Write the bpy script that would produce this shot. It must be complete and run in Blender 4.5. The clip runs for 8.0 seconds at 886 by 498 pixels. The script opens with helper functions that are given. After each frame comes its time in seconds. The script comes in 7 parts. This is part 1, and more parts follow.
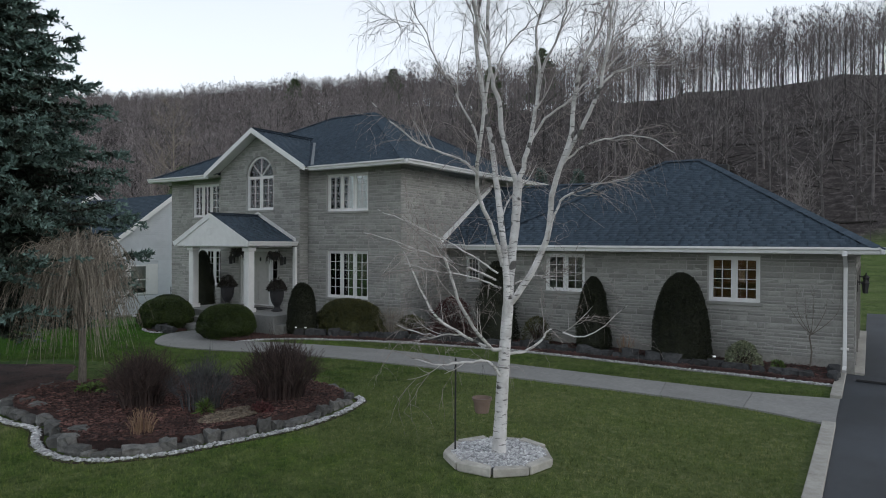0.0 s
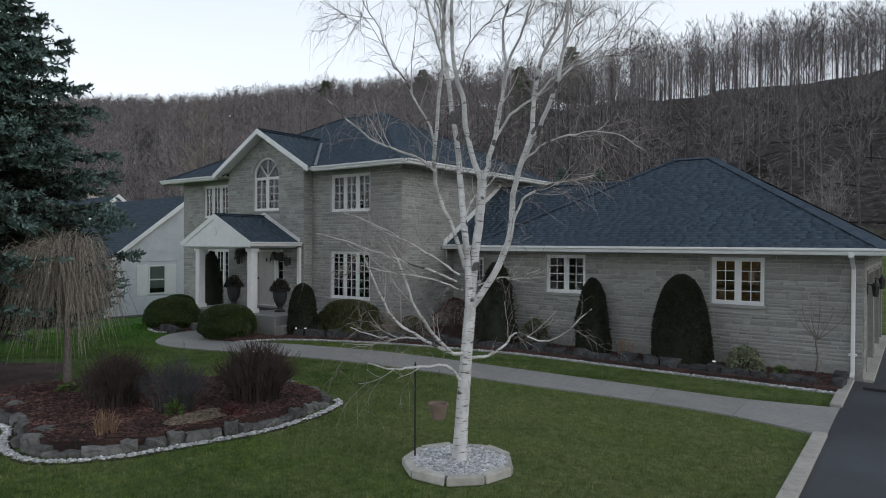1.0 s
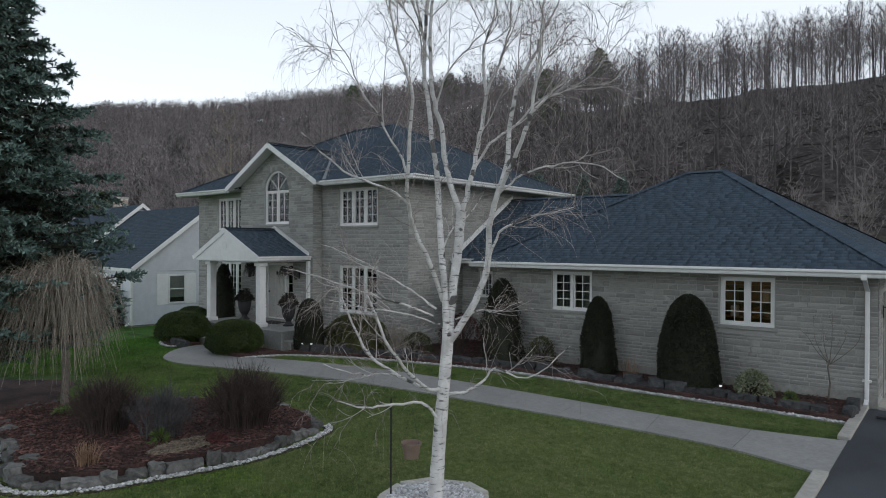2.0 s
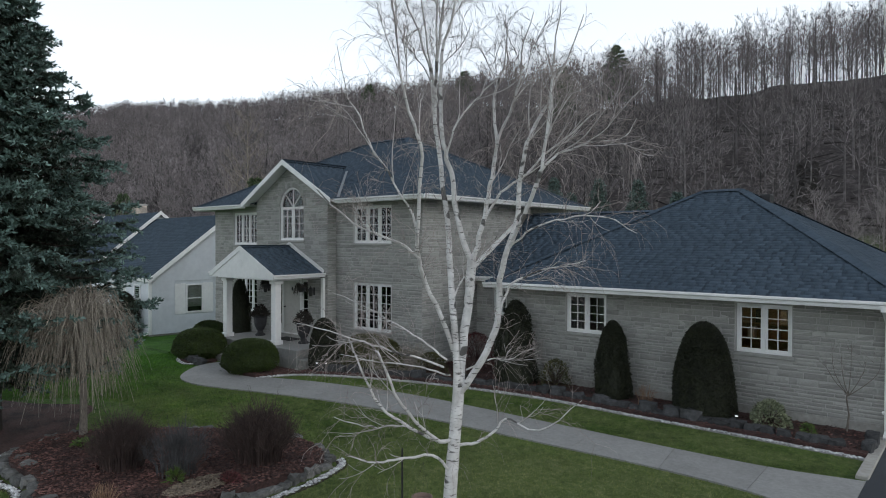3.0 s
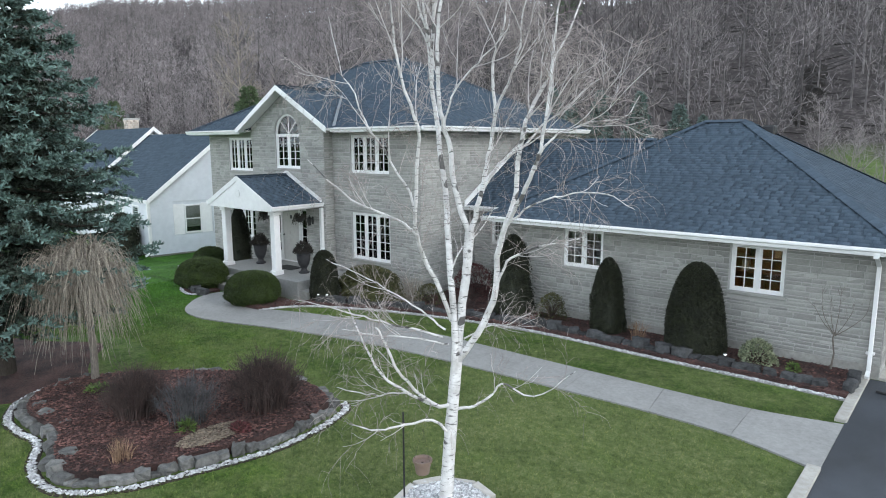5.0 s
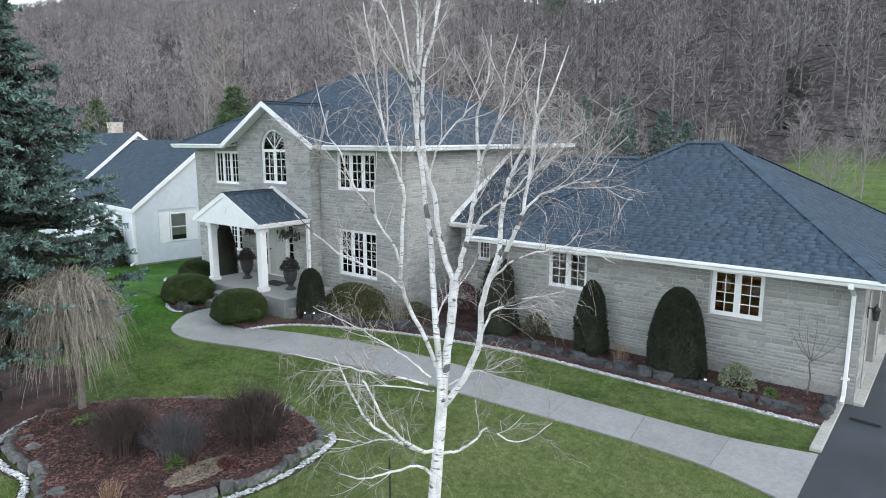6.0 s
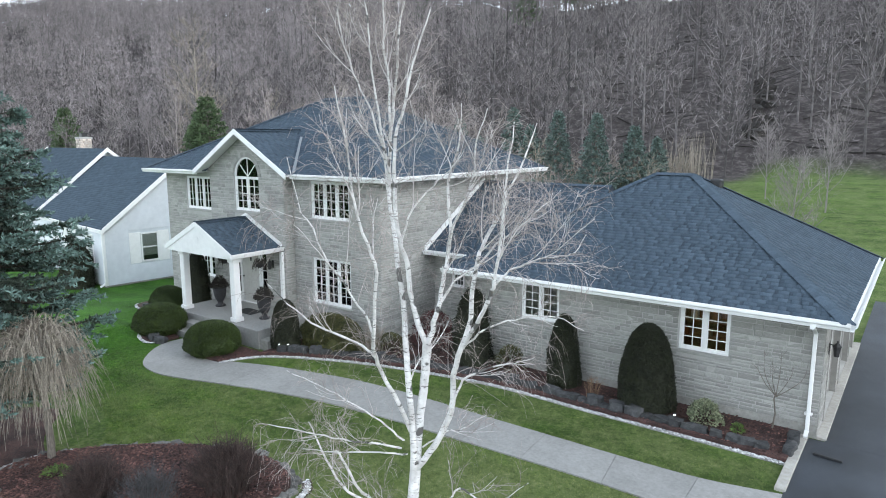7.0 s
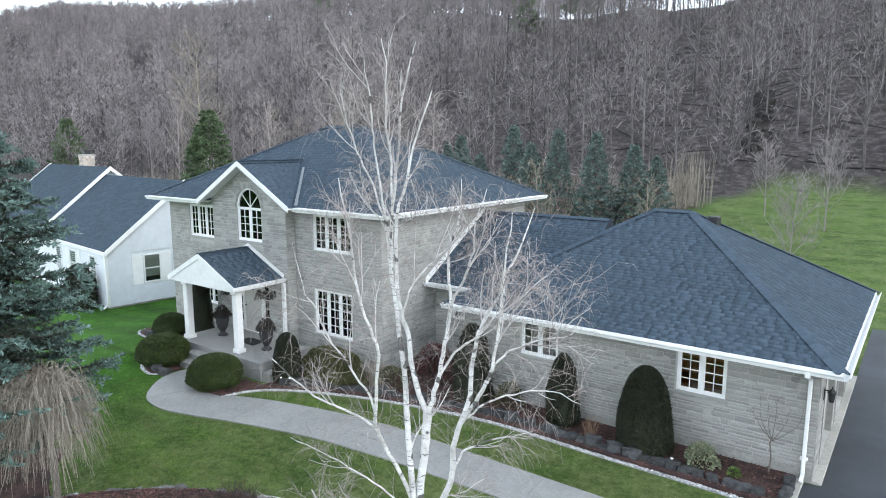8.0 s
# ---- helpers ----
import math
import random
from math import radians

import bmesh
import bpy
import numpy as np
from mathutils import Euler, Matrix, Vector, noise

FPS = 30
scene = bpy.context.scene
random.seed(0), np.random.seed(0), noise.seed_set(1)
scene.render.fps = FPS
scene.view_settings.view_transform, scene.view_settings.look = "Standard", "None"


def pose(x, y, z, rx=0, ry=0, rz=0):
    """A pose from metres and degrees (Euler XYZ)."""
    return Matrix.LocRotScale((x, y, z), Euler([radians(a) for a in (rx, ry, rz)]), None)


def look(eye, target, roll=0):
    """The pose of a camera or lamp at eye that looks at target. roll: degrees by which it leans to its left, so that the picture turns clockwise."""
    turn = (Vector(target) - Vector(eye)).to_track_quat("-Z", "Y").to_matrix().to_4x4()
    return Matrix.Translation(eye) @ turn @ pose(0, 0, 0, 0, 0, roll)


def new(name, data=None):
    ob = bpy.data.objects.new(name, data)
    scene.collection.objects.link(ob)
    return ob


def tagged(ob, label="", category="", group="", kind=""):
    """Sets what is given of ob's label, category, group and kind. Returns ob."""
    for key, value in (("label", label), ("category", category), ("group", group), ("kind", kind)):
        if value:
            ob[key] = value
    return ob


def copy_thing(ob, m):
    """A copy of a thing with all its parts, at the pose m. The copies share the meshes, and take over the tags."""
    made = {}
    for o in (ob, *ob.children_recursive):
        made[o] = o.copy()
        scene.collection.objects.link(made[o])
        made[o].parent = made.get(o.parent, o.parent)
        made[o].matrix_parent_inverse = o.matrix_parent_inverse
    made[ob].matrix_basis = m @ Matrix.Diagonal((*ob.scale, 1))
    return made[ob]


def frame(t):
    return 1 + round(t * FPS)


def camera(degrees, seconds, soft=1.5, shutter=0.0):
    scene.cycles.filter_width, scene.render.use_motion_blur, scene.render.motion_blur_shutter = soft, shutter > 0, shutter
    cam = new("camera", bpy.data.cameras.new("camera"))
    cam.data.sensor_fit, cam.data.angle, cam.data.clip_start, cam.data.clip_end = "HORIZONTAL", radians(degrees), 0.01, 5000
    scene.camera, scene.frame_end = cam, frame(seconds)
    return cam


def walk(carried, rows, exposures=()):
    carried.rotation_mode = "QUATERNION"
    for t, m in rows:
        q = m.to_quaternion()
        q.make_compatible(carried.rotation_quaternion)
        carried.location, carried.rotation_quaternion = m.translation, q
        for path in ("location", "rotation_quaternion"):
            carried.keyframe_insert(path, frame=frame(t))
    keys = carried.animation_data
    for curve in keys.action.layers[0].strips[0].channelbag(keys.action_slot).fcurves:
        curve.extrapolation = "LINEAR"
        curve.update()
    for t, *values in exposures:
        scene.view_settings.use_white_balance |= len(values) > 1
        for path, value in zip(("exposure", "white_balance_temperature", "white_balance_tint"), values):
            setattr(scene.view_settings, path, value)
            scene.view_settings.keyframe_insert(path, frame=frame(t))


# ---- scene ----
cam = camera(68.5, 8.0, soft=1.0)
PATH = [
    (0, (-0.997, 1.061, 2.912), (-2.095, 2.732, 2.893), 0.3),
    (0.5, (-0.659, 1.429, 2.932), (-1.798, 3.073, 2.912), 0.3),
    (1, (-0.333, 1.838, 2.919), (-1.513, 3.453, 2.901), 0.3),
    (1.5, (-0.034, 2.231, 3.071), (-1.25, 3.819, 3.052), 0.3),
    (1.7, (0.042, 2.348, 3.157), (-1.189, 3.925, 3.142), 0.3),
    (3, (0.143, 2.476, 4.057), (-1.145, 4.005, 4.033), 0.1),
    (3.5, (0.119, 2.488, 4.258), (-1.17, 4.016, 4.19), 0.1),
    (4, (0.106, 2.529, 4.437), (-1.181, 4.049, 4.26), 0.0),
    (5.5, (0.14, 2.503, 5.36), (-1.118, 4.019, 5.015), -0.1),
    (6, (0.167, 2.497, 5.765), (-1.068, 4.033, 5.426), -0.1),
    (6.5, (0.185, 2.495, 6.204), (-1.01, 4.064, 5.869), -0.0),
    (7, (0.194, 2.545, 6.635), (-0.983, 4.128, 6.305), -0.1),
    (7.5, (0.225, 2.523, 7.124), (-0.954, 4.106, 6.802), -0.0),
    (8, (0.24, 2.49, 7.616), (-0.94, 4.074, 7.3), -0.0),
]
EXPOSURES = [(0, -1.36, 6480, 11), (1.5, -1.38, 6450, 11), (3, -1.22, 6400, 10), (3.5, -1.08, 6400, 10), (4, -0.72, 6350, 10), (5.5, 0.04, 6280, 9), (6.5, 0.05, 6250, 9), (8, 0.20, 6230, 9)]
walk(cam, [(t, look(eye, target, roll)) for t, eye, target, roll in PATH], EXPOSURES)

# ---- world and sun: a thin bright overcast late in the day ----
world = bpy.data.worlds.new("overcast_sky")
scene.world = world
world.use_nodes = True
wn, wl = world.node_tree.nodes, world.node_tree.links
wn.clear()
sky = wn.new("ShaderNodeTexSky")
sky.sky_type, sky.sun_disc = "NISHITA", False
sky.sun_elevation, sky.sun_rotation, sky.dust_density = radians(27), radians(85), 1.0
w_sky = wn.new("ShaderNodeBackground")
w_sky.inputs["Strength"].default_value = 0.05
wl.new(sky.outputs[0], w_sky.inputs["Color"])
w_cloud = wn.new("ShaderNodeBackground")
w_cloud.inputs["Strength"].default_value = 1.65
w_noise, w_ramp = wn.new("ShaderNodeTexNoise"), wn.new("ShaderNodeValToRGB")
w_noise.inputs["Scale"].default_value, w_noise.inputs["Detail"].default_value = 2.2, 5
w_ramp.color_ramp.elements[0].color, w_ramp.color_ramp.elements[1].color = (0.75, 0.89, 1.0, 1), (0.88, 0.98, 1.06, 1)
wl.new(w_noise.outputs["Fac"], w_ramp.inputs[0])
# thin haze: brighter towards the horizon than overhead
w_co, w_xyz, w_haze, w_mix = wn.new("ShaderNodeTexCoord"), wn.new("ShaderNodeSeparateXYZ"), wn.new("ShaderNodeValToRGB"), wn.new("ShaderNodeMix")
w_mix.data_type, w_mix.blend_type = "RGBA", "MULTIPLY"
w_mix.inputs[0].default_value = 1.0
w_haze.color_ramp.elements[0].position, w_haze.color_ramp.elements[0].color = 0.16, (1.86, 1.74, 1.68, 1)
w_haze.color_ramp.elements[1].position, w_haze.color_ramp.elements[1].color = 0.9, (0.64, 0.64, 0.66, 1)
wl.new(w_co.outputs["Generated"], w_xyz.inputs[0])
wl.new(w_xyz.outputs["Z"], w_haze.inputs[0])
wl.new(w_ramp.outputs[0], w_mix.inputs[6])
wl.new(w_haze.outputs[0], w_mix.inputs[7])
wl.new(w_mix.outputs[2], w_cloud.inputs["Color"])
w_add, w_out = wn.new("ShaderNodeAddShader"), wn.new("ShaderNodeOutputWorld")
wl.new(w_sky.outputs[0], w_add.inputs[0])
wl.new(w_cloud.outputs[0], w_add.inputs[1])
wl.new(w_add.outputs[0], w_out.inputs["Surface"])

sun = new("sun", bpy.data.lights.new("sun", "SUN"))
sun.data.energy, sun.data.angle, sun.data.color = 0.95, radians(25), (1.0, 0.95, 0.90)
sun.matrix_world = look((60, 5, 30), (0, 0, 0))


# ---- materials ----
def ramp_of(nt, fac, stops):
    r = nt.nodes.new("ShaderNodeValToRGB")
    els = r.color_ramp.elements
    while len(els) < len(stops):
        els.new(0.5)
    for e, (p, c) in zip(els, stops):
        e.position, e.color = p, (*c, 1)
    nt.links.new(fac, r.inputs[0])
    return r.outputs[0]


def noise_of(nt, scale, detail=4, rough=0.6, stretch=None, space="Object"):
    co = nt.nodes.new("ShaderNodeTexCoord").outputs[space]
    if stretch:
        mp = nt.nodes.new("ShaderNodeMapping")
        mp.inputs["Scale"].default_value = stretch
        nt.links.new(co, mp.inputs["Vector"])
        co = mp.outputs[0]
    n = nt.nodes.new("ShaderNodeTexNoise")
    n.inputs["Scale"].default_value, n.inputs["Detail"].default_value, n.inputs["Roughness"].default_value = scale, detail, rough
    nt.links.new(co, n.inputs["Vector"])
    return n.outputs["Fac"]


def mixed(nt, a, b, fac, mode="MIX"):
    m = nt.nodes.new("ShaderNodeMix")
    m.data_type, m.blend_type = "RGBA", mode
    if isinstance(fac, float):
        m.inputs[0].default_value = fac
    else:
        nt.links.new(fac, m.inputs[0])
    for sock, v in ((m.inputs[6], a), (m.inputs[7], b)):
        if isinstance(v, tuple):
            sock.default_value = (*v, 1)
        else:
            nt.links.new(v, sock)
    return m.outputs[2]


def material(name, dark, light, scale=8.0, rough=0.8, metal=0.0, stretch=None, big=0.6, big_scale=0.7, vary="", vary_amount=0.3,
             bump=0.3, bump_scale=40.0, bump_dist=0.01, spec=0.5, space="Object", tint=None):
    """Grain between two colours, broad stains, a spread from piece to piece and fine relief."""
    m = bpy.data.materials.new(name)
    m.use_nodes = True
    nt = m.node_tree
    b = nt.nodes["Principled BSDF"]
    col = ramp_of(nt, noise_of(nt, scale, 5, 0.65, stretch, space), [(0.28, dark), (0.72, light)])
    if big:
        f = ramp_of(nt, noise_of(nt, big_scale, 3, 0.6, None, space), [(0.3, (1 - big * 0.5,) * 3), (0.7, (1.0,) * 3)])
        col = mixed(nt, col, f, 1.0, "MULTIPLY")
    if vary:
        if vary == "island":
            rnd = nt.nodes.new("ShaderNodeNewGeometry").outputs["Random Per Island"]
        else:
            rnd = nt.nodes.new("ShaderNodeObjectInfo").outputs["Random"]
        lo = tuple(max(0.0, 1 - vary_amount) for _ in range(3))
        hi = tuple(1 + vary_amount * c for c in (tint or (1, 1, 1)))
        col = mixed(nt, col, ramp_of(nt, rnd, [(0.0, lo), (1.0, hi)]), 1.0, "MULTIPLY")
    nt.links.new(col, b.inputs["Base Color"])
    b.inputs["Roughness"].default_value, b.inputs["Metallic"].default_value = rough, metal
    b.inputs["Specular IOR Level"].default_value = spec
    if bump:
        bp = nt.nodes.new("ShaderNodeBump")
        bp.inputs["Strength"].default_value, bp.inputs["Distance"].default_value = bump, bump_dist
        nt.links.new(noise_of(nt, bump_scale, 4, 0.7, stretch, space), bp.inputs["Height"])
        nt.links.new(bp.outputs[0], b.inputs["Normal"])
    return m


STONE = material("ledge_stone", (0.265, 0.263, 0.245), (0.374, 0.371, 0.347), 7, 0.9, big=0.35, vary="island", vary_amount=0.18, bump=0.8, bump_scale=28, stretch=(1, 1, 2.5))
STONE_PIECE = material("ledge_stone_piece", (0.265, 0.263, 0.245), (0.374, 0.371, 0.347), 7, 0.9, big=0.35, vary="object", vary_amount=0.18, bump=0.8, bump_scale=28, space="Generated")
MORTAR = material("mortar", (0.405, 0.398, 0.374), (0.49, 0.48, 0.457), 30, 0.95)
FOUNDATION = material("foundation_concrete", (0.26, 0.25, 0.23), (0.40, 0.39, 0.36), 9, 0.9)
SHINGLE = material("asphalt_shingle", (0.042, 0.060, 0.082), (0.086, 0.115, 0.148), 60, 0.95, vary="island", vary_amount=0.13, bump=0.5, bump_scale=220, bump_dist=0.004, big=0.2, spec=0.15)
SHINGLE_PIECE = material("asphalt_shingle_piece", (0.042, 0.060, 0.082), (0.086, 0.115, 0.148), 9, 0.95, vary="object", vary_amount=0.13, bump=0.5, bump_scale=60, bump_dist=0.004, big=0.0, space="Generated", spec=0.15)
SHINGLE_BASE = material("asphalt_shingle_underlayer", (0.038, 0.053, 0.072), (0.076, 0.101, 0.130), 60, 0.95, vary="island", vary_amount=0.16, bump=0.5, bump_scale=220, bump_dist=0.004, big=0.2, spec=0.15)
FELT = material("roof_deck", (0.03, 0.038, 0.05), (0.06, 0.07, 0.085), 40, 0.95, spec=0.15)
WHITE = material("white_painted_trim", (0.74, 0.74, 0.73), (0.83, 0.83, 0.82), 5, 0.45, big=0.2, bump=0.05)
SOFFIT = material("soffit", (0.55, 0.54, 0.52), (0.66, 0.65, 0.63), 12, 0.6, big=0.2, stretch=(1, 8, 1))
SIDING = material("white_vinyl_siding", (0.54, 0.57, 0.60), (0.62, 0.65, 0.675), 3, 0.5, big=0.15, bump=0.04, vary="island", vary_amount=0.09)
FLASHING = material("metal_flashing", (0.16, 0.18, 0.20), (0.25, 0.27, 0.29), 14, 0.6)
CASING = material("taupe_casing_paint", (0.20, 0.19, 0.175), (0.27, 0.26, 0.24), 6, 0.6, big=0.2)
DOOR = material("greige_door_paint", (0.46, 0.45, 0.42), (0.54, 0.53, 0.50), 6, 0.5, big=0.2)
BLACK = material("black_iron", (0.012, 0.012, 0.013), (0.03, 0.03, 0.032), 20, 0.5)
WITHERED = material("withered_leaves", (0.018, 0.016, 0.013), (0.060, 0.050, 0.040), 8, 0.9, vary="island", vary_amount=0.4, bump=0)
URN = material("black_urn", (0.015, 0.015, 0.017), (0.045, 0.045, 0.05), 12, 0.6)
INSIDE = material("interior_paint", (0.32, 0.28, 0.22), (0.42, 0.37, 0.30), 2, 0.9)
CURTAIN = material("curtain_cloth", (0.45, 0.43, 0.40), (0.60, 0.58, 0.54), 4, 0.9, stretch=(20, 20, 1))
CABINET = material("honey_wood", (0.16, 0.08, 0.035), (0.30, 0.17, 0.08), 6, 0.5, stretch=(8, 1, 1))
CONCRETE = material("path_concrete", (0.222, 0.219, 0.210), (0.310, 0.305, 0.293), 14, 0.9, vary="object", vary_amount=0.06, bump=0.25, bump_scale=90, big=0.35, big_scale=1.1, space="Object")
KERB = material("kerb_concrete", (0.36, 0.34, 0.30), (0.50, 0.48, 0.44), 10, 0.9, bump=0.3, bump_scale=60)
ASPHALT = material("asphalt", (0.023, 0.028, 0.037), (0.056, 0.065, 0.080), 70, 0.60, bump=0.5, bump_scale=260, bump_dist=0.006, big=1.2, big_scale=0.55)
MULCH = material("red_bark_mulch", (0.028, 0.016, 0.015), (0.160, 0.078, 0.066), 22, 0.95, big=1.5, big_scale=1.6, bump=1.0, bump_scale=45, bump_dist=0.03)
CHIP = material("bark_chip", (0.040, 0.022, 0.020), (0.235, 0.115, 0.096), 3, 0.95, vary="island", vary_amount=0.7, bump=0, big=1.2, big_scale=1.3)
ROCK = material("border_rock", (0.020, 0.021, 0.023), (0.085, 0.086, 0.088), 9, 0.85, vary="object", vary_amount=0.35, bump=0.9, bump_scale=22, bump_dist=0.02)
ROCK_WARM = material("border_rock_pale", (0.075, 0.075, 0.072), (0.24, 0.235, 0.22), 8, 0.9, vary="object", vary_amount=0.35, bump=0.9, bump_scale=22, bump_dist=0.02)
LIME = material("pale_limestone", (0.38, 0.36, 0.32), (0.58, 0.55, 0.50), 8, 0.9, vary="object", vary_amount=0.15, bump=0.6, bump_scale=26)
GRAVEL_FINES = material("gravel_grit", (0.16, 0.15, 0.14), (0.50, 0.49, 0.48), 45, 0.9, bump=0.8, bump_scale=60)
PEBBLE = material("white_pebble", (0.36, 0.36, 0.37), (0.72, 0.72, 0.72), 12, 0.7, vary="island", vary_amount=0.45, bump=0)
SPRUCE_BARK = material("dark_spruce_bark", (0.022, 0.018, 0.014), (0.07, 0.058, 0.046), 10, 0.95, bump=0.5, stretch=(4, 4, 1))
LOG = material("rotten_log", (0.012, 0.010, 0.009), (0.055, 0.047, 0.042), 3, 0.95, bump=0.5)
BARK = material("grey_bark", (0.10, 0.085, 0.07), (0.24, 0.21, 0.18), 12, 0.95, bump=0.6, stretch=(4, 4, 1))
FAR_BARK = material("woodland_bark", (0.050, 0.044, 0.043), (0.190, 0.171, 0.171), 1.2, 0.95, vary="island", vary_amount=0.7, bump=0)
FAR_TWIG = material("woodland_twigs", (0.150, 0.130, 0.128), (0.42, 0.374, 0.374), 0.10, 0.95, vary="island", vary_amount=0.4, bump=0)
MULBERRY = material("weeping_twig_bark", (0.19, 0.160, 0.128), (0.45, 0.395, 0.325), 8, 0.9, vary="island", vary_amount=0.35, bump=0)
TWIG_DARK = material("dark_twig_bark", (0.045, 0.03, 0.028), (0.11, 0.075, 0.065), 8, 0.9, vary="island", vary_amount=0.4, bump=0)
GREY_TWIG = material("grey_twig_bark", (0.05, 0.049, 0.051), (0.135, 0.133, 0.138), 8, 0.9, vary="island", vary_amount=0.4, bump=0)
STRAW_PALE = material("dry_thatch", (0.11, 0.085, 0.06), (0.27, 0.215, 0.16), 6, 0.95, vary="island", vary_amount=0.4, bump=0)
STRAW = material("dry_stalks", (0.22, 0.13, 0.08), (0.42, 0.28, 0.18), 8, 0.9, vary="island", vary_amount=0.3, bump=0)
YEW = material("yew_needles", (0.008, 0.011, 0.006), (0.026, 0.030, 0.013), 5, 0.7, vary="island", vary_amount=0.55, bump=0, tint=(1.3, 1.2, 0.6), big=0.4, big_scale=2)
BOXWOOD = material("boxwood_leaves", (0.018, 0.033, 0.007), (0.064, 0.092, 0.021), 5, 0.6, vary="island", vary_amount=0.5, bump=0, tint=(1.0, 1.2, 0.4), big=0.4, big_scale=2)
JUNIPER = material("juniper_leaves", (0.03, 0.04, 0.012), (0.10, 0.10, 0.035), 5, 0.7, vary="island", vary_amount=0.5, bump=0, tint=(1.4, 1.2, 0.5))
VARIEGATED = material("variegated_leaves", (0.10, 0.13, 0.07), (0.36, 0.38, 0.24), 9, 0.6, vary="island", vary_amount=0.5, bump=0)
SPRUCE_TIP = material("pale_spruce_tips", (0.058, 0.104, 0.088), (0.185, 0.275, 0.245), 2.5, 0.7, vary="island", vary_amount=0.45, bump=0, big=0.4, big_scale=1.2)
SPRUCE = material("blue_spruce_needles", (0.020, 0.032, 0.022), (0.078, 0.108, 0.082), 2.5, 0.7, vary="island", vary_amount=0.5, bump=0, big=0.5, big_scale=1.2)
# paler than the near spruce: distance haze is mixed into the needle colour
FAR_SPRUCE = material("haze_tinted_spruce_needles", (0.060, 0.088, 0.076), (0.20, 0.265, 0.240), 2.5, 0.8, vary="island", vary_amount=0.5, bump=0, big=0.5, big_scale=0.6)
PINE = material("pine_needles", (0.050, 0.085, 0.040), (0.15, 0.21, 0.10), 0.8, 0.8, vary="island", vary_amount=0.5, bump=0)
RED_LEAF = material("dull_red_leaves", (0.06, 0.018, 0.018), (0.16, 0.05, 0.05), 6, 0.8, vary="island", vary_amount=0.5, bump=0)
GREEN_LEAF = material("fresh_leaves", (0.05, 0.10, 0.018), (0.15, 0.22, 0.045), 8, 0.6, vary="island", vary_amount=0.4, bump=0)
POT = material("clay_plastic_pot", (0.16, 0.11, 0.085), (0.24, 0.17, 0.14), 6, 0.6, big=0.2)
SOIL = material("potting_soil", (0.02, 0.014, 0.01), (0.05, 0.035, 0.025), 30, 0.95)
BRICKISH = material("chimney_stone", (0.42, 0.34, 0.29), (0.68, 0.60, 0.53), 6, 0.9, vary="island", vary_amount=0.35)
RUBBER = material("black_doormat", (0.012, 0.012, 0.012), (0.03, 0.03, 0.03), 60, 0.95)


def glass_material():
    m = bpy.data.materials.new("window_glass")
    m.use_nodes = True
    nt = m.node_tree
    nt.nodes.clear()
    out, mix = nt.nodes.new("ShaderNodeOutputMaterial"), nt.nodes.new("ShaderNodeMixShader")
    tr, gl, fr = nt.nodes.new("ShaderNodeBsdfTransparent"), nt.nodes.new("ShaderNodeBsdfGlossy"), nt.nodes.new("ShaderNodeFresnel")
    tr.inputs["Color"].default_value = (0.86, 0.9, 0.9, 1)
    gl.inputs["Roughness"].default_value = 0.02
    fr.inputs["IOR"].default_value = 1.5
    nt.links.new(fr.outputs[0], mix.inputs[0])
    nt.links.new(tr.outputs[0], mix.inputs[1])
    nt.links.new(gl.outputs[0], mix.inputs[2])
    nt.links.new(mix.outputs[0], out.inputs["Surface"])
    return m


GLASS = glass_material()


def glow_material(name, colour, strength):
    m = bpy.data.materials.new(name)
    m.use_nodes = True
    b = m.node_tree.nodes["Principled BSDF"]
    b.inputs["Base Color"].default_value = (*colour, 1)
    b.inputs["Emission Color"].default_value = (*colour, 1)
    b.inputs["Emission Strength"].default_value = strength
    return m


BULB = glow_material("warm_bulb", (1.0, 0.62, 0.28), 14)
LAMP_CLOTH = glow_material("lit_lamp_shade", (1.0, 0.5, 0.16), 5.0)
SOLAR = glow_material("garden_light_led", (0.95, 0.97, 1.0), 1.3)


def birch_material():
    m = bpy.data.materials.new("birch_bark")
    m.use_nodes = True
    nt = m.node_tree
    b = nt.nodes["Principled BSDF"]
    base = ramp_of(nt, noise_of(nt, 5, 5, 0.6), [(0.25, (0.40, 0.38, 0.365)), (0.65, (0.74, 0.725, 0.715))])
    bands = ramp_of(nt, noise_of(nt, 9, 4, 0.65, (0.7, 0.7, 4.5)), [(0.575, (1, 1, 1)), (0.64, (0.12, 0.11, 0.10))])
    scars = ramp_of(nt, noise_of(nt, 2.2, 2, 0.5, (1.2, 1.2, 1.6)), [(0.635, (1, 1, 1)), (0.66, (0.10, 0.095, 0.09))])
    col = mixed(nt, mixed(nt, base, bands, 0.85, "MULTIPLY"), scars, 0.9, "MULTIPLY")
    nt.links.new(col, b.inputs["Base Color"])
    b.inputs["Roughness"].default_value = 0.75
    bp = nt.nodes.new("ShaderNodeBump")
    bp.inputs["Strength"].default_value, bp.inputs["Distance"].default_value = 0.5, 0.01
    nt.links.new(noise_of(nt, 14, 4, 0.7, (1, 1, 4)), bp.inputs["Height"])
    nt.links.new(bp.outputs[0], b.inputs["Normal"])
    return m


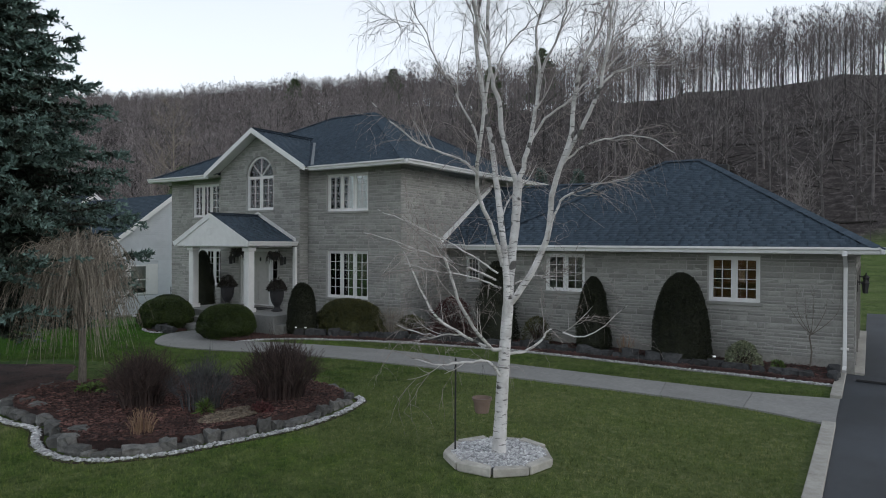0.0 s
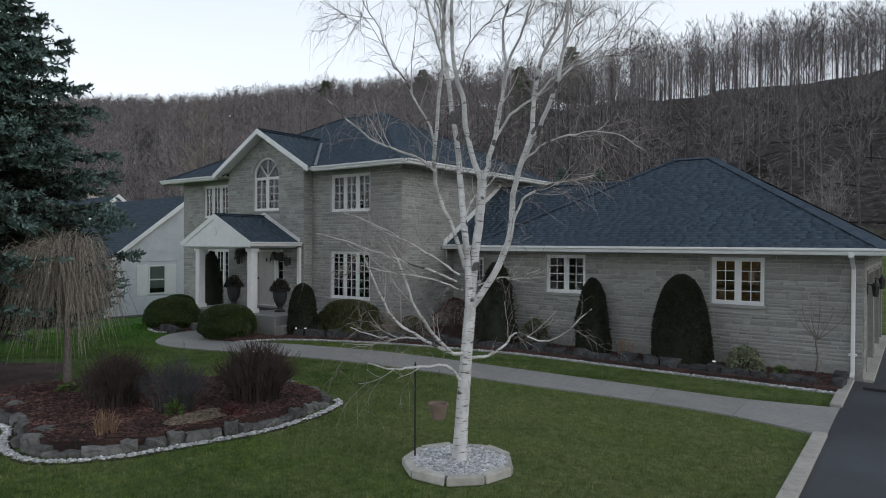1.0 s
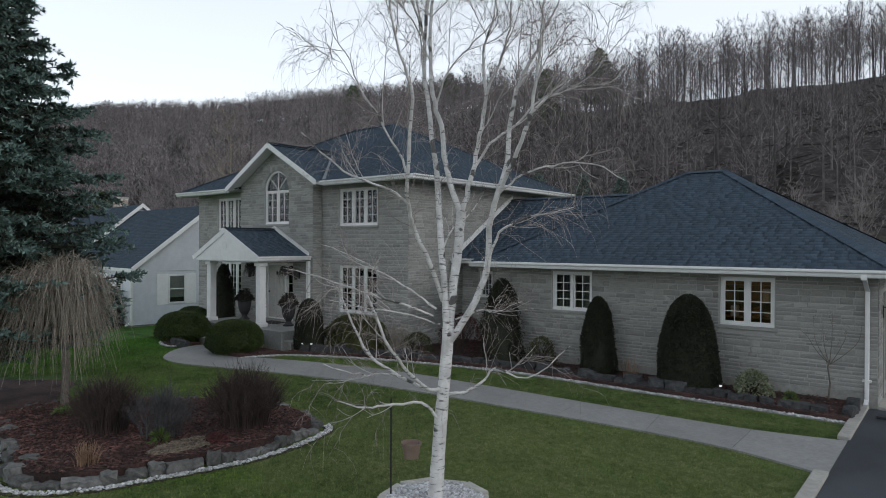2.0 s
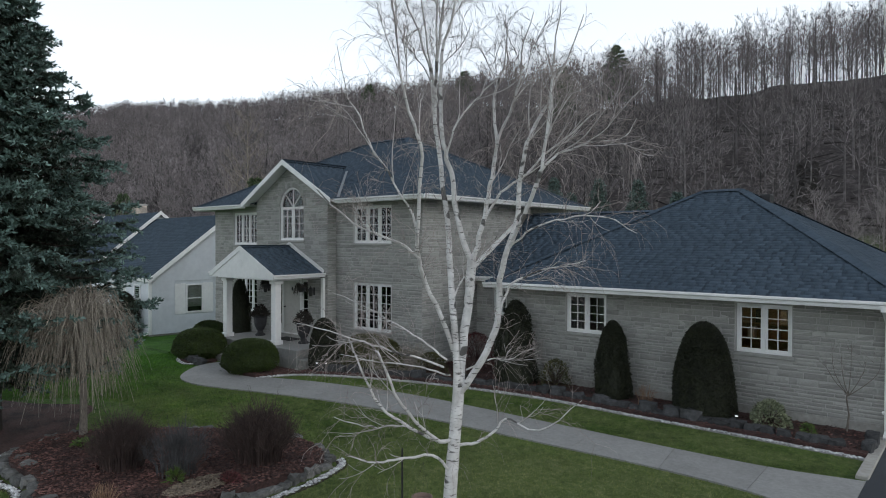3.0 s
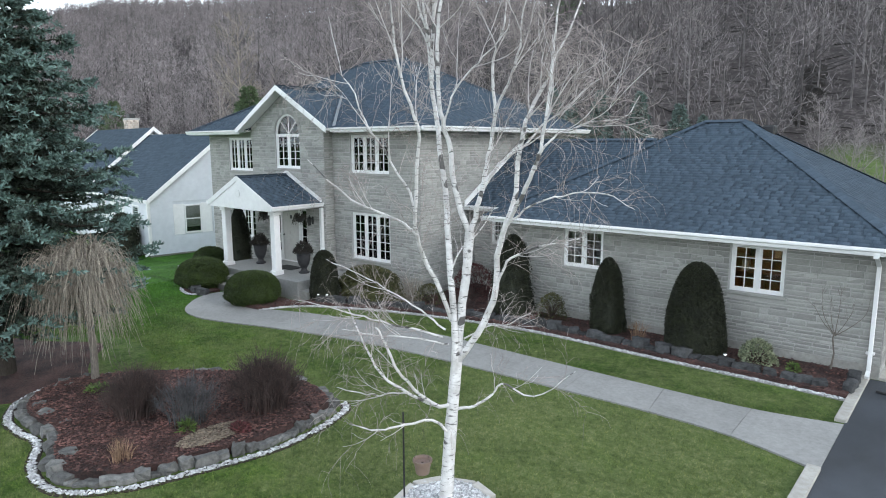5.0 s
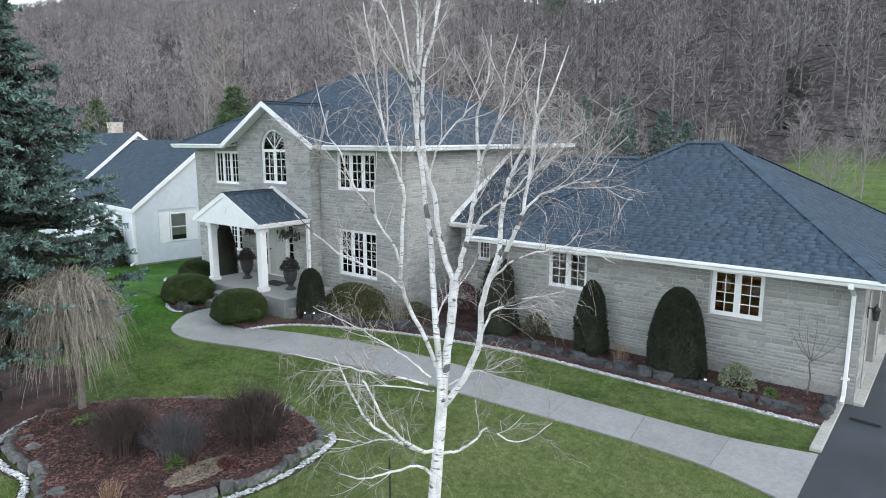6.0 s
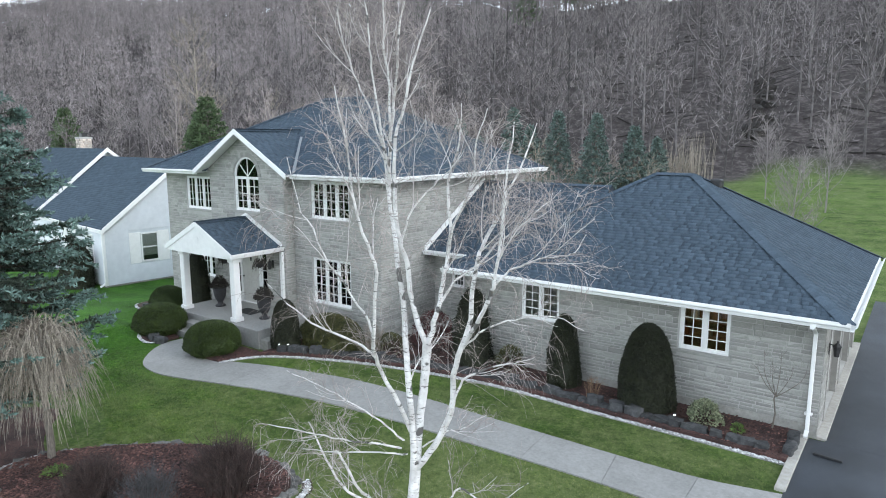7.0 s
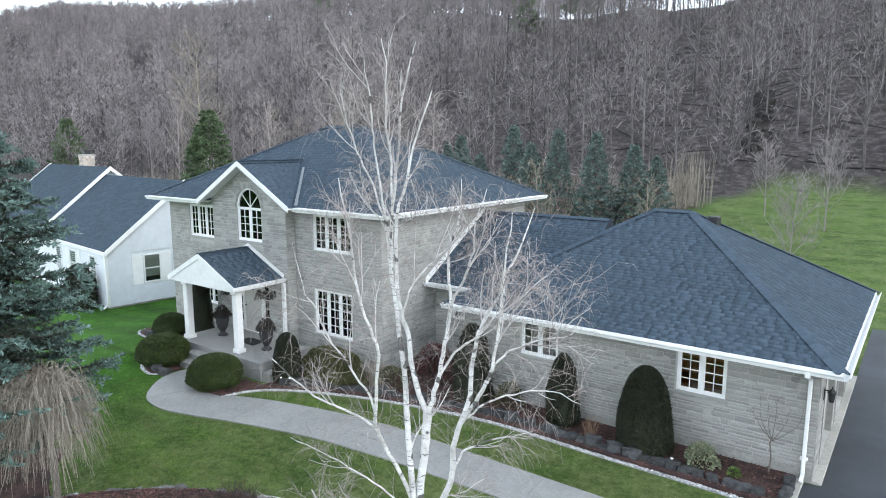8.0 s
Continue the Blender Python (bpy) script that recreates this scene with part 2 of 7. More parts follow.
BIRCH = birch_material()
BIRCH_THIN = material("thin_birch_bark", (0.46, 0.42, 0.41), (0.74, 0.71, 0.70), 6, 0.8, vary="island", vary_amount=0.12, bump=0, big=0.3, big_scale=3)
BIRCH_TWIG = material("birch_twig_bark", (0.25, 0.200, 0.182), (0.56, 0.50, 0.475), 4, 0.85, vary="island", vary_amount=0.35, bump=0)


def lawn_colour(nt):
    """Green turf with straw-coloured worn areas, mostly on the dry side by the drive."""
    fine = ramp_of(nt, noise_of(nt, 11, 8, 0.8), [(0.32, (0.026, 0.060, 0.010)), (0.5, (0.080, 0.152, 0.030)), (0.70, (0.190, 0.258, 0.070))])
    worn = ramp_of(nt, noise_of(nt, 9, 8, 0.8), [(0.32, (0.058, 0.084, 0.028)), (0.5, (0.148, 0.180, 0.068)), (0.70, (0.300, 0.305, 0.155))])
    patch = ramp_of(nt, noise_of(nt, 0.7, 6, 0.75), [(0.38, (0, 0, 0)), (0.62, (0.62, 0.62, 0.62))])
    spots = ramp_of(nt, noise_of(nt, 3.2, 4, 0.7), [(0.5, (0, 0, 0)), (0.68, (0.48, 0.48, 0.48))])
    co, mp, gr = nt.nodes.new("ShaderNodeTexCoord"), nt.nodes.new("ShaderNodeMapping"), nt.nodes.new("ShaderNodeTexGradient")
    mp.inputs["Location"].default_value, mp.inputs["Scale"].default_value = (4.6 / 5.5, -11.2 / 4.5, 0), (1 / 5.5, 1 / 4.5, 0.02)
    gr.gradient_type = "SPHERICAL"
    nt.links.new(co.outputs["Object"], mp.inputs["Vector"])
    nt.links.new(mp.outputs[0], gr.inputs[0])
    dry = ramp_of(nt, gr.outputs["Fac"], [(0.0, (0, 0, 0)), (0.5, (0.55, 0.55, 0.55))])
    amount = mixed(nt, mixed(nt, patch, spots, 1.0, "SCREEN"), dry, 1.0, "SCREEN")
    mottle = ramp_of(nt, noise_of(nt, 1.7, 6, 0.8), [(0.33, (0.62, 0.62, 0.66)), (0.64, (1.12, 1.10, 1.0))])
    swath = ramp_of(nt, noise_of(nt, 1.0, 2, 0.5, (0.06, 0.9, 0.0)), [(0.42, (0.70, 0.74, 0.74)), (0.58, (1.06, 1.04, 1.0))])
    turf = mixed(nt, mixed(nt, fine, mottle, 1.0, "MULTIPLY"), swath, 1.0, "MULTIPLY")
    broad = ramp_of(nt, noise_of(nt, 0.3, 5, 0.75), [(0.35, (0.68, 0.66, 0.7)), (0.62, (1.06, 1.04, 1.0))])
    turf = mixed(nt, turf, broad, 1.0, "MULTIPLY")
    side, mp2 = nt.nodes.new("ShaderNodeTexGradient"), nt.nodes.new("ShaderNodeMapping")
    mp2.inputs["Location"].default_value, mp2.inputs["Scale"].default_value = (-1.6, 0, 0), (-0.11, 0.0, 0.0)
    nt.links.new(co.outputs["Object"], mp2.inputs["Vector"])
    nt.links.new(mp2.outputs[0], side.inputs[0])
    lush = ramp_of(nt, side.outputs["Fac"], [(0.0, (0, 0, 0)), (0.7, (0.85, 0.85, 0.85))])
    rich = mixed(nt, turf, (0.55, 1.0, 0.45), 1.0, "MULTIPLY")
    return mixed(nt, mixed(nt, turf, worn, amount), rich, lush)


def lawn_material():
    m = bpy.data.materials.new("lawn_and_leaf_litter")
    m.use_nodes = True
    nt = m.node_tree
    b = nt.nodes["Principled BSDF"]
    grass = lawn_colour(nt)
    litter = ramp_of(nt, noise_of(nt, 0.8, 8, 0.8), [(0.3, (0.018, 0.015, 0.014)), (0.5, (0.054, 0.046, 0.044)), (0.68, (0.165, 0.145, 0.140))])
    geo = nt.nodes.new("ShaderNodeAttribute")
    geo.attribute_name = "woodland"
    col = mixed(nt, grass, litter, geo.outputs["Fac"])
    nt.links.new(col, b.inputs["Base Color"])
    b.inputs["Roughness"].default_value = 0.95
    b.inputs["Specular IOR Level"].default_value = 0.15
    bp = nt.nodes.new("ShaderNodeBump")
    bp.inputs["Strength"].default_value, bp.inputs["Distance"].default_value = 0.9, 0.04
    nt.links.new(noise_of(nt, 55, 5, 0.8), bp.inputs["Height"])
    nt.links.new(bp.outputs[0], b.inputs["Normal"])
    return m


LAWN = lawn_material()


def blade_material():
    m = bpy.data.materials.new("grass_blades")
    m.use_nodes = True
    nt = m.node_tree
    b = nt.nodes["Principled BSDF"]
    rnd = nt.nodes.new("ShaderNodeNewGeometry").outputs["Random Per Island"]
    col = mixed(nt, lawn_colour(nt), ramp_of(nt, rnd, [(0.0, (0.7, 0.75, 0.7)), (1.0, (1.75, 1.6, 1.5))]), 1.0, "MULTIPLY")
    nt.links.new(col, b.inputs["Base Color"])
    b.inputs["Roughness"].default_value = 0.8
    b.inputs["Specular IOR Level"].default_value = 0.2
    return m


GRASS_BLADE = blade_material()


# ---- small builders ----
def smooth(a, b, x):
    t = np.clip((np.asarray(x, float) - a) / (b - a), 0, 1)
    return t * t * (3 - 2 * t)


def mesh_of(name, verts, faces, mat):
    me = bpy.data.meshes.new(name)
    me.from_pydata([tuple(v) for v in verts], [], [tuple(f) for f in faces])
    me.materials.append(mat)
    me.update()
    return me


def tri_mesh(name, verts, tris, mat):
    """A mesh out of arrays of corners and triangles."""
    verts, tris = np.asarray(verts, np.float32), np.asarray(tris, np.int32)
    me = bpy.data.meshes.new(name)
    me.vertices.add(len(verts))
    me.vertices.foreach_set("co", verts.ravel())
    me.loops.add(len(tris) * 3)
    me.loops.foreach_set("vertex_index", tris.ravel())
    me.polygons.add(len(tris))
    me.polygons.foreach_set("loop_start", np.arange(len(tris), dtype=np.int32) * 3)
    me.materials.append(mat)
    me.update(calc_edges=True)
    me.validate()
    return me


def part_me(name, me, parent, label="", kind=""):
    ob = new(name, me)
    ob.parent = parent
    return tagged(ob, label=label, kind=kind)


def part(name, bm, mat, parent, label="", kind=""):
    me = bpy.data.meshes.new(name)
    bmesh.ops.recalc_face_normals(bm, faces=bm.faces)
    bm.to_mesh(me)
    bm.free()
    me.materials.append(mat)
    return part_me(name, me, parent, label, kind)


def thing(name, label, category, at=(0, 0, 0), group="", kind=""):
    ob = new(name)
    ob.location = at
    ob.empty_display_size = 0.2
    return tagged(ob, label, category, group, kind)


def box(bm, x0, x1, y0, y1, z0, z1, bevel=0.0):
    vs = [bm.verts.new((x, y, z)) for x in (x0, x1) for y in (y0, y1) for z in (z0, z1)]
    fs = [bm.faces.new([vs[i] for i in q]) for q in ((0, 1, 3, 2), (4, 6, 7, 5), (0, 4, 5, 1), (2, 3, 7, 6), (0, 2, 6, 4), (1, 5, 7, 3))]
    if bevel:
        edges = {e for f in fs for e in f.edges}
        bmesh.ops.bevel(bm, geom=list(edges), offset=bevel, segments=1, affect="EDGES")
    return bm


def boxes(*rows, bevel=0.0):
    bm = bmesh.new()
    for r in rows:
        box(bm, *r, bevel=bevel)
    return bm


def prism(bm, pts, shift):
    """A solid: the flat polygon pts, pushed by shift."""
    a = [bm.verts.new(p) for p in pts]
    b = [bm.verts.new(Vector(p) + Vector(shift)) for p in pts]
    bm.faces.new(a)
    bm.faces.new(b[::-1])
    for i in range(len(a)):
        j = (i + 1) % len(a)
        bm.faces.new((a[j], a[i], b[i], b[j]))
    return bm


def turned(bm, profile, at=(0, 0, 0), sides=20):
    """A body of revolution out of (radius, height) pairs."""
    rings = []
    for r, z in profile:
        rings.append([bm.verts.new((at[0] + r * math.cos(a), at[1] + r * math.sin(a), at[2] + z)) for a in np.linspace(0, 2 * math.pi, sides, endpoint=False)])
    for a, b in zip(rings, rings[1:]):
        for i in range(sides):
            j = (i + 1) % sides
            bm.faces.new((a[i], a[j], b[j], b[i]))
    bm.faces.new(rings[0][::-1])
    bm.faces.new(rings[-1])
    return bm


def holed_wall(bm, outline, holes, place, thick):
    """A wall: an outline and holes in its own plane (u, z), set into the world by place(u, z, depth)."""
    edges = []
    for loop in (outline, *holes):
        vs = [bm.verts.new(place(u, z, 0)) for u, z in loop]
        edges += [bm.edges.new((vs[i], vs[(i + 1) % len(vs)])) for i in range(len(vs))]
    made = bmesh.ops.triangle_fill(bm, edges=edges, use_beauty=True)
    faces = [g for g in made["geom"] if isinstance(g, bmesh.types.BMFace)]
    ext = bmesh.ops.extrude_face_region(bm, geom=faces)
    d = Vector(place(0, 0, thick)) - Vector(place(0, 0, 0))
    bmesh.ops.translate(bm, vec=d, verts=[g for g in ext["geom"] if isinstance(g, bmesh.types.BMVert)])
    return bm


class Tubes:
    """Many thin tapering tubes gathered as one set of triangles."""

    def __init__(self):
        self.v, self.t, self.n = [], [], 0

    def add(self, pts, radii, sides=4):
        pts = np.asarray(pts, float)
        m = len(pts)
        tan = np.gradient(pts, axis=0)
        tan /= np.linalg.norm(tan, axis=1)[:, None] + 1e-9
        ref = np.array([0.31, 0.17, 0.93]) if abs(tan[0, 2]) < 0.8 else np.array([0.9, 0.4, 0.1])
        u = np.cross(tan, ref)
        u /= np.linalg.norm(u, axis=1)[:, None] + 1e-9
        w = np.cross(tan, u)
        ang = np.arange(sides) * 2 * math.pi / sides
        ring = pts[:, None] + np.asarray(radii)[:, None, None] * (np.cos(ang)[None, :, None] * u[:, None] + np.sin(ang)[None, :, None] * w[:, None])
        i, k = np.meshgrid(np.arange(m - 1), np.arange(sides), indexing="ij")
        a, b = i * sides + k, i * sides + (k + 1) % sides
        c, d = a + sides, b + sides
        self.v.append(ring.reshape(-1, 3))
        self.t.append(self.n + np.concatenate([np.stack([a, b, d], -1).reshape(-1, 3), np.stack([a, d, c], -1).reshape(-1, 3)]))
        self.n += m * sides

    def arrays(self):
        return np.concatenate(self.v), np.concatenate(self.t)

    def mesh(self, name, mat):
        return tri_mesh(name, *self.arrays(), mat)


def curve_through(pts, n):
    """A smooth run of n places through the given ones."""
    p = np.asarray(pts, float)
    p = np.vstack([2 * p[0] - p[1], p, 2 * p[-1] - p[-2]])
    k = len(p) - 3
    out = []
    for s in np.linspace(0, k - 1e-6, n):
        i, t = int(s), s - int(s)
        a, b, c, d = p[i:i + 4]
        out.append(0.5 * (2 * b + (c - a) * t + (2 * a - 5 * b + 4 * c - d) * t * t + (3 * b - a - 3 * c + d) * t ** 3))
    return np.array(out)


def blades(rng, centres, normals, length, width, spread=0.7):
    """Small leaf-shaped triangles pairs, one at each place, leaning about its normal."""
    n = len(centres)
    d = normals + rng.normal(0, spread, (n, 3))
    d /= np.linalg.norm(d, axis=1)[:, None]
    s = np.cross(d, rng.normal(0, 1, (n, 3)))
    s /= np.linalg.norm(s, axis=1)[:, None] + 1e-9
    ln = length * rng.uniform(0.6, 1.3, n)[:, None]
    wd = width * rng.uniform(0.7, 1.3, n)[:, None]
    v = np.stack([centres, centres + d * ln * 0.5 + s * wd, centres + d * ln, centres + d * ln * 0.5 - s * wd], 1).reshape(-1, 3)
    q = np.arange(n)[:, None] * 4
    return v, np.concatenate([q + [0, 1, 2], q + [0, 2, 3]])


# ---- ground ----
GROUND = -0.06


def ground_z(x, y):
    x, y = np.asarray(x, float), np.asarray(y, float)
    z = GROUND - 1.1 * smooth(24, 34, -x) * (1 - smooth(34, 60, y))
    z = z + 3.4 * smooth(33, 82, y)
    toe = 76 - 10 * smooth(20, 140, -x)
    crest = 40.0 + 0.6 * smooth(47, 128, -x) + 10 * smooth(110, 260, -x) + 24 * smooth(240, 500, -x)
    d = np.clip((y - toe) / 110, 0, 1.0)
    z = z + crest * (d * 1.12 - 0.12 * d * d * d)
    z = z + 6 * smooth(190, 320, y)
    z = z + 11 * smooth(165, 216, y) * smooth(85, 150, -x)
    rough = smooth(0, 25, y - toe)
    z = z + rough * (0.9 * np.sin(x * 0.21 + 0.07 * y) * np.sin(y * 0.16 + 1.3) + 0.5 * np.sin(x * 0.53 + 2) * np.sin(y * 0.37))
    return z


def wooded(x, y):
    edge = 77 - 33 * smooth(11, 23, -np.asarray(x, float)) + 1.5 * np.sin(np.asarray(x, float) * 0.4) + np.sin(np.asarray(x, float) * 0.93)
    return smooth(-2.5, 2.5, np.asarray(y, float) - edge)


gx = np.unique(np.concatenate([np.linspace(-900, -260, 22), np.arange(-260, -80, 6.0), np.arange(-80, 60, 2.5), np.arange(60, 140, 8.0), np.linspace(140, 800, 22)]))
gy = np.unique(np.concatenate([np.linspace(-700, -40, 20), np.arange(-40, 30, 5.0), np.arange(30, 130, 2.5), np.arange(130, 220, 4.0), np.arange(220, 270, 9.0), np.linspace(270, 1100, 20)]))
mx, my = np.meshgrid(gx, gy, indexing="ij")
gv = np.stack([mx, my, ground_z(mx, my)], -1).reshape(-1, 3)
gi = np.arange(len(gx) * len(gy)).reshape(len(gx), len(gy))
ga, gb, gc, gd = gi[:-1, :-1].ravel(), gi[1:, :-1].ravel(), gi[1:, 1:].ravel(), gi[:-1, 1:].ravel()
ground_mesh = tri_mesh("ground", gv, np.concatenate([np.stack([ga, gb, gc], 1), np.stack([ga, gc, gd], 1)]), LAWN)
att = ground_mesh.attributes.new("woodland", "FLOAT", "POINT")
att.data.foreach_set("value", wooded(mx, my).ravel().astype(np.float32))
for p in ground_mesh.polygons:
    p.use_smooth = True
ground = tagged(new("ground", ground_mesh), "green spring lawn with yellowed patches rising to leaf-strewn hillside", "lawn", kind="structure")

# driveway and kerb
bm = bmesh.new()
box(bm, -1.46, 9.0, -25, 18.6, GROUND - 0.2, GROUND + 0.012)
box(bm, -1.10, 9.0, 18.6, 40.0, GROUND - 0.2, GROUND + 0.014)
drive = part("driveway", bm, ASPHALT, None)
tagged(drive, "worn dark grey asphalt driveway beside the garage", "driveway", kind="structure")
kerb = thing("kerb", "pale concrete kerb between lawn and driveway", "kerb", (-1.55, 5, GROUND), kind="structure")
y = -12.0
while y < 13.4:
    ln = min(1.5, 13.5 - y)
    ob = part("kerb_stone", boxes((-0.1, 0.1, 0.004, ln - 0.004, -0.15, 0.07), bevel=0.012), KERB, kerb)
    ob.location = (0.01, y - 5, 0)
    y += 1.5
for y0, y1 in ((15.72, 17.2), (17.2, 18.64)):
    ob = part("kerb_stone", boxes((-0.1, 0.1, 0.004, y1 - y0 - 0.004, -0.15, 0.07), bevel=0.012), KERB, kerb)
    ob.location = (0.02, y0 - 5, 0)

# garage apron
bm = boxes((-1.28, -1.08, 18.66, 27.4, GROUND - 0.2, GROUND + 0.06), bevel=0.01)
tagged(part("apron", bm, KERB, None), "narrow concrete apron along the garage doors", "pavement", kind="structure")

# front path: concrete slabs between two smooth edges
LOW = curve_through([(-1.45, 13.42), (-2.89, 13.83), (-4.4, 13.92), (-6.2, 13.87), (-7.7, 13.81), (-9.4, 13.74), (-10.6, 13.63), (-12.06, 13.46), (-13.5, 13.13), (-14.9, 12.74), (-16.2, 12.32), (-17.3, 12.08), (-18.4, 12.28), (-19.35, 13.1), (-19.75, 13.85), (-19.7, 14.5)], 121)
HIGH = curve_through([(-1.45, 15.58), (-2.92, 15.28), (-4.6, 15.22), (-6.3, 15.22), (-7.85, 15.22), (-9.5, 15.24), (-10.8, 15.22), (-12.2, 15.10), (-13.7, 14.80), (-15.1, 14.44), (-16.3, 14.0), (-17.1, 13.75), (-17.7, 13.78), (-18.1, 14.0), (-18.2, 14.25), (-18.2, 14.5)], 121)
path = thing("front_path", "curving pale concrete front path of jointed slabs", "path", (-10, 14, GROUND), kind="structure")
cuts = [0, 8, 16, 24, 32, 40, 48, 56, 64, 72, 80, 96, 120]
for c0, c1 in zip(cuts, cuts[1:]):
    bm = bmesh.new()
    lo, hi = LOW[c0:c1 + 1].copy(), HIGH[c0:c1 + 1].copy()
    gap_lo = (lo[1] - lo[0]) / np.linalg.norm(lo[1] - lo[0]) * 0.008
    lo[0], hi[0] = lo[0] + gap_lo, hi[0] + gap_lo
    top = [[bm.verts.new((p[0] + 10, p[1] - 14, zz)) for p in row] for row in (lo, hi) for zz in (0.035, -0.12)]
    for i in range(len(lo) - 1):
        bm.faces.new((top[0][i], top[0][i + 1], top[2][i + 1], top[2][i]))
        bm.faces.new((top[0][i], top[1][i], top[1][i + 1], top[0][i + 1]))
        bm.faces.new((top[2][i + 1], top[3][i + 1], top[3][i], top[2][i]))
    for i in (0, -1):
        bm.faces.new((top[0][i], top[2][i], top[3][i], top[1][i]))
    part("slab", bm, CONCRETE, path)


# ---- the stone house ----
house = thing("house", "two-storey grey ledgestone house with attached garage and dark shingle roofs", "house", (-14, 22, 0))
HOME = Vector((-14, 22, 0))
rng = np.random.default_rng(4)


def house_part(name, bm, mat, parent=None, label="", kind=""):
    """Links a part that was modelled in world places under the house or one of its parts."""
    bmesh.ops.translate(bm, vec=-HOME, verts=bm.verts)
    return part(name, bm, mat, parent or house, label, kind)


def house_mesh(name, v, t, mat, parent, label="", kind=""):
    return part_me(name, tri_mesh(name, np.asarray(v) - np.array(HOME), t, mat), parent, label, kind)


def front_at(y0):
    return lambda u, z, d: (u, y0 + d, z)


def right_at(x0):
    return lambda u, z, d: (x0 - d, u, z)


def left_at(x0):
    return lambda u, z, d: (x0 + d, u, z)


def back_at(y0):
    return lambda u, z, d: (u, y0 - d, z)


STONE_T = np.array([(0, 1, 5), (0, 5, 4), (1, 2, 6), (1, 6, 5), (2, 3, 7), (2, 7, 6), (3, 0, 4), (3, 4, 7),
                    (4, 5, 9), (4, 9, 8), (5, 6, 10), (5, 10, 9), (6, 7, 11), (6, 11, 10), (7, 4, 8), (7, 8, 11), (8, 9, 10), (8, 10, 11)])


def stone_block(l, h, proud):
    """Corners (u, z, out) of one rough-faced stone."""
    c = np.array([(0, 0), (l, 0), (l, h), (0, h)], float)
    e = min(0.012, h * 0.2)
    inner = np.array([(e * 1.6, e), (l - e * 1.6, e), (l - e * 1.6, h - e), (e * 1.6, h - e)]) + rng.normal(0, 0.003, (4, 2))
    o = proud + rng.normal(0, 0.004, 4)
    return np.concatenate([np.c_[c, np.full(4, -0.01)], np.c_[c, np.full(4, proud * 0.55)], np.c_[inner, o]])


def lay_stones(wall, place, u0, u1, z0, z1, holes, top=None, singles=None):
    """Coursed ledgestone over a wall face; those inside the stretch singles become parts of their own."""
    vs, ts, n = [], [], 0
    z = z0
    while z < z1 - 0.03:
        h = float(rng.choice([0.07, 0.085, 0.10, 0.125, 0.15]))
        h = min(h, z1 - z)
        zm = z + h / 2
        a, b = u0, u1
        if top:
            a, b = top(zm + h / 2)
        cut = [(max(a, p), min(b, q)) for p, q in [(hu0, hu1) for hu0, hu1, hz0, hz1 in holes(zm) if hz0 - h * 0.6 < zm < hz1 + h * 0.6] if q > a and p < b]
        spans, start = [], a
        for p, q in sorted(cut):
            spans.append((start, p))
            start = max(start, q)
        spans.append((start, b))
        for s0, s1 in spans:
            u = s0
            while u < s1 - 0.02:
                l = float(rng.uniform(0.16, 0.56)) * (1.15 if h < 0.08 else 1.0)
                if s1 - u - l < 0.14:
                    l = s1 - u
                blk = stone_block(l - 0.018, h - 0.017, float(rng.uniform(0.002, 0.014)))
                if singles and singles[0] < u < singles[1] and singles[2] < zm < singles[3]:
                    P = np.array([place(p[0], p[1], -p[2]) for p in blk]) - np.array(place(0, 0, 0))
                    me = tri_mesh("stone", P, STONE_T, STONE_PIECE)
                    ob = part_me("stone", me, wall)
                    ob.location = Vector(place(u, z, 0)) - HOME
                else:
                    vs.append(np.array([place(u + p[0], z + p[1], -p[2]) for p in blk]))
                    ts.append(STONE_T + n)
                    n += 12
                u += l
        z += h
    house_mesh("stonework", np.concatenate(vs), np.concatenate(ts), STONE, wall, kind="stuff")


def rect(u0, u1, z0, z1):
    return [(u0, z0), (u1, z0), (u1, z1), (u0, z1)]


def arch(u0, u1, z0, spring):
    r, c = (u1 - u0) / 2, (u0 + u1) / 2
    return [(u0, z0), (u1, z0)] + [(c + r * math.cos(a), spring + r * math.sin(a)) for a in np.linspace(0, math.pi, 17)]


# openings in the front faces: u0, u1, z0, z1
OPEN_MAIN_R = [(-16.84, -14.99, 3.98, 5.26), (-16.84, -14.99, 1.0, 2.62)]
OPEN_MAIN_L = [(-24.32, -22.66, 3.90, 5.22), (-24.10, -22.46, 1.16, 2.62)]
ARCH = (-20.54, -19.10, 4.08, 5.33)
DOORWAY = (-20.95, -18.85, 0.57, 2.64)
OPEN_GARAGE = [(-4.45, -3.26, 1.47, 2.61), (-8.98, -7.77, 1.53, 2.61)]
OPEN_WING = [(-12.9, -12.35, 1.55, 2.45)]

MX0, MX1, MY0, MY1 = -25.75, -13.62, 17.80, 26.95
EAVE_M = 5.47
bm = bmesh.new()
holed_wall(bm, rect(MX0 + 0.25, MX1 - 0.25, -0.6, EAVE_M), [rect(*o) for o in OPEN_MAIN_R + OPEN_MAIN_L] + [rect(-21.9, -18.1, 0.9, 5.2)], front_at(MY0), 0.25)
wall_main = house_part("wall", bm, MORTAR, label="grey ledgestone front wall of the two-storey block")
house_part("wall", boxes((MX0, MX0 + 0.25, MY0, MY1, -0.9, EAVE_M)), MORTAR)
wall_side = house_part("wall", boxes((MX1 - 0.25, MX1, MY0, MY1, -0.6, EAVE_M)), MORTAR, label="blank ledgestone side wall")
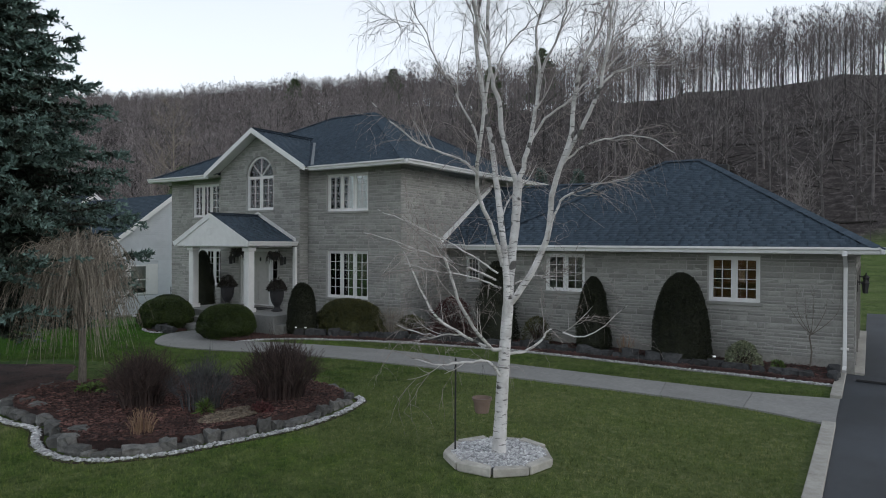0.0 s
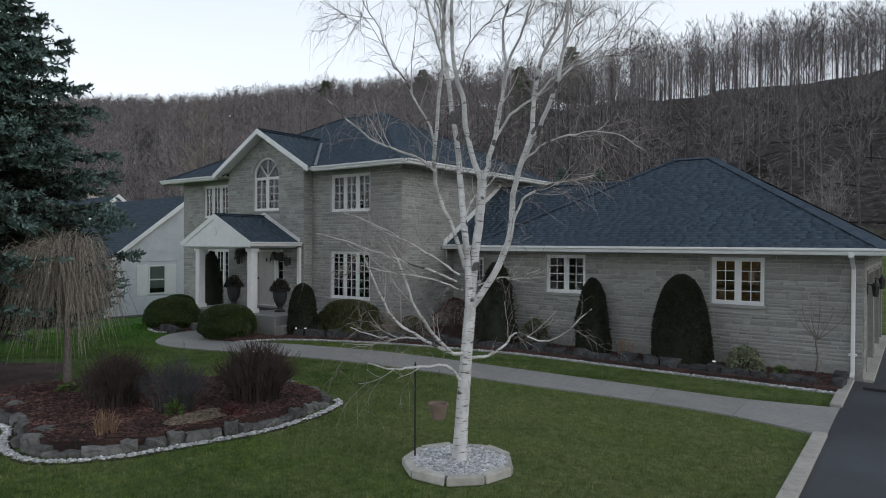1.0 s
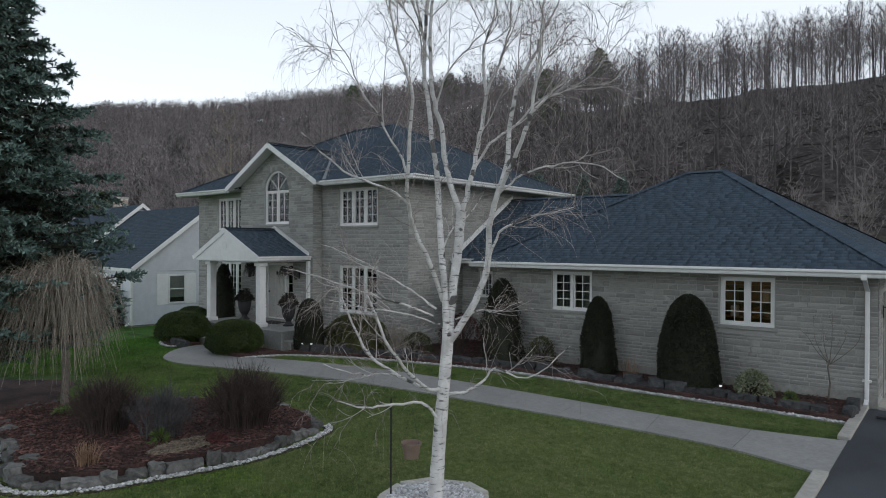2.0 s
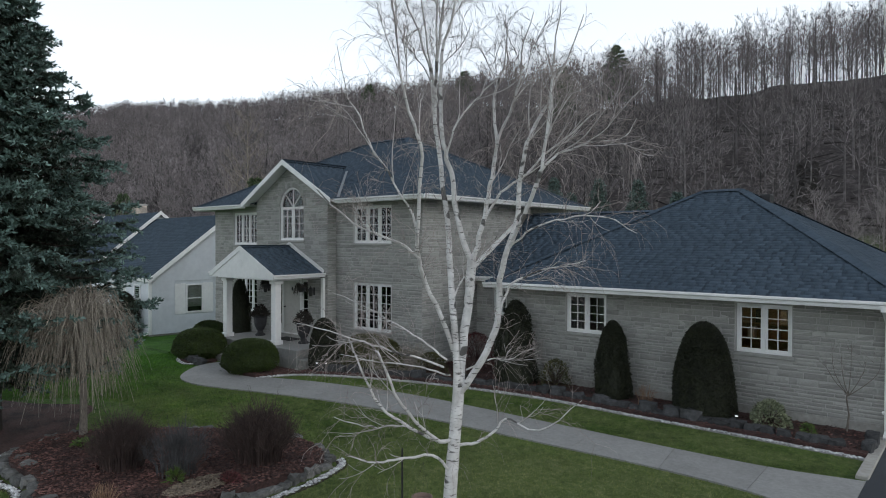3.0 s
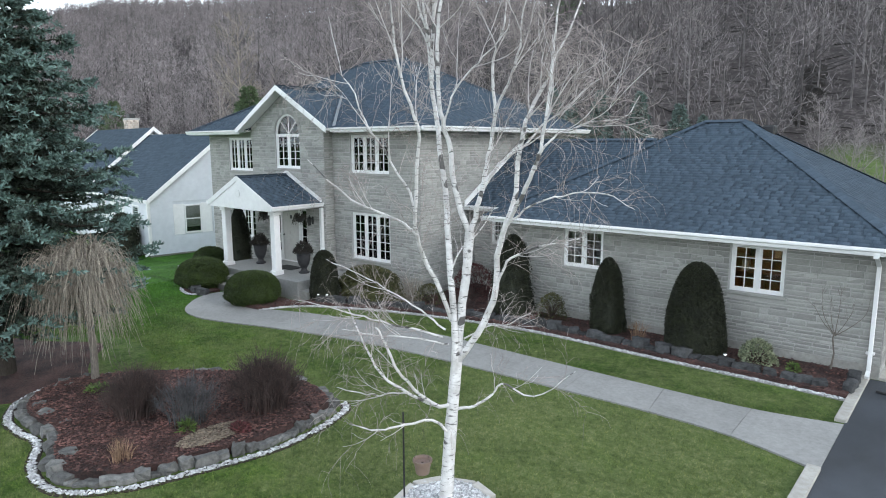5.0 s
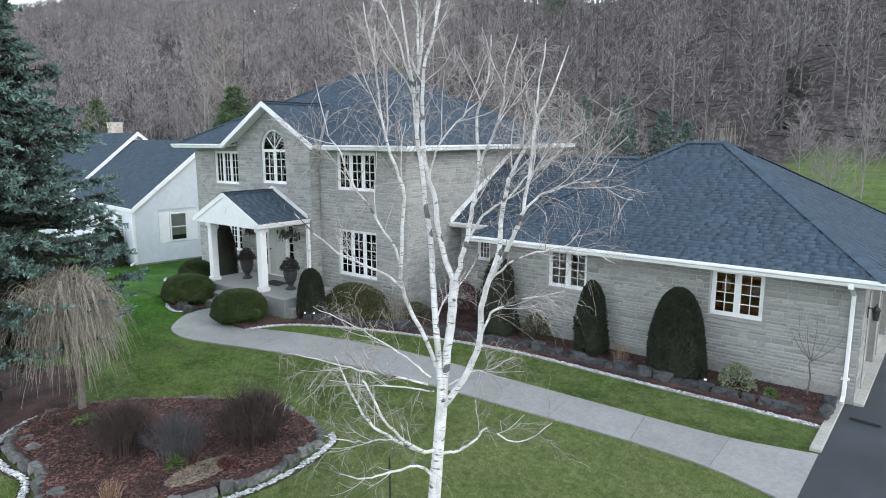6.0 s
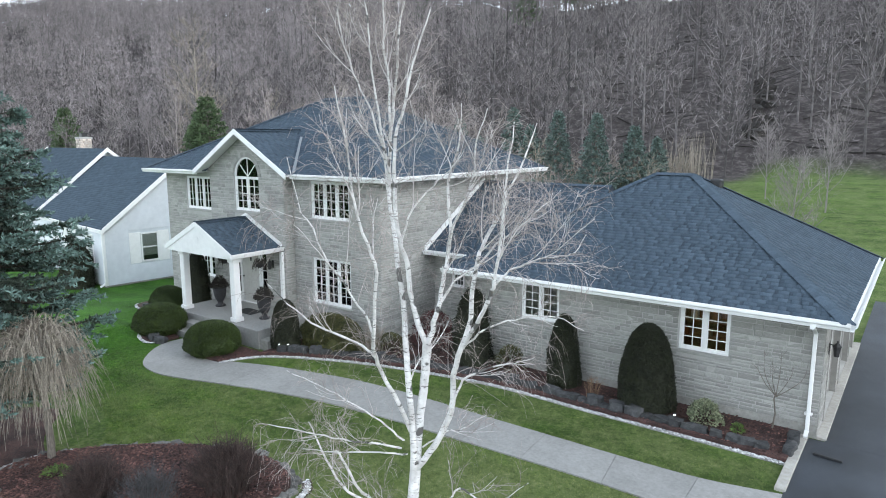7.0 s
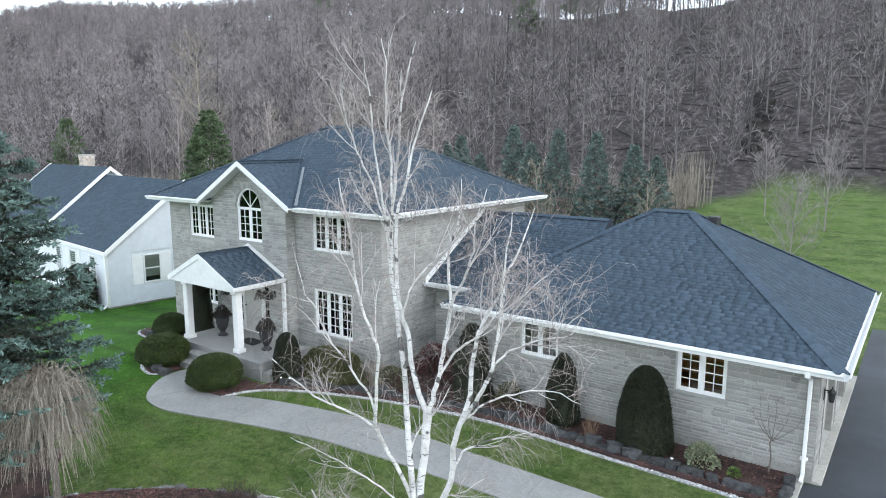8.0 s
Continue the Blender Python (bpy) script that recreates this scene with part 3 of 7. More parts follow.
house_part("wall", boxes((MX0 + 0.25, MX1 - 0.25, MY1 - 0.25, MY1, -0.9, EAVE_M)), MORTAR)
GX0, GX1, GY = -22.05, -17.75, 17.40
GPEAK, GSLOPE = 6.92, 0.578
bm = bmesh.new()
holed_wall(bm, [(GX0, -0.6), (GX1, -0.6), (GX1, 5.75), (-19.78, 6.89), (GX0, 5.62)], [arch(*ARCH), rect(*DOORWAY)], front_at(GY), 0.2)
wall_gable = house_part("wall", bm, MORTAR, label="projecting stone gable above the front door")
house_part("wall", boxes((GX0, GX0 + 0.2, GY + 0.2, MY0, -0.6, EAVE_M)), MORTAR)
wall_return = house_part("wall", boxes((GX1 - 0.2, GX1, GY + 0.2, MY0, -0.6, EAVE_M)), MORTAR)
AX0, AX1, AY0, AY1 = -10.9, -1.28, 18.70, 27.3
EAVE_G = 2.82
bm = bmesh.new()
holed_wall(bm, rect(AX0 + 0.25, AX1 - 0.25, -0.5, EAVE_G), [rect(*o) for o in OPEN_GARAGE], front_at(AY0), 0.25)
wall_garage = house_part("wall", bm, MORTAR, label="grey ledgestone garage front wall")
bm = bmesh.new()
GARAGE_DOORS = [(19.75, 21.95), (22.75, 24.95), (25.5, 26.6)]
holed_wall(bm, rect(AY0, AY1, -0.5, EAVE_G), [rect(a, b, GROUND + 0.08, 2.25) for a, b in GARAGE_DOORS], right_at(AX1), 0.25)
wall_doors = house_part("wall", bm, MORTAR, label="garage wall with door openings beside the drive")
house_part("wall", boxes((AX0, AX0 + 0.25, AY0, AY1, -0.5, EAVE_G)), MORTAR)
house_part("wall", boxes((AX0 + 0.25, AX1 - 0.25, AY1 - 0.25, AY1, -0.5, EAVE_G)), MORTAR)
WY = 20.65
bm = bmesh.new()
holed_wall(bm, rect(MX1, AX0, -0.5, 2.9), [rect(*o) for o in OPEN_WING], front_at(WY), 0.25)
wall_wing = house_part("wall", bm, MORTAR, label="recessed stone wall between house and garage")
house_part("wall", boxes((MX1, AX0, 26.7, 26.95, -0.5, 2.9)), MORTAR)

house_part("foundation", boxes((AX0, AX1 - 0.01, AY0 - 0.03, AY0 - 0.003, -0.3, 0.247)), FOUNDATION, label="grey concrete foundation")

# floors, ceilings and partitions indoors
bm = boxes((MX0 + 0.25, MX1 - 0.25, MY0 + 0.25, MY1 - 0.25, 0.5, 0.72), (MX0 + 0.25, MX1 - 0.25, MY0 + 0.25, MY1 - 0.25, 3.05, 3.32), (MX0 + 0.25, MX1 - 0.25, MY0 + 0.25, MY1 - 0.25, 5.40, 5.46),
           (MX0 + 0.25, MX1 - 0.25, 21.2, 21.3, 0.72, 3.05), (MX0 + 0.25, MX1 - 0.25, 21.2, 21.3, 3.32, 5.40), (-21.6, -21.5, MY0 + 0.25, 21.2, 3.32, 5.4), (-17.9, -17.8, MY0 + 0.25, 21.2, 3.32, 5.4), (-21.6, -21.5, MY0 + 0.25, 21.2, 0.72, 3.05), (-17.9, -17.8, MY0 + 0.25, 21.2, 0.72, 3.05))
house_part("interior", bm, INSIDE, label="plain painted rooms behind the windows")
bm = boxes((AX0 + 0.25, AX1 - 0.25, AY0 + 0.25, AY1 - 0.25, 0.1, 0.3), (AX0 + 0.25, AX1 - 0.25, AY0 + 0.25, AY1 - 0.25, 2.72, 2.80), (AX0 + 0.25, AX1 - 0.25, 22.6, 22.7, 0.3, 2.72), (-6.3, -6.2, AY0 + 0.25, 22.6, 0.3, 2.72), (-2.4, -2.3, AY0 + 0.25, 22.6, 0.3, 2.72),
           (MX1 + 0.01, AX0, WY + 0.25, 23.5, 0.5, 0.7), (MX1 + 0.01, AX0, WY + 0.25, 23.5, 2.8, 2.88), (MX1 + 0.01, AX0, 23.5, 23.6, 0.7, 2.8))
house_part("interior", bm, INSIDE, label="plain painted rooms behind the windows")


def holes_of(opens):
    return lambda z: [(a - 0.02, b + 0.02, c - 0.09, d + 0.02) for a, b, c, d in opens]


def gable_holes(z):
    out = [(DOORWAY[0] - 0.02, DOORWAY[1] + 0.02, DOORWAY[2], DOORWAY[3])]
    u0, u1, z0, sp = ARCH
    r, c = (u1 - u0) / 2 + 0.16, (u0 + u1) / 2
    if z < sp:
        out.append((u0 - 0.02, u1 + 0.02, z0 - 0.09, sp + 0.2))
    elif z < sp + r:
        w = math.sqrt(r * r - (z - sp) ** 2)
        out.append((c - w, c + w, sp - 1, sp + r + 1))
    return out


def gable_top(z):
    w = (6.88 - z) / 0.568
    return max(GX0, -19.78 - w), min(GX1, -19.78 + w)


# ---- roofs ----
def slab_of(A, E, U, N, p, q, lo, hi, th):
    c = [(p, lo, th), (q, lo, th), (q, hi, th * 0.5), (p, hi, th * 0.5), (p, lo, -0.004), (q, lo, -0.004), (q, hi, -0.004), (p, hi, -0.004)]
    return np.array([A + E * x + U * y2 + N * z for x, y2, z in c])


def shingle_plane(roof, eave_a, eave_b, up, rise, span_at, singles=None, expose=0.13, bay=None):
    """Courses of laminated shingles over a roof plane. eave_a to eave_b is its lower edge, up the way up the slope;
    span_at(s) gives the part of the edge's length that the plane still covers s metres up."""
    A, B, U = np.array(eave_a, float), np.array(eave_b, float), np.array(up, float)
    E = (B - A) / np.linalg.norm(B - A)
    U /= np.linalg.norm(U)
    N = np.cross(E, U)
    if N[2] < 0:
        N = -N
    vs, ts, n = [], [], 0
    us, ut, un = [], [], 0
    s = 0.0
    T = np.array([(0, 1, 2), (0, 2, 3), (4, 5, 1), (4, 1, 0), (5, 6, 2), (5, 2, 1), (7, 4, 0), (7, 0, 3)])
    while s < rise:
        a, b = span_at(s)
        a2, b2 = span_at(min(s + expose, rise))
        a, b = max(a, min(a2, a + 0.12)), min(b, max(b2, b - 0.12))
        u = a - float(rng.uniform(0, 0.3))
        while u < b:
            under = float(rng.uniform(0.5, 0.95))
            p, q = max(u, a), min(u + under - 0.004, b)
            u += under
            mid = A + E * (p + q) / 2 + U * s
            if q - p < 0.02 or (bay and bay[0] < mid[0] < bay[1] and mid[1] < bay[2]):
                continue
            P = slab_of(A, E, U, N, p, q, s, s + expose + 0.03, 0.0055)
            us.append(P)
            ut.append(T + un)
            un += 8
        u = a - float(rng.uniform(0, 0.3))
        while u < b:
            w = float(rng.uniform(0.13, 0.30))
            p, q = max(u, a), min(u + w, b)
            u += w + float(rng.choice([0.05, 0.08, 0.11]))
            mid = A + E * (p + q) / 2 + U * s
            if q - p < 0.03 or (bay and bay[0] < mid[0] < bay[1] and mid[1] < bay[2]):
                continue
            P = slab_of(A, E, U, N, p, q, s + float(rng.uniform(-0.004, 0.004)), s + expose - 0.002, 0.015 + float(rng.uniform(0, 0.003)))
            if singles and singles(mid):
                me = tri_mesh("shingle", P - P[0], T, SHINGLE_PIECE)
                ob = part_me("shingle", me, roof)
                ob.location = Vector(P[0]) - HOME
            else:
                vs.append(P)
                ts.append(T + n)
                n += 8
        s += expose
    house_mesh("shingles", np.concatenate(vs), np.concatenate(ts), SHINGLE, roof, kind="stuff")
    house_mesh("shingle_underlayer", np.concatenate(us), np.concatenate(ut), SHINGLE_BASE, roof, kind="stuff")


def caps(roof, a, b, step=0.16, width=0.17):
    """Overlapping cap shingles along a hip or ridge."""
    a, b = np.array(a, float), np.array(b, float)
    L = np.linalg.norm(b - a)
    d = (b - a) / L
    side = np.cross(d, (0, 0, 1))
    side /= np.linalg.norm(side)
    vs, ts, n = [], [], 0
    s = 0
    while s < L:
        e = min(L, s + step + 0.05)
        for sg in (-1, 1):
            o = side * sg * width - np.array([0, 0, 0.42 * width if abs(d[2]) < 0.1 else 0.30 * width])
            up0, up1 = np.array([0, 0, 0.045]), np.array([0, 0, 0.028])
            vs += [a + d * s + up0, a + d * e + up1, a + d * e + o + up1, a + d * s + o + up0, a + d * s, a + d * s + o]
            k = n
            ts += [(k, k + 1, k + 2), (k, k + 2, k + 3), (k + 4, k, k + 3), (k + 4, k + 3, k + 5)]
            n += 6
        s += step
    house_mesh("ridge_cap", np.array(vs), np.array(ts), SHINGLE, roof, kind="stuff")


def hip_roof(x0, x1, y0, y1, z, ridge_x0, ridge_x1, ridge_y, ridge_z, label, singles=None, bay=None):
    bm = bmesh.new()
    c = [bm.verts.new(p) for p in ((x0, y0, z), (x1, y0, z), (x1, y1, z), (x0, y1, z), (ridge_x0, ridge_y, ridge_z), (ridge_x1, ridge_y, ridge_z))]
    for q in ((1, 2, 5), (2, 3, 4, 5), (3, 0, 4)):
        bm.faces.new([c[i] for i in q])
    front = [c[0], c[1], c[5], c[4]]
    if bay:
        k = (ridge_z - z) / (ridge_y - y0)
        low = [bm.verts.new((bx, by, z + k * (by - y0))) for bx, by in ((bay[0], y0), (bay[0], bay[2]), (bay[1], bay[2]), (bay[1], y0))]
        front = [c[0], *low, c[1], c[5], c[4]]
    bm.faces.new(front)
    roof = house_part("roof", bm, FELT, label=label)
    fr = math.hypot(ridge_y - y0, ridge_z - z)
    W = x1 - x0
    shingle_plane(roof, (x0, y0, z), (x1, y0, z), (0, ridge_y - y0, ridge_z - z), fr, lambda s: ((ridge_x0 - x0) * s / fr, W - (x1 - ridge_x1) * s / fr), singles, bay=bay)
    rr = math.hypot(x1 - ridge_x1, ridge_z - z)
    D = y1 - y0
    shingle_plane(roof, (x1, y0, z), (x1, y1, z), (ridge_x1 - x1, 0, ridge_z - z), rr, lambda s: ((ridge_y - y0) * s / rr, D - (y1 - ridge_y) * s / rr))
    lr = math.hypot(ridge_x0 - x0, ridge_z - z)
    shingle_plane(roof, (x0, y0, z), (x0, y1, z), (ridge_x0 - x0, 0, ridge_z - z), lr, lambda s: ((ridge_y - y0) * s / lr, D - (y1 - ridge_y) * s / lr))
    for a, b in (((x0, y0, z), (ridge_x0, ridge_y, ridge_z)), ((x1, y0, z), (ridge_x1, ridge_y, ridge_z)), ((x1, y1, z), (ridge_x1, ridge_y, ridge_z)), ((ridge_x0, ridge_y, ridge_z), (ridge_x1, ridge_y, ridge_z))):
        caps(roof, a, b)
    return roof


def gutter(a, b, out, roof=None):
    """A white K-shaped gutter along an eave, from a to b, standing off by the way out."""
    a, b, o = Vector(a), Vector(b), Vector(out)
    prof = [(0, 0), (0, -0.13), (0.08, -0.13), (0.10, -0.06), (0.135, -0.03), (0.135, 0.01), (0.12, 0.01), (0.12, -0.02), (0.09, -0.05), (0.07, -0.115), (0.012, -0.115), (0.012, 0)]
    bm = prism(bmesh.new(), [a + o * u + Vector((0, 0, v)) for u, v in prof], b - a)
    return house_part("gutter", bm, WHITE, label="white metal gutter")


# main hip roof
RX0, RX1, RY0, RY1, RZ = -26.38, -12.98, 17.22, 27.55, 5.50
roof_main = hip_roof(RX0, RX1, RY0, RY1, RZ, -20.85, -18.5, 22.38, 8.36, "dark blue-grey shingled hip roof of the main block", bay=(-22.2, -17.4, 17.78))
for r in ((RX0 + 0.03, GX0 - 0.1, RY0 + 0.03, MY0, RZ - 0.06, RZ - 0.012), (GX1 + 0.1, RX1 - 0.03, RY0 + 0.03, MY0, RZ - 0.06, RZ - 0.012), (RX0 + 0.03, RX1 - 0.03, MY0 + 0.003, RY1 - 0.03, RZ - 0.06, RZ - 0.012)):
    house_part("soffit", boxes(r), SOFFIT, label="pale vented soffit")
for r in ((RX0, -22.6, RY0 - 0.025, RY0, RZ - 0.16, RZ + 0.01), (-17.0, RX1, RY0 - 0.025, RY0, RZ - 0.16, RZ + 0.01), (RX1, RX1 + 0.025, RY0 - 0.025, RY1, RZ - 0.16, RZ + 0.01), (RX0 - 0.025, RX0, RY0 - 0.025, RY1, RZ - 0.16, RZ + 0.01)):
    house_part("fascia", boxes(r), WHITE, label="white painted fascia board")
gutter((RX0, RY0 - 0.03, RZ - 0.01), (-22.55, RY0 - 0.03, RZ - 0.01), (0, -1, 0))
gutter((-17.05, RY0 - 0.03, RZ - 0.01), (RX1 + 0.02, RY0 - 0.03, RZ - 0.01), (0, -1, 0))
gutter((RX1 + 0.03, RY0 - 0.1, RZ - 0.01), (RX1 + 0.03, RY1, RZ - 0.01), (1, 0, 0))
gutter((RX0 - 0.03, RY0, RZ - 0.01), (RX0 - 0.03, RY1, RZ - 0.01), (-1, 0, 0))

# front gable roof: two planes that run back into the main roof
PX, PZ = -19.78, 7.00
GE0, GE1, GF = -22.42, -17.14, 16.97
g_rise = PZ - RZ
g_run = PX - GE0
bm = bmesh.new()
back_y = RY0 + g_rise / ((8.36 - RZ) / (22.38 - RY0)) + 0.1
c = [bm.verts.new(p) for p in ((GE0, GF, RZ), (PX, GF, PZ), (GE1, GF, RZ), (GE0, RY0 + 0.02, RZ), (PX, back_y, PZ), (GE1, RY0 + 0.02, RZ), (PX, GF, PZ - 0.08), (GE0 + 0.08, GF, RZ - 0.05), (GE1 - 0.08, GF, RZ - 0.05), (PX, GY, PZ - 0.08), (GE0 + 0.08, GY, RZ - 0.05), (GE1 - 0.08, GY, RZ - 0.05))]
for q in ((0, 1, 4, 3), (1, 2, 5, 4), (0, 7, 6, 1), (1, 6, 8, 2), (7, 10, 9, 6), (6, 9, 11, 8)):
    bm.faces.new([c[i] for i in q])
roof_gable = house_part("roof", bm, FELT, label="shingled gable roof over the entrance bay")
gl = math.hypot(g_run, g_rise)
shingle_plane(roof_gable, (GE1, GF - 0.02, RZ), (GE1, back_y, RZ), (PX - GE1, 0, g_rise), gl, lambda s: (0, 0.3 + (back_y - GF) * s / gl))
shingle_plane(roof_gable, (GE0, GF - 0.02, RZ), (GE0, back_y, RZ), (PX - GE0, 0, g_rise), gl, lambda s: (0, 0.3 + (back_y - GF) * s / gl))
caps(roof_gable, (PX, GF, PZ), (PX, back_y, PZ))
bm = bmesh.new()
for e in (GE0, GE1):
    sgn = 1 if e < PX else -1
    prism(bm, [(e - sgn * 0.04, GF - 0.03, RZ - 0.16), (e - sgn * 0.04, GF - 0.03, RZ + 0.03), (PX, GF - 0.03, PZ + 0.045), (PX, GF - 0.03, PZ - 0.145)], (0, 0.03, 0))
house_part("rake_board", bm, WHITE, label="white painted rake boards of the gable")
for e in (GE0, GE1):
    sgn = 1 if e < PX else -1
    bm = prism(bmesh.new(), [(e + sgn * 0.02, GF, RZ - 0.06), (PX, GF, PZ - 0.075), (PX, GF, PZ - 0.10), (e + sgn * 0.02, GF, RZ - 0.085)], (0, GY - GF - 0.005, 0))
    house_part("soffit", bm, WHITE, label="white gable soffit")
bm = bmesh.new()
m_slope = (8.36 - RZ) / (22.38 - RY0)
prism(bm, [(GE1 + 0.02, RY0 + 0.05, RZ + 0.06), (GE1 + 0.17, RY0 + 0.05, RZ + 0.06), (PX + 0.75, back_y - 0.55, PZ - 0.24), (PX + 0.62, back_y - 0.55, PZ - 0.24)], (0, 0, 0.02))
house_part("valley_flashing", bm, FLASHING, label="bare grey metal valley flashing")

# garage hip roof and the low roof of the wing
QX0, QX1, QY0, QY1, QZ = -11.35, -0.84, 18.07, 27.8, 2.85
roof_garage = hip_roof(QX0, QX1, QY0, QY1, QZ, -6.65, -5.5, 22.93, 5.60, "dark blue-grey shingled hip roof of the garage",
                       singles=lambda p: -4.9 < p[0] < -1.2 and p[2] < 3.75)
house_part("soffit", boxes((QX0 + 0.03, QX1 - 0.03, QY0 + 0.03, QY1 - 0.03, QZ - 0.05, QZ - 0.012)), SOFFIT, label="pale vented soffit")
for r in ((QX0, QX1, QY0 - 0.025, QY0, QZ - 0.15, QZ + 0.01), (QX1, QX1 + 0.025, QY0 - 0.025, QY1, QZ - 0.15, QZ + 0.01), (QX0 - 0.025, QX0, QY0 - 0.025, QY1, QZ - 0.15, QZ + 0.01)):
    house_part("fascia", boxes(r), WHITE, label="white painted fascia board")
gutter((QX0, QY0 - 0.03, QZ - 0.01), (QX1 + 0.02, QY0 - 0.03, QZ - 0.01), (0, -1, 0))
gutter((QX1 + 0.03, QY0 - 0.1, QZ - 0.01), (QX1 + 0.03, QY1, QZ - 0.01), (1, 0, 0))
VY0, VZ, VYR, VZR = 20.1, 2.87, 23.75, 5.08
bm = bmesh.new()
prism(bm, [(MX1 + 0.01, VY0, VZ), (MX1 + 0.01, VYR, VZR), (MX1 + 0.01, 27.4, VZ)], (5.2, 0, 0))
roof_wing = house_part("roof", bm, FELT, label="low shingled roof linking house and garage")
vr = math.hypot(VYR - VY0, VZR - VZ)
shingle_plane(roof_wing, (MX1 + 0.01, VY0, VZ), (MX1 + 5.2, VY0, VZ), (0, VYR - VY0, VZR - VZ), vr, lambda s: (0, 5.19))
caps(roof_wing, (MX1 + 0.01, VYR, VZR), (MX1 + 5.2, VYR, VZR))
bm = boxes((MX1 + 0.01, -10.6, VY0 - 0.03, VY0, VZ - 0.15, VZ + 0.01), (MX1 + 0.01, -10.9, VY0, WY, VZ - 0.06, VZ - 0.015))
house_part("fascia", bm, WHITE, label="white eave of the linking roof")
gutter((MX1 + 0.01, VY0 - 0.035, VZ - 0.01), (-10.9, VY0 - 0.035, VZ - 0.01), (0, -1, 0))
bm = bmesh.new()
prism(bm, [(MX1 + 0.03, VY0 - 0.1, VZ - 0.06), (MX1 + 0.03, VY0 - 0.1, VZ + 0.16), (MX1 + 0.03, VYR, VZR + 0.18), (MX1 + 0.03, VYR, VZR - 0.02)], (0.05, 0, 0))
house_part("rake_board", bm, WHITE, label="white board along the wall above the low roof")

# roof vent
bm = boxes((-5.12, -4.78, 23.2, 23.55, 5.1, 5.46), bevel=0.04)
house_part("roof_vent", bm, BLACK, label="black box roof vent near the garage ridge")


# ---- windows and doors of the house ----
def window(u0, u1, z0, z1, y, sashes, rows, cols, curtain=None, sill=True):
    """A casement window set in a front face: frame, sashes with glazing bars, panes and a sill."""
    w = (u1 - u0 - 0.1) / sashes
    lights = [(u0 + 0.05 + i * w + (0.03 if i else 0), u0 + 0.05 + (i + 1) * w - (0.03 if i < sashes - 1 else 0)) for i in range(sashes)]
    bm = holed_wall(bmesh.new(), rect(u0, u1, z0, z1), [rect(a, b, z0 + 0.05, z1 - 0.05) for a, b in lights], front_at(y + 0.05), 0.1)
    win = house_part("window", bm, WHITE, label="white casement window with small panes")
    for i in range(sashes):
        a, b = lights[i]
        c, d = z0 + 0.05, z1 - 0.05
        t = 0.038
        cells = []
        for k in range(cols):
            for m in range(rows):
                wk, hk = (b - a - 2 * t) / cols, (d - c - 2 * t) / rows
                cells.append(rect(a + t + wk * k + 0.009, a + t + wk * (k + 1) - 0.009, c + t + hk * m + 0.009, c + t + hk * (m + 1) - 0.009))
        bm = holed_wall(bmesh.new(), rect(a, b, c, d), cells, front_at(y + 0.075), 0.035)
        house_part("sash", bm, WHITE, win)
        pane = house_part("pane", boxes((a + 0.02, b - 0.02, y + 0.091, y + 0.095, c + 0.02, d - 0.02)), GLASS, win)
        pane.visible_shadow = False
    if sill:
        house_part("sill", boxes((u0 - 0.08, u1 + 0.08, y - 0.06, y + 0.06, z0 - 0.085, z0 - 0.003), bevel=0.012), STONE, win, "pale stone sill")
    if curtain:
        for a, b in curtain:
            bm = bmesh.new()
            n = 40
            r0 = [bm.verts.new((a + (b - a) * i / n, y + 0.32 + 0.035 * math.sin(i * 1.9), z0 - 0.1)) for i in range(n + 1)]
            r1 = [bm.verts.new((a + (b - a) * i / n, y + 0.32 + 0.025 * math.sin(i * 1.9 + 0.4), z1 + 0.06)) for i in range(n + 1)]
            for i in range(n):
                bm.faces.new((r0[i], r0[i + 1], r1[i + 1], r1[i]))
            bmesh.ops.solidify(bm, geom=bm.faces[:], thickness=0.006)
            house_part("curtain", bm, CURTAIN, win, "gathered pale curtain")
    return win


o = OPEN_MAIN_R[0]
window(*o, MY0, 3, 4, 2, curtain=[(-16.85, -16.5), (-15.3, -14.97)])
o = OPEN_MAIN_R[1]
window(*o, MY0, 3, 5, 2, curtain=[(-16.85, -16.6), (-15.2, -14.97)])
o = OPEN_MAIN_L[0]
window(*o, MY0, 3, 4, 2, curtain=[(-22.95, -22.62)])
o = OPEN_MAIN_L[1]
window(*o, MY0, 3, 5, 2)
o = OPEN_GARAGE[0]
window(*o, AY0, 2, 4, 2)
o = OPEN_GARAGE[1]
window(*o, AY0, 2, 4, 2, curtain=[(-9.0, -8.62), (-8.15, -7.75)])
o = OPEN_WING[0]
window(*o, WY, 1, 4, 3)

# arched window: lower casements, a transom bar and a fanlight with spokes
u0, u1, z0, sp = ARCH
ac, ar = (u0 + u1) / 2, (u1 - u0) / 2
arch_win = window(u0, u1, z0, sp, GY, 2, 4, 2)
bm = bmesh.new()
n = 24
ring = lambda r, yy: [bm.verts.new((ac + r * math.cos(a), yy, sp + r * math.sin(a))) for a in np.linspace(0, math.pi, n + 1)]
o0, i0, o1, i1 = ring(ar, GY + 0.04), ring(ar - 0.06, GY + 0.04), ring(ar, GY + 0.15), ring(ar - 0.06, GY + 0.15)
for k in range(n):
    for q in ((o0[k], i0[k], i0[k + 1], o0[k + 1]), (o1[k + 1], i1[k + 1], i1[k], o1[k]), (i0[k], i1[k], i1[k + 1], i0[k + 1]), (o0[k + 1], o1[k + 1], o1[k], o0[k])):
        bm.faces.new(q)
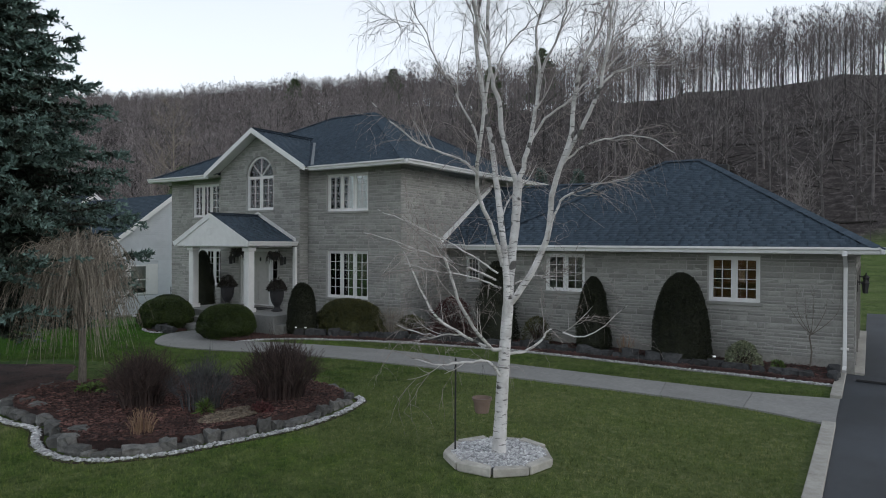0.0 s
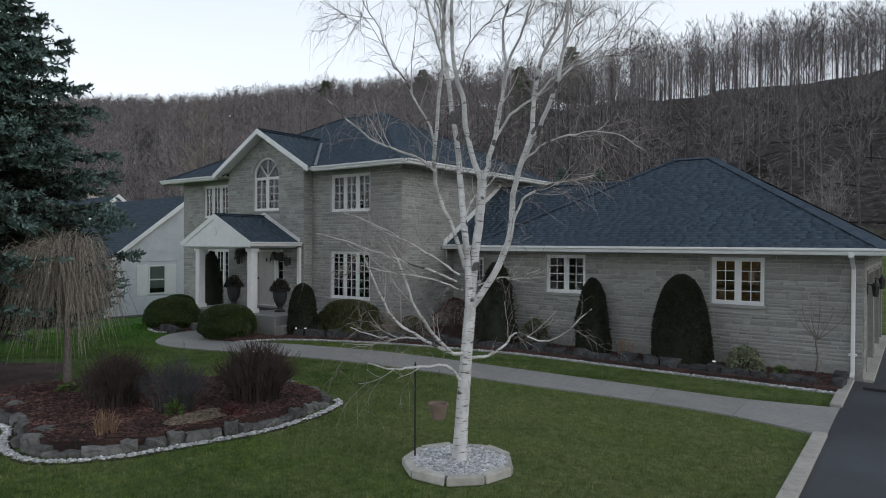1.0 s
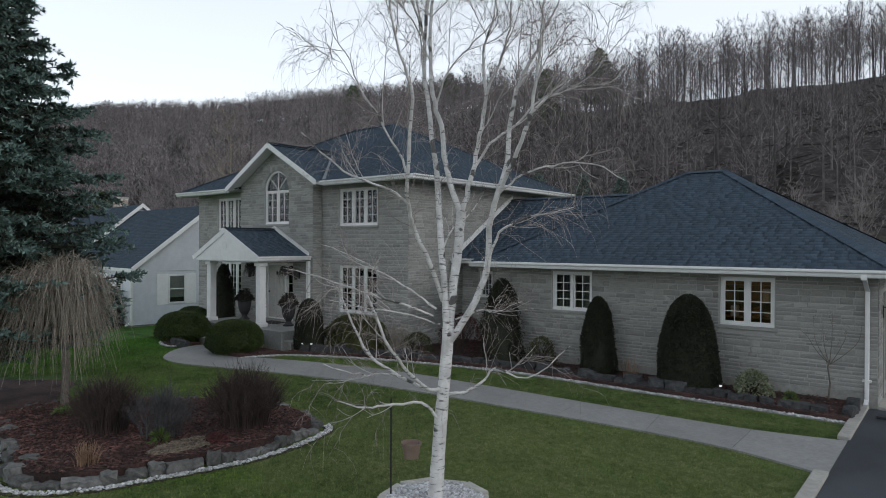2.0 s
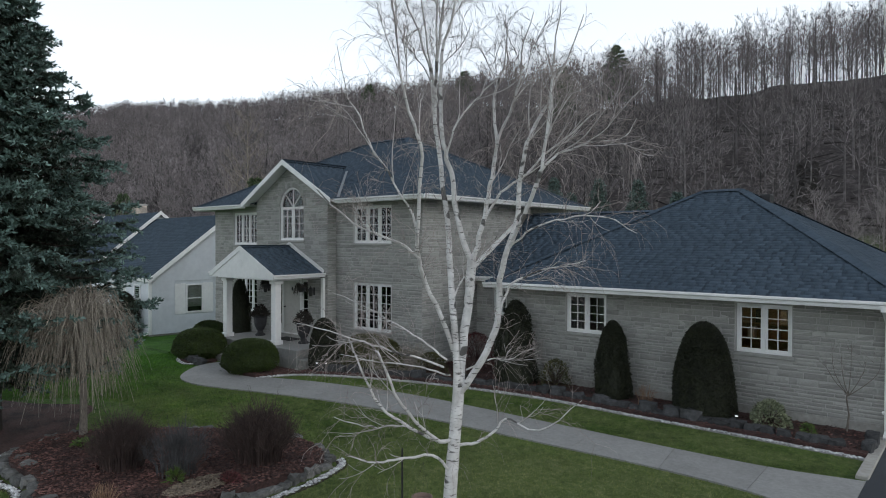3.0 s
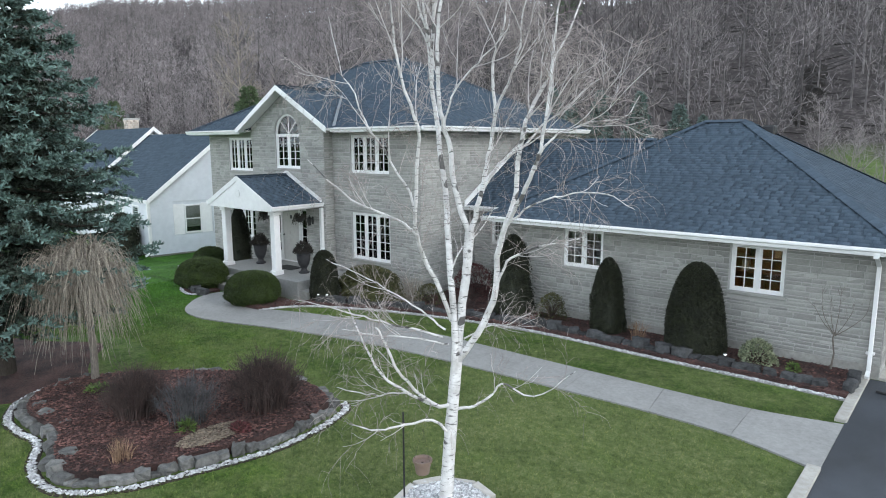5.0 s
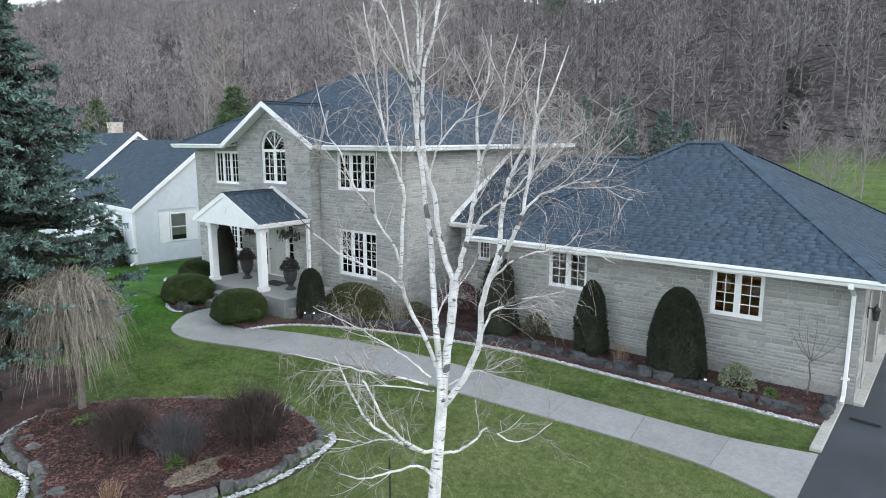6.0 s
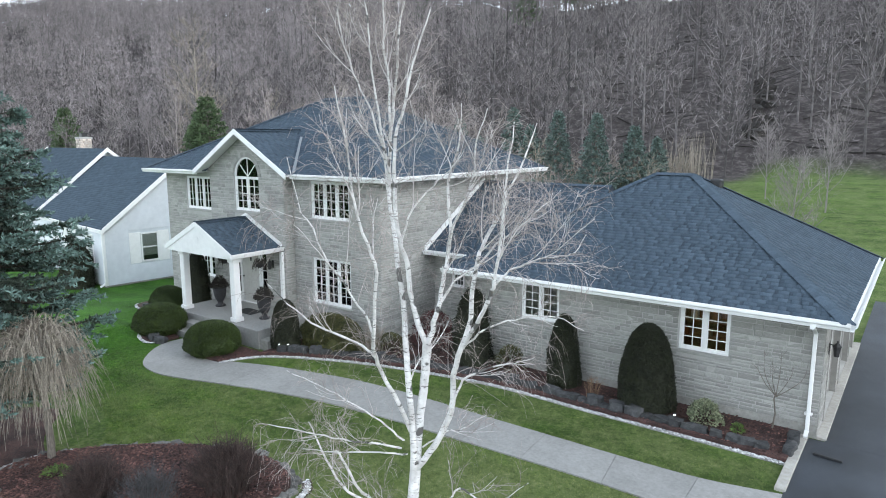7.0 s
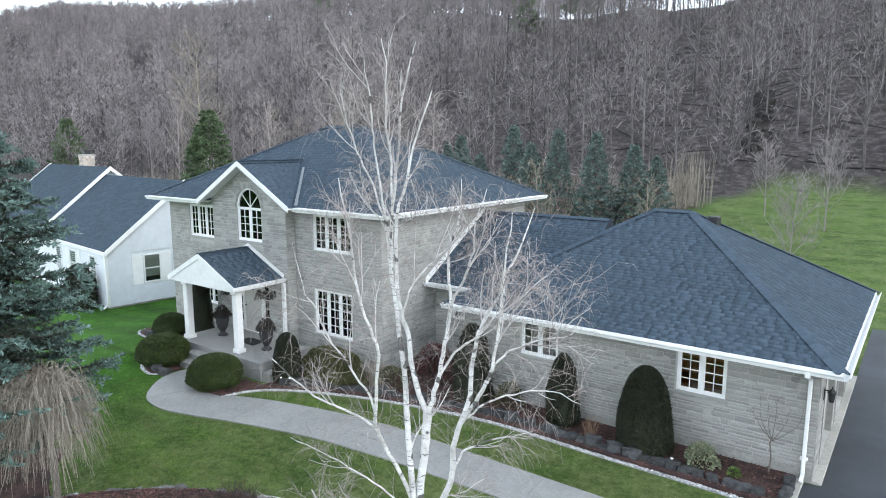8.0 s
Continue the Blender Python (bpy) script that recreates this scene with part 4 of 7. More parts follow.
house_part("fanlight_frame", bm, WHITE, arch_win)
for a in (45, 90, 135):
    d = Vector((math.cos(radians(a)), 0, math.sin(radians(a))))
    side = Vector((-d.z, 0, d.x)) * 0.012
    p = Vector((ac, GY + 0.08, sp))
    house_part("fanlight_bar", prism(bmesh.new(), [p + side, p - side, p - side + d * (ar - 0.04), p + side + d * (ar - 0.04)], (0, 0.025, 0)), WHITE, arch_win)
bm = bmesh.new()
prism(bm, [(ac + (ar - 0.03) * math.cos(a), GY + 0.095, sp + 0.0 + (ar - 0.03) * math.sin(a)) for a in np.linspace(0, math.pi, 25)], (0, 0.004, 0))
house_part("pane", bm, GLASS, arch_win).visible_shadow = False
for k in range(17):
    bm = bmesh.new()
    a0, a1 = math.pi * k / 17 + 0.008, math.pi * (k + 1) / 17 - 0.008
    prism(bm, [(ac + r * math.cos(a), GY - 0.03, sp + r * math.sin(a)) for r, a in ((ar + 0.01, a0), (ar + 0.17, a0), (ar + 0.17, a1), (ar + 0.01, a1))], (0, 0.06, 0))
    house_part("voussoir", bm, STONE_PIECE, wall_gable)

# front door with sidelights in a white surround
du0, du1, dz0, dz1 = DOORWAY
bm = holed_wall(bmesh.new(), rect(du0, du1, dz0 - 0.04, dz1), [rect(du0 + 0.07, du0 + 0.45, dz0 + 0.03, dz1 - 0.09), rect(du0 + 0.55, du1 - 0.55, dz0 + 0.03, dz1 - 0.09), rect(du1 - 0.45, du1 - 0.07, dz0 + 0.03, dz1 - 0.09)], front_at(GY + 0.06), 0.12)
door_case = house_part("door_surround", bm, WHITE, label="white door surround with two sidelights")
bm = boxes((du0 + 0.56, du1 - 0.56, GY + 0.09, GY + 0.14, dz0 + 0.04, dz1 - 0.1))
for a, b in ((du0 + 0.66, (du0 + du1) / 2 - 0.06), ((du0 + du1) / 2 + 0.06, du1 - 0.66)):
    for c, d in ((dz0 + 0.2, dz0 + 0.85), (dz0 + 1.0, dz0 + 1.85)):
        box(bm, a, b, GY + 0.078, GY + 0.09, c, d, bevel=0.01)
door = house_part("door", bm, DOOR, label="closed greige panelled front door")
bm = turned(bmesh.new(), [(0.012, 0), (0.03, 0.01), (0.035, 0.03), (0.02, 0.06)], sides=12)
bmesh.ops.rotate(bm, verts=bm.verts, cent=(0, 0, 0), matrix=Matrix.Rotation(radians(90), 3, "X"))
bmesh.ops.translate(bm, verts=bm.verts, vec=(du0 + 0.63, GY + 0.09, dz0 + 1.0))
house_part("door_knob", bm, BLACK, door, "dark metal door knob")
bm = bmesh.new()
box(bm, -19.89, -19.81, GY + 0.05, GY + 0.08, 2.2, 2.34, bevel=0.012)
house_part("knocker", bm, BLACK, door, "small dark door knocker")
for a, b in ((du0 + 0.07, du0 + 0.45), (du1 - 0.45, du1 - 0.07)):
    bm = boxes((a, b, GY + 0.1, GY + 0.14, dz0 + 0.03, dz0 + 0.35), (a, a + 0.06, GY + 0.1, GY + 0.14, dz0 + 0.35, dz1 - 0.09), (b - 0.06, b, GY + 0.1, GY + 0.14, dz0 + 0.35, dz1 - 0.09))
    for k in range(1, 5):
        zz = dz0 + 0.35 + (dz1 - dz0 - 0.44) * k / 5
        box(bm, a + 0.06, b - 0.06, GY + 0.105, GY + 0.13, zz - 0.008, zz + 0.008)
    s = house_part("sidelight", bm, WHITE, door_case)
    house_part("pane", boxes((a + 0.05, b - 0.05, GY + 0.115, GY + 0.12, dz0 + 0.33, dz1 - 0.1)), GLASS, s).visible_shadow = False

# garage doors on the drive side
for a, b in GARAGE_DOORS:
    bm = bmesh.new()
    k = 4 if b - a > 1.5 else 1
    hgt = (2.25 - GROUND - 0.09) / k
    for i in range(k):
        z = GROUND + 0.09 + i * hgt
        box(bm, AX1 - 0.2, AX1 - 0.15, a + 0.005, b - 0.005, z + 0.004, z + hgt - 0.004)
        m = 4 if k == 4 else 2
        for j in range(m):
            c, d = a + 0.1 + (b - a - 0.1) * j / m, a + (b - a - 0.1) * (j + 1) / m
            box(bm, AX1 - 0.15, AX1 - 0.138, c, d, z + 0.1, z + hgt - 0.1, bevel=0.008)
    house_part("garage_door", bm, DOOR, label="closed greige panelled garage door")
    bm = boxes((AX1 - 0.12, AX1 + 0.02, a - 0.09, a + 0.002, GROUND + 0.07, 2.33), (AX1 - 0.12, AX1 + 0.02, b - 0.002, b + 0.09, GROUND + 0.07, 2.33), (AX1 - 0.12, AX1 + 0.02, a, b, 2.25, 2.34))
    house_part("door_casing", bm, CASING, label="taupe painted door casing")

# downspout at the garage corner
bm = bmesh.new()
box(bm, -1.52, -1.42, QY0 - 0.16, QY0 - 0.06, 2.66, 2.78)
prism(bm, [(-1.51, QY0 - 0.14, 2.70), (-1.51, QY0 - 0.05, 2.70), (-1.51, AY0 - 0.06, 2.40), (-1.51, AY0 - 0.15, 2.40)], (0.08, 0, 0))
box(bm, -1.51, -1.43, AY0 - 0.14, AY0 - 0.05, 0.12, 2.42, bevel=0.012)
prism(bm, [(-1.51, AY0 - 0.14, 0.14), (-1.51, AY0 - 0.05, 0.10), (-1.51, AY0 - 0.30, 0.0), (-1.51, AY0 - 0.34, 0.07)], (0.08, 0, 0))
box(bm, -1.55, -1.39, AY0 - 0.15, AY0 - 0.02, 0.50, 0.54)
house_part("downspout", bm, WHITE, label="white metal downspout at the garage corner")

# ---- porch ----
PF = 0.57
house_part("porch_floor", boxes((-21.6, -16.7, 15.25, 17.4, -0.3, PF), bevel=0.012), CONCRETE, label="pale concrete porch floor")
house_part("step", boxes((-20.4, -17.6, 14.88, 15.25, -0.3, 0.37), bevel=0.012), CONCRETE)
house_part("step", boxes((-20.3, -17.7, 14.52, 14.88, -0.3, 0.17), bevel=0.012), CONCRETE)
house_part("step", boxes((-16.7, -16.3, 15.3, 17.3, -0.3, 0.28), bevel=0.012), FOUNDATION)
PX0, PX1, PYF, PZE, PZP, PXC = -21.75, -17.92, 15.25, 2.92, 3.86, -19.85
for cx in (-21.2, -18.25):
    bm = boxes((cx - 0.125, cx + 0.125, 15.47, 15.72, PF + 0.14, 2.6), bevel=0.02)
    col = house_part("column", bm, WHITE, label="square white porch column")
    house_part("base", boxes((cx - 0.165, cx + 0.165, 15.43, 15.76, PF, PF + 0.14), bevel=0.015), WHITE, col)
    house_part("capital", boxes((cx - 0.165, cx + 0.165, 15.43, 15.76, 2.6, 2.72), bevel=0.015), WHITE, col)
house_part("pilaster", boxes((-17.99, -17.86, 17.28, 17.39, PF, 2.74), bevel=0.01), WHITE, label="slim white pilaster at the porch wall")
house_part("beam", boxes((PX0 + 0.2, PX1 - 0.2, 15.42, 15.77, 2.72, 2.9)), WHITE)
house_part("beam", boxes((PX1 - 0.5, PX1 - 0.2, 15.77, 17.38, 2.72, 2.9)), WHITE)
house_part("beam", boxes((PX0 + 0.2, PX0 + 0.5, 15.77, 17.38, 2.72, 2.9)), WHITE)
house_part("porch_ceiling", boxes((PX0 + 0.5, PX1 - 0.5, 15.77, 17.38, 2.86, 2.89)), SOFFIT)
bm = bmesh.new()
prism(bm, [(PX0, PYF, PZE), (PXC, PYF, PZP), (PX1, PYF, PZE), (PX1 - 0.05, PYF, PZE - 0.03), (PX0 + 0.05, PYF, PZE - 0.03)], (0, 17.39 - PYF, 0))
roof_porch = house_part("roof", bm, FELT, label="small dark shingled porch roof")
pr = math.hypot(PXC - PX0, PZP - PZE)
shingle_plane(roof_porch, (PX1, PYF - 0.03, PZE), (PX1, 17.39, PZE), (PXC - PX1, 0, PZP - PZE), pr, lambda s: (0, 17.38 - PYF))
shingle_plane(roof_porch, (PX0, PYF - 0.03, PZE), (PX0, 17.39, PZE), (PXC - PX0, 0, PZP - PZE), pr, lambda s: (0, 17.38 - PYF))
caps(roof_porch, (PXC, PYF, PZP), (PXC, 17.36, PZP), width=0.14)
bm = bmesh.new()
prism(bm, [(PX0 + 0.06, PYF - 0.012, PZE - 0.16), (PX0 + 0.06, PYF - 0.012, PZE - 0.03), (PXC, PYF - 0.012, PZP - 0.02), (PX1 - 0.06, PYF - 0.012, PZE - 0.03), (PX1 - 0.06, PYF - 0.012, PZE - 0.16)], (0, 0.02, 0))
ped = house_part("pediment", bm, WHITE, label="white porch pediment with a shallow round boss")
bm = turned(bmesh.new(), [(0.15, 0), (0.15, 0.015), (0.10, 0.02), (0.09, 0.012)], sides=20)
bmesh.ops.rotate(bm, verts=bm.verts, cent=(0, 0, 0), matrix=Matrix.Rotation(radians(90), 3, "X"))
bmesh.ops.translate(bm, verts=bm.verts, vec=(PXC, PYF - 0.012, 3.27))
house_part("boss", bm, WHITE, ped)
for e in (PX0, PX1):
    sg = 1 if e < PXC else -1
    bm = prism(bmesh.new(), [(e - sg * 0.03, PYF - 0.04, PZE - 0.17), (e - sg * 0.03, PYF - 0.04, PZE + 0.02), (PXC, PYF - 0.04, PZP + 0.03), (PXC, PYF - 0.04, PZP - 0.15)], (0, 0.035, 0))
    house_part("rake_board", bm, WHITE)
    bm = prism(bmesh.new(), [(e, 17.30, PZE + 0.02), (e, 17.30, PZE + 0.13), (PXC, 17.30, PZP + 0.15), (PXC, 17.30, PZP + 0.03)], (0, 0.07, 0))
    house_part("rake_board", bm, WHITE, label="white flashing board where the porch meets the wall")
gutter((PX1 + 0.01, PYF - 0.03, PZE), (PX1 + 0.01, 17.36, PZE), (1, 0, 0))
gutter((PX0 - 0.01, PYF - 0.03, PZE), (PX0 - 0.01, 17.36, PZE), (-1, 0, 0))

mat_ob = part("doormat", boxes((-0.45, 0.45, -0.28, 0.28, 0, 0.018), bevel=0.006), RUBBER, None)
mat_ob.location = (-18.95, 16.6, PF + 0.002)
tagged(mat_ob, "black rubber doormat on the porch floor", "doormat")


def wall_lantern(at, turn):
    """A black coach lantern on a bracket; the wall lies behind it, towards +y before turning."""
    lan = thing("wall_lantern", "black metal coach lantern fixed to the stone wall", "lantern", at, "wall lanterns")
    lan.rotation_euler = (0, 0, radians(turn))
    part("back_plate", boxes((-0.05, 0.05, -0.02, 0.0, -0.14, 0.14), bevel=0.008), BLACK, lan)
    part("arm", boxes((-0.012, 0.012, -0.16, -0.02, 0.08, 0.105)), BLACK, lan)
    bm = turned(bmesh.new(), [(0.055, -0.17), (0.06, -0.16), (0.085, 0.05), (0.10, 0.06), (0.10, 0.075), (0.05, 0.13), (0.015, 0.16), (0.02, 0.19), (0.004, 0.21)], at=(0, -0.16, 0), sides=6)
    part("cage", bm, BLACK, lan)
    bm = turned(bmesh.new(), [(0.05, -0.145), (0.074, 0.045)], at=(0, -0.16, 0), sides=6)
    bmesh.ops.scale(bm, verts=bm.verts, vec=(1.05, 1, 1))
    part("glass", bm, GLASS, lan)
    return lan


wall_lantern((-21.2, GY - 0.03, 2.25), 0)
wall_lantern((-18.45, GY - 0.03, 2.25), 0)
wall_lantern((AX1 + 0.03, 19.2, 1.95), 90)
wall_lantern((AX1 + 0.03, 22.35, 1.95), 90)


def leaf_cloud(name, rng, at, rx, ry, h, mat, n, leaf=0.05, width=0.012, power=2.4, rough=0.06, waist=0.0, core=True, spread=0.7):
    """A clipped evergreen: a lumpy dark core set with many small leaves. power shapes its crown from pointed to boxy."""
    u = rng.uniform(0, 1, n) ** 0.9
    a = rng.uniform(0, 2 * math.pi, n)
    prof = (1 - np.abs(u) ** power) ** (1 / power)
    prof = prof * (1 - waist * (1 - smooth(0, 0.3, u)))
    lump = 1 + rough * (np.sin(3 * a + 7 * u) + 0.7 * np.sin(5 * a - 11 * u + 1) + 0.5 * np.sin(9 * a + 4 * u))
    r = prof * lump
    top = rng.uniform(0, 1, n) < 0.25
    rr = np.sqrt(rng.uniform(0, 1, n))
    r = np.where(top, r * rr, r)
    z = np.where(top, h * (1 - np.clip(rr, 0, 1) ** power) ** (1 / power), h * u)
    r = np.where(top, rr * lump, r)
    c = np.stack([rx * r * np.cos(a), ry * r * np.sin(a), z], -1)
    nrm = np.stack([np.cos(a) * r, np.sin(a) * r, 0.15 + 0.9 * u ** 2], -1)
    nrm /= np.linalg.norm(nrm, axis=1)[:, None]
    c -= nrm * leaf * rng.uniform(0.1, 0.9, n)[:, None]
    v, t = blades(rng, c, nrm, leaf, width, spread)
    bush = thing(name[0], name[1], name[2], at, name[3] if len(name) > 3 else "")
    part_me("foliage", tri_mesh("foliage", v, t, mat), bush)
    if core:
        prof_pts = [(max(0.02, 0.9 * rx * ((1 - s ** power) ** (1 / power)) * (1 - waist * (1 - float(smooth(0, 0.3, s))))), h * s * 0.94) for s in np.linspace(0, 0.995, 12)]
        bm = turned(bmesh.new(), prof_pts, sides=18)
        bmesh.ops.scale(bm, verts=bm.verts, vec=(1, ry / rx, 1))
        part("branch_core", bm, mat, bush, "dense dark inner branches")
    else:
        tb = Tubes()
        for _ in range(40):
            b = rng.uniform(0, 2 * math.pi)
            e = rng.uniform(0.4, 0.95)
            tb.add([(0, 0, 0), (0.3 * rx * math.cos(b), 0.3 * ry * math.sin(b), h * 0.5 * e), (rx * e * math.cos(b), ry * e * math.sin(b), h * e * 0.9)], [0.012, 0.008, 0.003], 3)
        part_me("branch_core", tb.mesh("branch_core", TWIG_DARK), bush)
    return bush


SOILZ = 0.06
leaf_cloud(("clipped_yew", "large dark green clipped dome-shaped yew against the garage", "shrub", "clipped yews"), rng, (-4.95, 17.95, SOILZ), 0.70, 0.60, 2.12, YEW, 26000, power=2.15, rough=0.02)
leaf_cloud(("clipped_yew", "narrow dark green upright yew beside the garage window", "shrub", "clipped yews"), rng, (-7.3, 18.12, SOILZ), 0.46, 0.42, 1.95, YEW, 15000, power=2.0, rough=0.06)
leaf_cloud(("upright_yew", "loose upright dark yew near the recessed wall", "shrub", "clipped yews"), rng, (-10.25, 18.05, SOILZ), 0.58, 0.5, 2.3, YEW, 12000, power=2.0, rough=0.12, leaf=0.08)
leaf_cloud(("clipped_yew", "rounded dark green yew at the porch corner", "shrub", "clipped yews"), rng, (-15.95, 15.75, SOILZ), 0.46, 0.44, 1.55, YEW, 12000, power=2.5, rough=0.05)
leaf_cloud(("column_yew", "tall dark columnar yew behind the porch column", "shrub", "clipped yews"), rng, (-22.25, 16.75, SOILZ), 0.5, 0.45, 2.5, YEW, 13000, power=1.9, rough=0.07)
leaf_cloud(("spreading_juniper", "wide low clipped evergreen hedge below the window", "shrub"), rng, (-14.75, 16.65, SOILZ), 1.25, 0.62, 1.05, JUNIPER, 22000, power=2.4, rough=0.08, leaf=0.07, width=0.011)
leaf_cloud(("round_boxwood", "plump round clipped boxwood by the path end", "shrub", "boxwoods"), rng, (-17.55, 14.14, 0.0), 0.90, 0.86, 0.97, BOXWOOD, 26000, power=2.9, rough=0.03, waist=0.25, leaf=0.045)
leaf_cloud(("round_boxwood", "plump round clipped boxwood by the path end", "shrub", "boxwoods"), rng, (-20.98, 14.37, 0.0), 0.98, 0.88, 0.98, BOXWOOD, 26000, power=2.9, rough=0.03, waist=0.25, leaf=0.045)
leaf_cloud(("round_boxwood", "smaller round boxwood behind the others", "shrub", "boxwoods"), rng, (-24.2, 16.6, -0.05), 0.8, 0.7, 0.85, BOXWOOD, 14000, power=2.5, rough=0.04, waist=0.2, leaf=0.045)
leaf_cloud(("variegated_shrub", "small pale variegated euonymus in the mulch bed", "shrub"), rng, (-3.5, 17.85, SOILZ), 0.36, 0.3, 0.55, VARIEGATED, 2200, power=2.0, rough=0.12, leaf=0.06, width=0.018, core=False)
leaf_cloud(("low_shrub", "low sparse brown shrub by the recessed wall", "shrub"), rng, (-9.0, 18.15, SOILZ), 0.42, 0.34, 0.75, JUNIPER, 1500, power=2.0, rough=0.15, leaf=0.06, width=0.012, core=False)
leaf_cloud(("red_shrub", "dull red-leaved shrub against the side wall", "shrub"), rng, (-12.3, 18.9, SOILZ), 0.7, 0.6, 1.1, RED_LEAF, 2600, power=2.0, rough=0.15, leaf=0.06, width=0.012, core=False)
leaf_cloud(("low_shrub", "low sparse brown shrub below the stone wall", "shrub"), rng, (-12.9, 17.4, SOILZ), 0.5, 0.45, 0.6, JUNIPER, 1500, power=2.0, rough=0.15, leaf=0.06, width=0.012, core=False)
leaf_cloud(("green_tuft", "small fresh green perennial in the mulch", "plant"), rng, (-2.75, 17.75, SOILZ), 0.14, 0.12, 0.2, GREEN_LEAF, 300, power=2.0, leaf=0.07, width=0.012, core=False)


# urns with dried plants on the porch
def urn(at, label):
    ob = thing("urn", label, "urn", at, "porch urns")
    part("vessel", turned(bmesh.new(), [(0.18, 0), (0.19, 0.04), (0.11, 0.09), (0.09, 0.16), (0.13, 0.22), (0.19, 0.33), (0.225, 0.48), (0.24, 0.66), (0.28, 0.71), (0.28, 0.75), (0.24, 0.75), (0.21, 0.66)]), URN, ob)
    n = 1100
    a, rr = rng.uniform(0, 6.283, n), rng.uniform(0, 1, n) ** 0.5
    c = np.stack([0.30 * rr * np.cos(a), 0.30 * rr * np.sin(a), 0.72 + 0.42 * (1 - rr ** 2) * rng.uniform(0.3, 1, n)], -1)
    v, t = blades(rng, c, np.stack([np.cos(a), np.sin(a), 0.6 + 0 * a], -1), 0.10, 0.014, 0.9)
    part_me("plant", tri_mesh("plant", v, t, WITHERED), ob, "dark withered plant")
    return ob


urn((-20.5, 16.5, PF), "tall black urn with withered plant beside the door")
urn((-17.75, 16.35, PF), "tall black urn with withered plant beside the door")


# dry plants hung under the porch roof
def hanging_basket(at, label):
    ob = thing("hanging_basket", label, "hanging basket", at, "hanging baskets")
    part("bowl", turned(bmesh.new(), [(0.03, -0.17), (0.11, -0.13), (0.16, -0.04), (0.17, 0.0), (0.15, 0.0), (0.10, -0.10)], sides=16), URN, ob)
    for k in range(3):
        tb = Tubes()
        tb.add([(0.16 * math.cos(2.1 * k), 0.16 * math.sin(2.1 * k), 0), (0, 0, 2.85 - at[2])], [0.003, 0.003], 4)
        part_me("chain", tb.mesh("chain", BLACK), ob)
    tb = Tubes()
    for k in range(110):
        a, r = float(rng.uniform(0, 6.283)), float(rng.uniform(0.05, 0.15))
        d = np.array([math.cos(a), math.sin(a), 0])
        tb.add([d * r, d * (r + 0.06) + [0, 0, float(rng.uniform(0.04, 0.16))], d * (r + float(rng.uniform(0.08, 0.2))) + [0, 0, float(rng.uniform(-0.32, 0.08))]], [0.006, 0.007, 0.003], 3)
    part_me("plant", tb.mesh("plant", WITHERED), ob, "withered brown trailing stems", "stuff")
    return ob


hanging_basket((-18.12, 16.55, 2.45), "withered brown plant in a basket hung under the porch roof")
hanging_basket((-19.3, 15.95, 2.55), "small dark withered plant in a basket under the porch roof")

# ---- beds, borders and gravel ----
def sheet(name, loop, z, mat, label, category, thick=0.25):
    bm = bmesh.new()
    vs = [bm.verts.new((p[0], p[1], z)) for p in loop]
    es = [bm.edges.new((vs[i], vs[(i + 1) % len(vs)])) for i in range(len(vs))]
    bmesh.ops.triangle_fill(bm, edges=es, use_beauty=True)
    ext = bmesh.ops.extrude_face_region(bm, geom=bm.faces[:])
    bmesh.ops.translate(bm, vec=(0, 0, -thick), verts=[g for g in ext["geom"] if isinstance(g, bmesh.types.BMVert)])
    ob = part(name, bm, mat, None)
    return tagged(ob, label, category, kind="structure")


def inside(loop, x, y):
    loop = np.asarray(loop)
    c = np.zeros(len(x), bool)
    for (x0, y0), (x1, y1) in zip(loop, np.roll(loop, -1, 0)):
        hit = ((y0 > y) != (y1 > y)) & (x < (x1 - x0) * (y - y0) / (y1 - y0 + 1e-12) + x0)
        c ^= hit
    return c


BED_EDGE = curve_through([(-1.62, 17.0), (-3.6, 17.05), (-6.2, 17.08), (-8.3, 17.15), (-10, 17.0), (-12.4, 16.5), (-14.07, 15.93), (-15.6, 15.2), (-16.35, 14.5), (-16.65, 13.7)], 90)
bed_loop = [tuple(p) for p in BED_EDGE] + [(-17.4, 13.62), (-18.1, 14.3), (-17.65, 14.95), (-16.2, 14.96), (-16.2, 17.79), (-13.61, 17.79), (-13.61, 20.64), (-10.91, 20.64), (-10.91, 18.69), (-1.62, 18.69)]
sheet("mulch_bed", bed_loop, SOILZ - 0.01, MULCH, "red bark mulch bed along the house front", "flower bed")
left_loop = [tuple(p) for p in curve_through([(-19.95, 13.75), (-20.3, 13.5), (-21.2, 13.75), (-21.9, 14.5), (-22.2, 15.2), (-23.2, 15.6), (-25.2, 15.8), (-25.6, 16.6)], 40)] + [(-25.6, 17.39), (-21.62, 17.39), (-21.62, 15.2), (-20.45, 15.2), (-20.35, 14.5), (-19.9, 14.4)]
sheet("mulch_bed", left_loop, SOILZ - 0.04, MULCH, "mulch bed round the boxwoods by the porch", "flower bed")
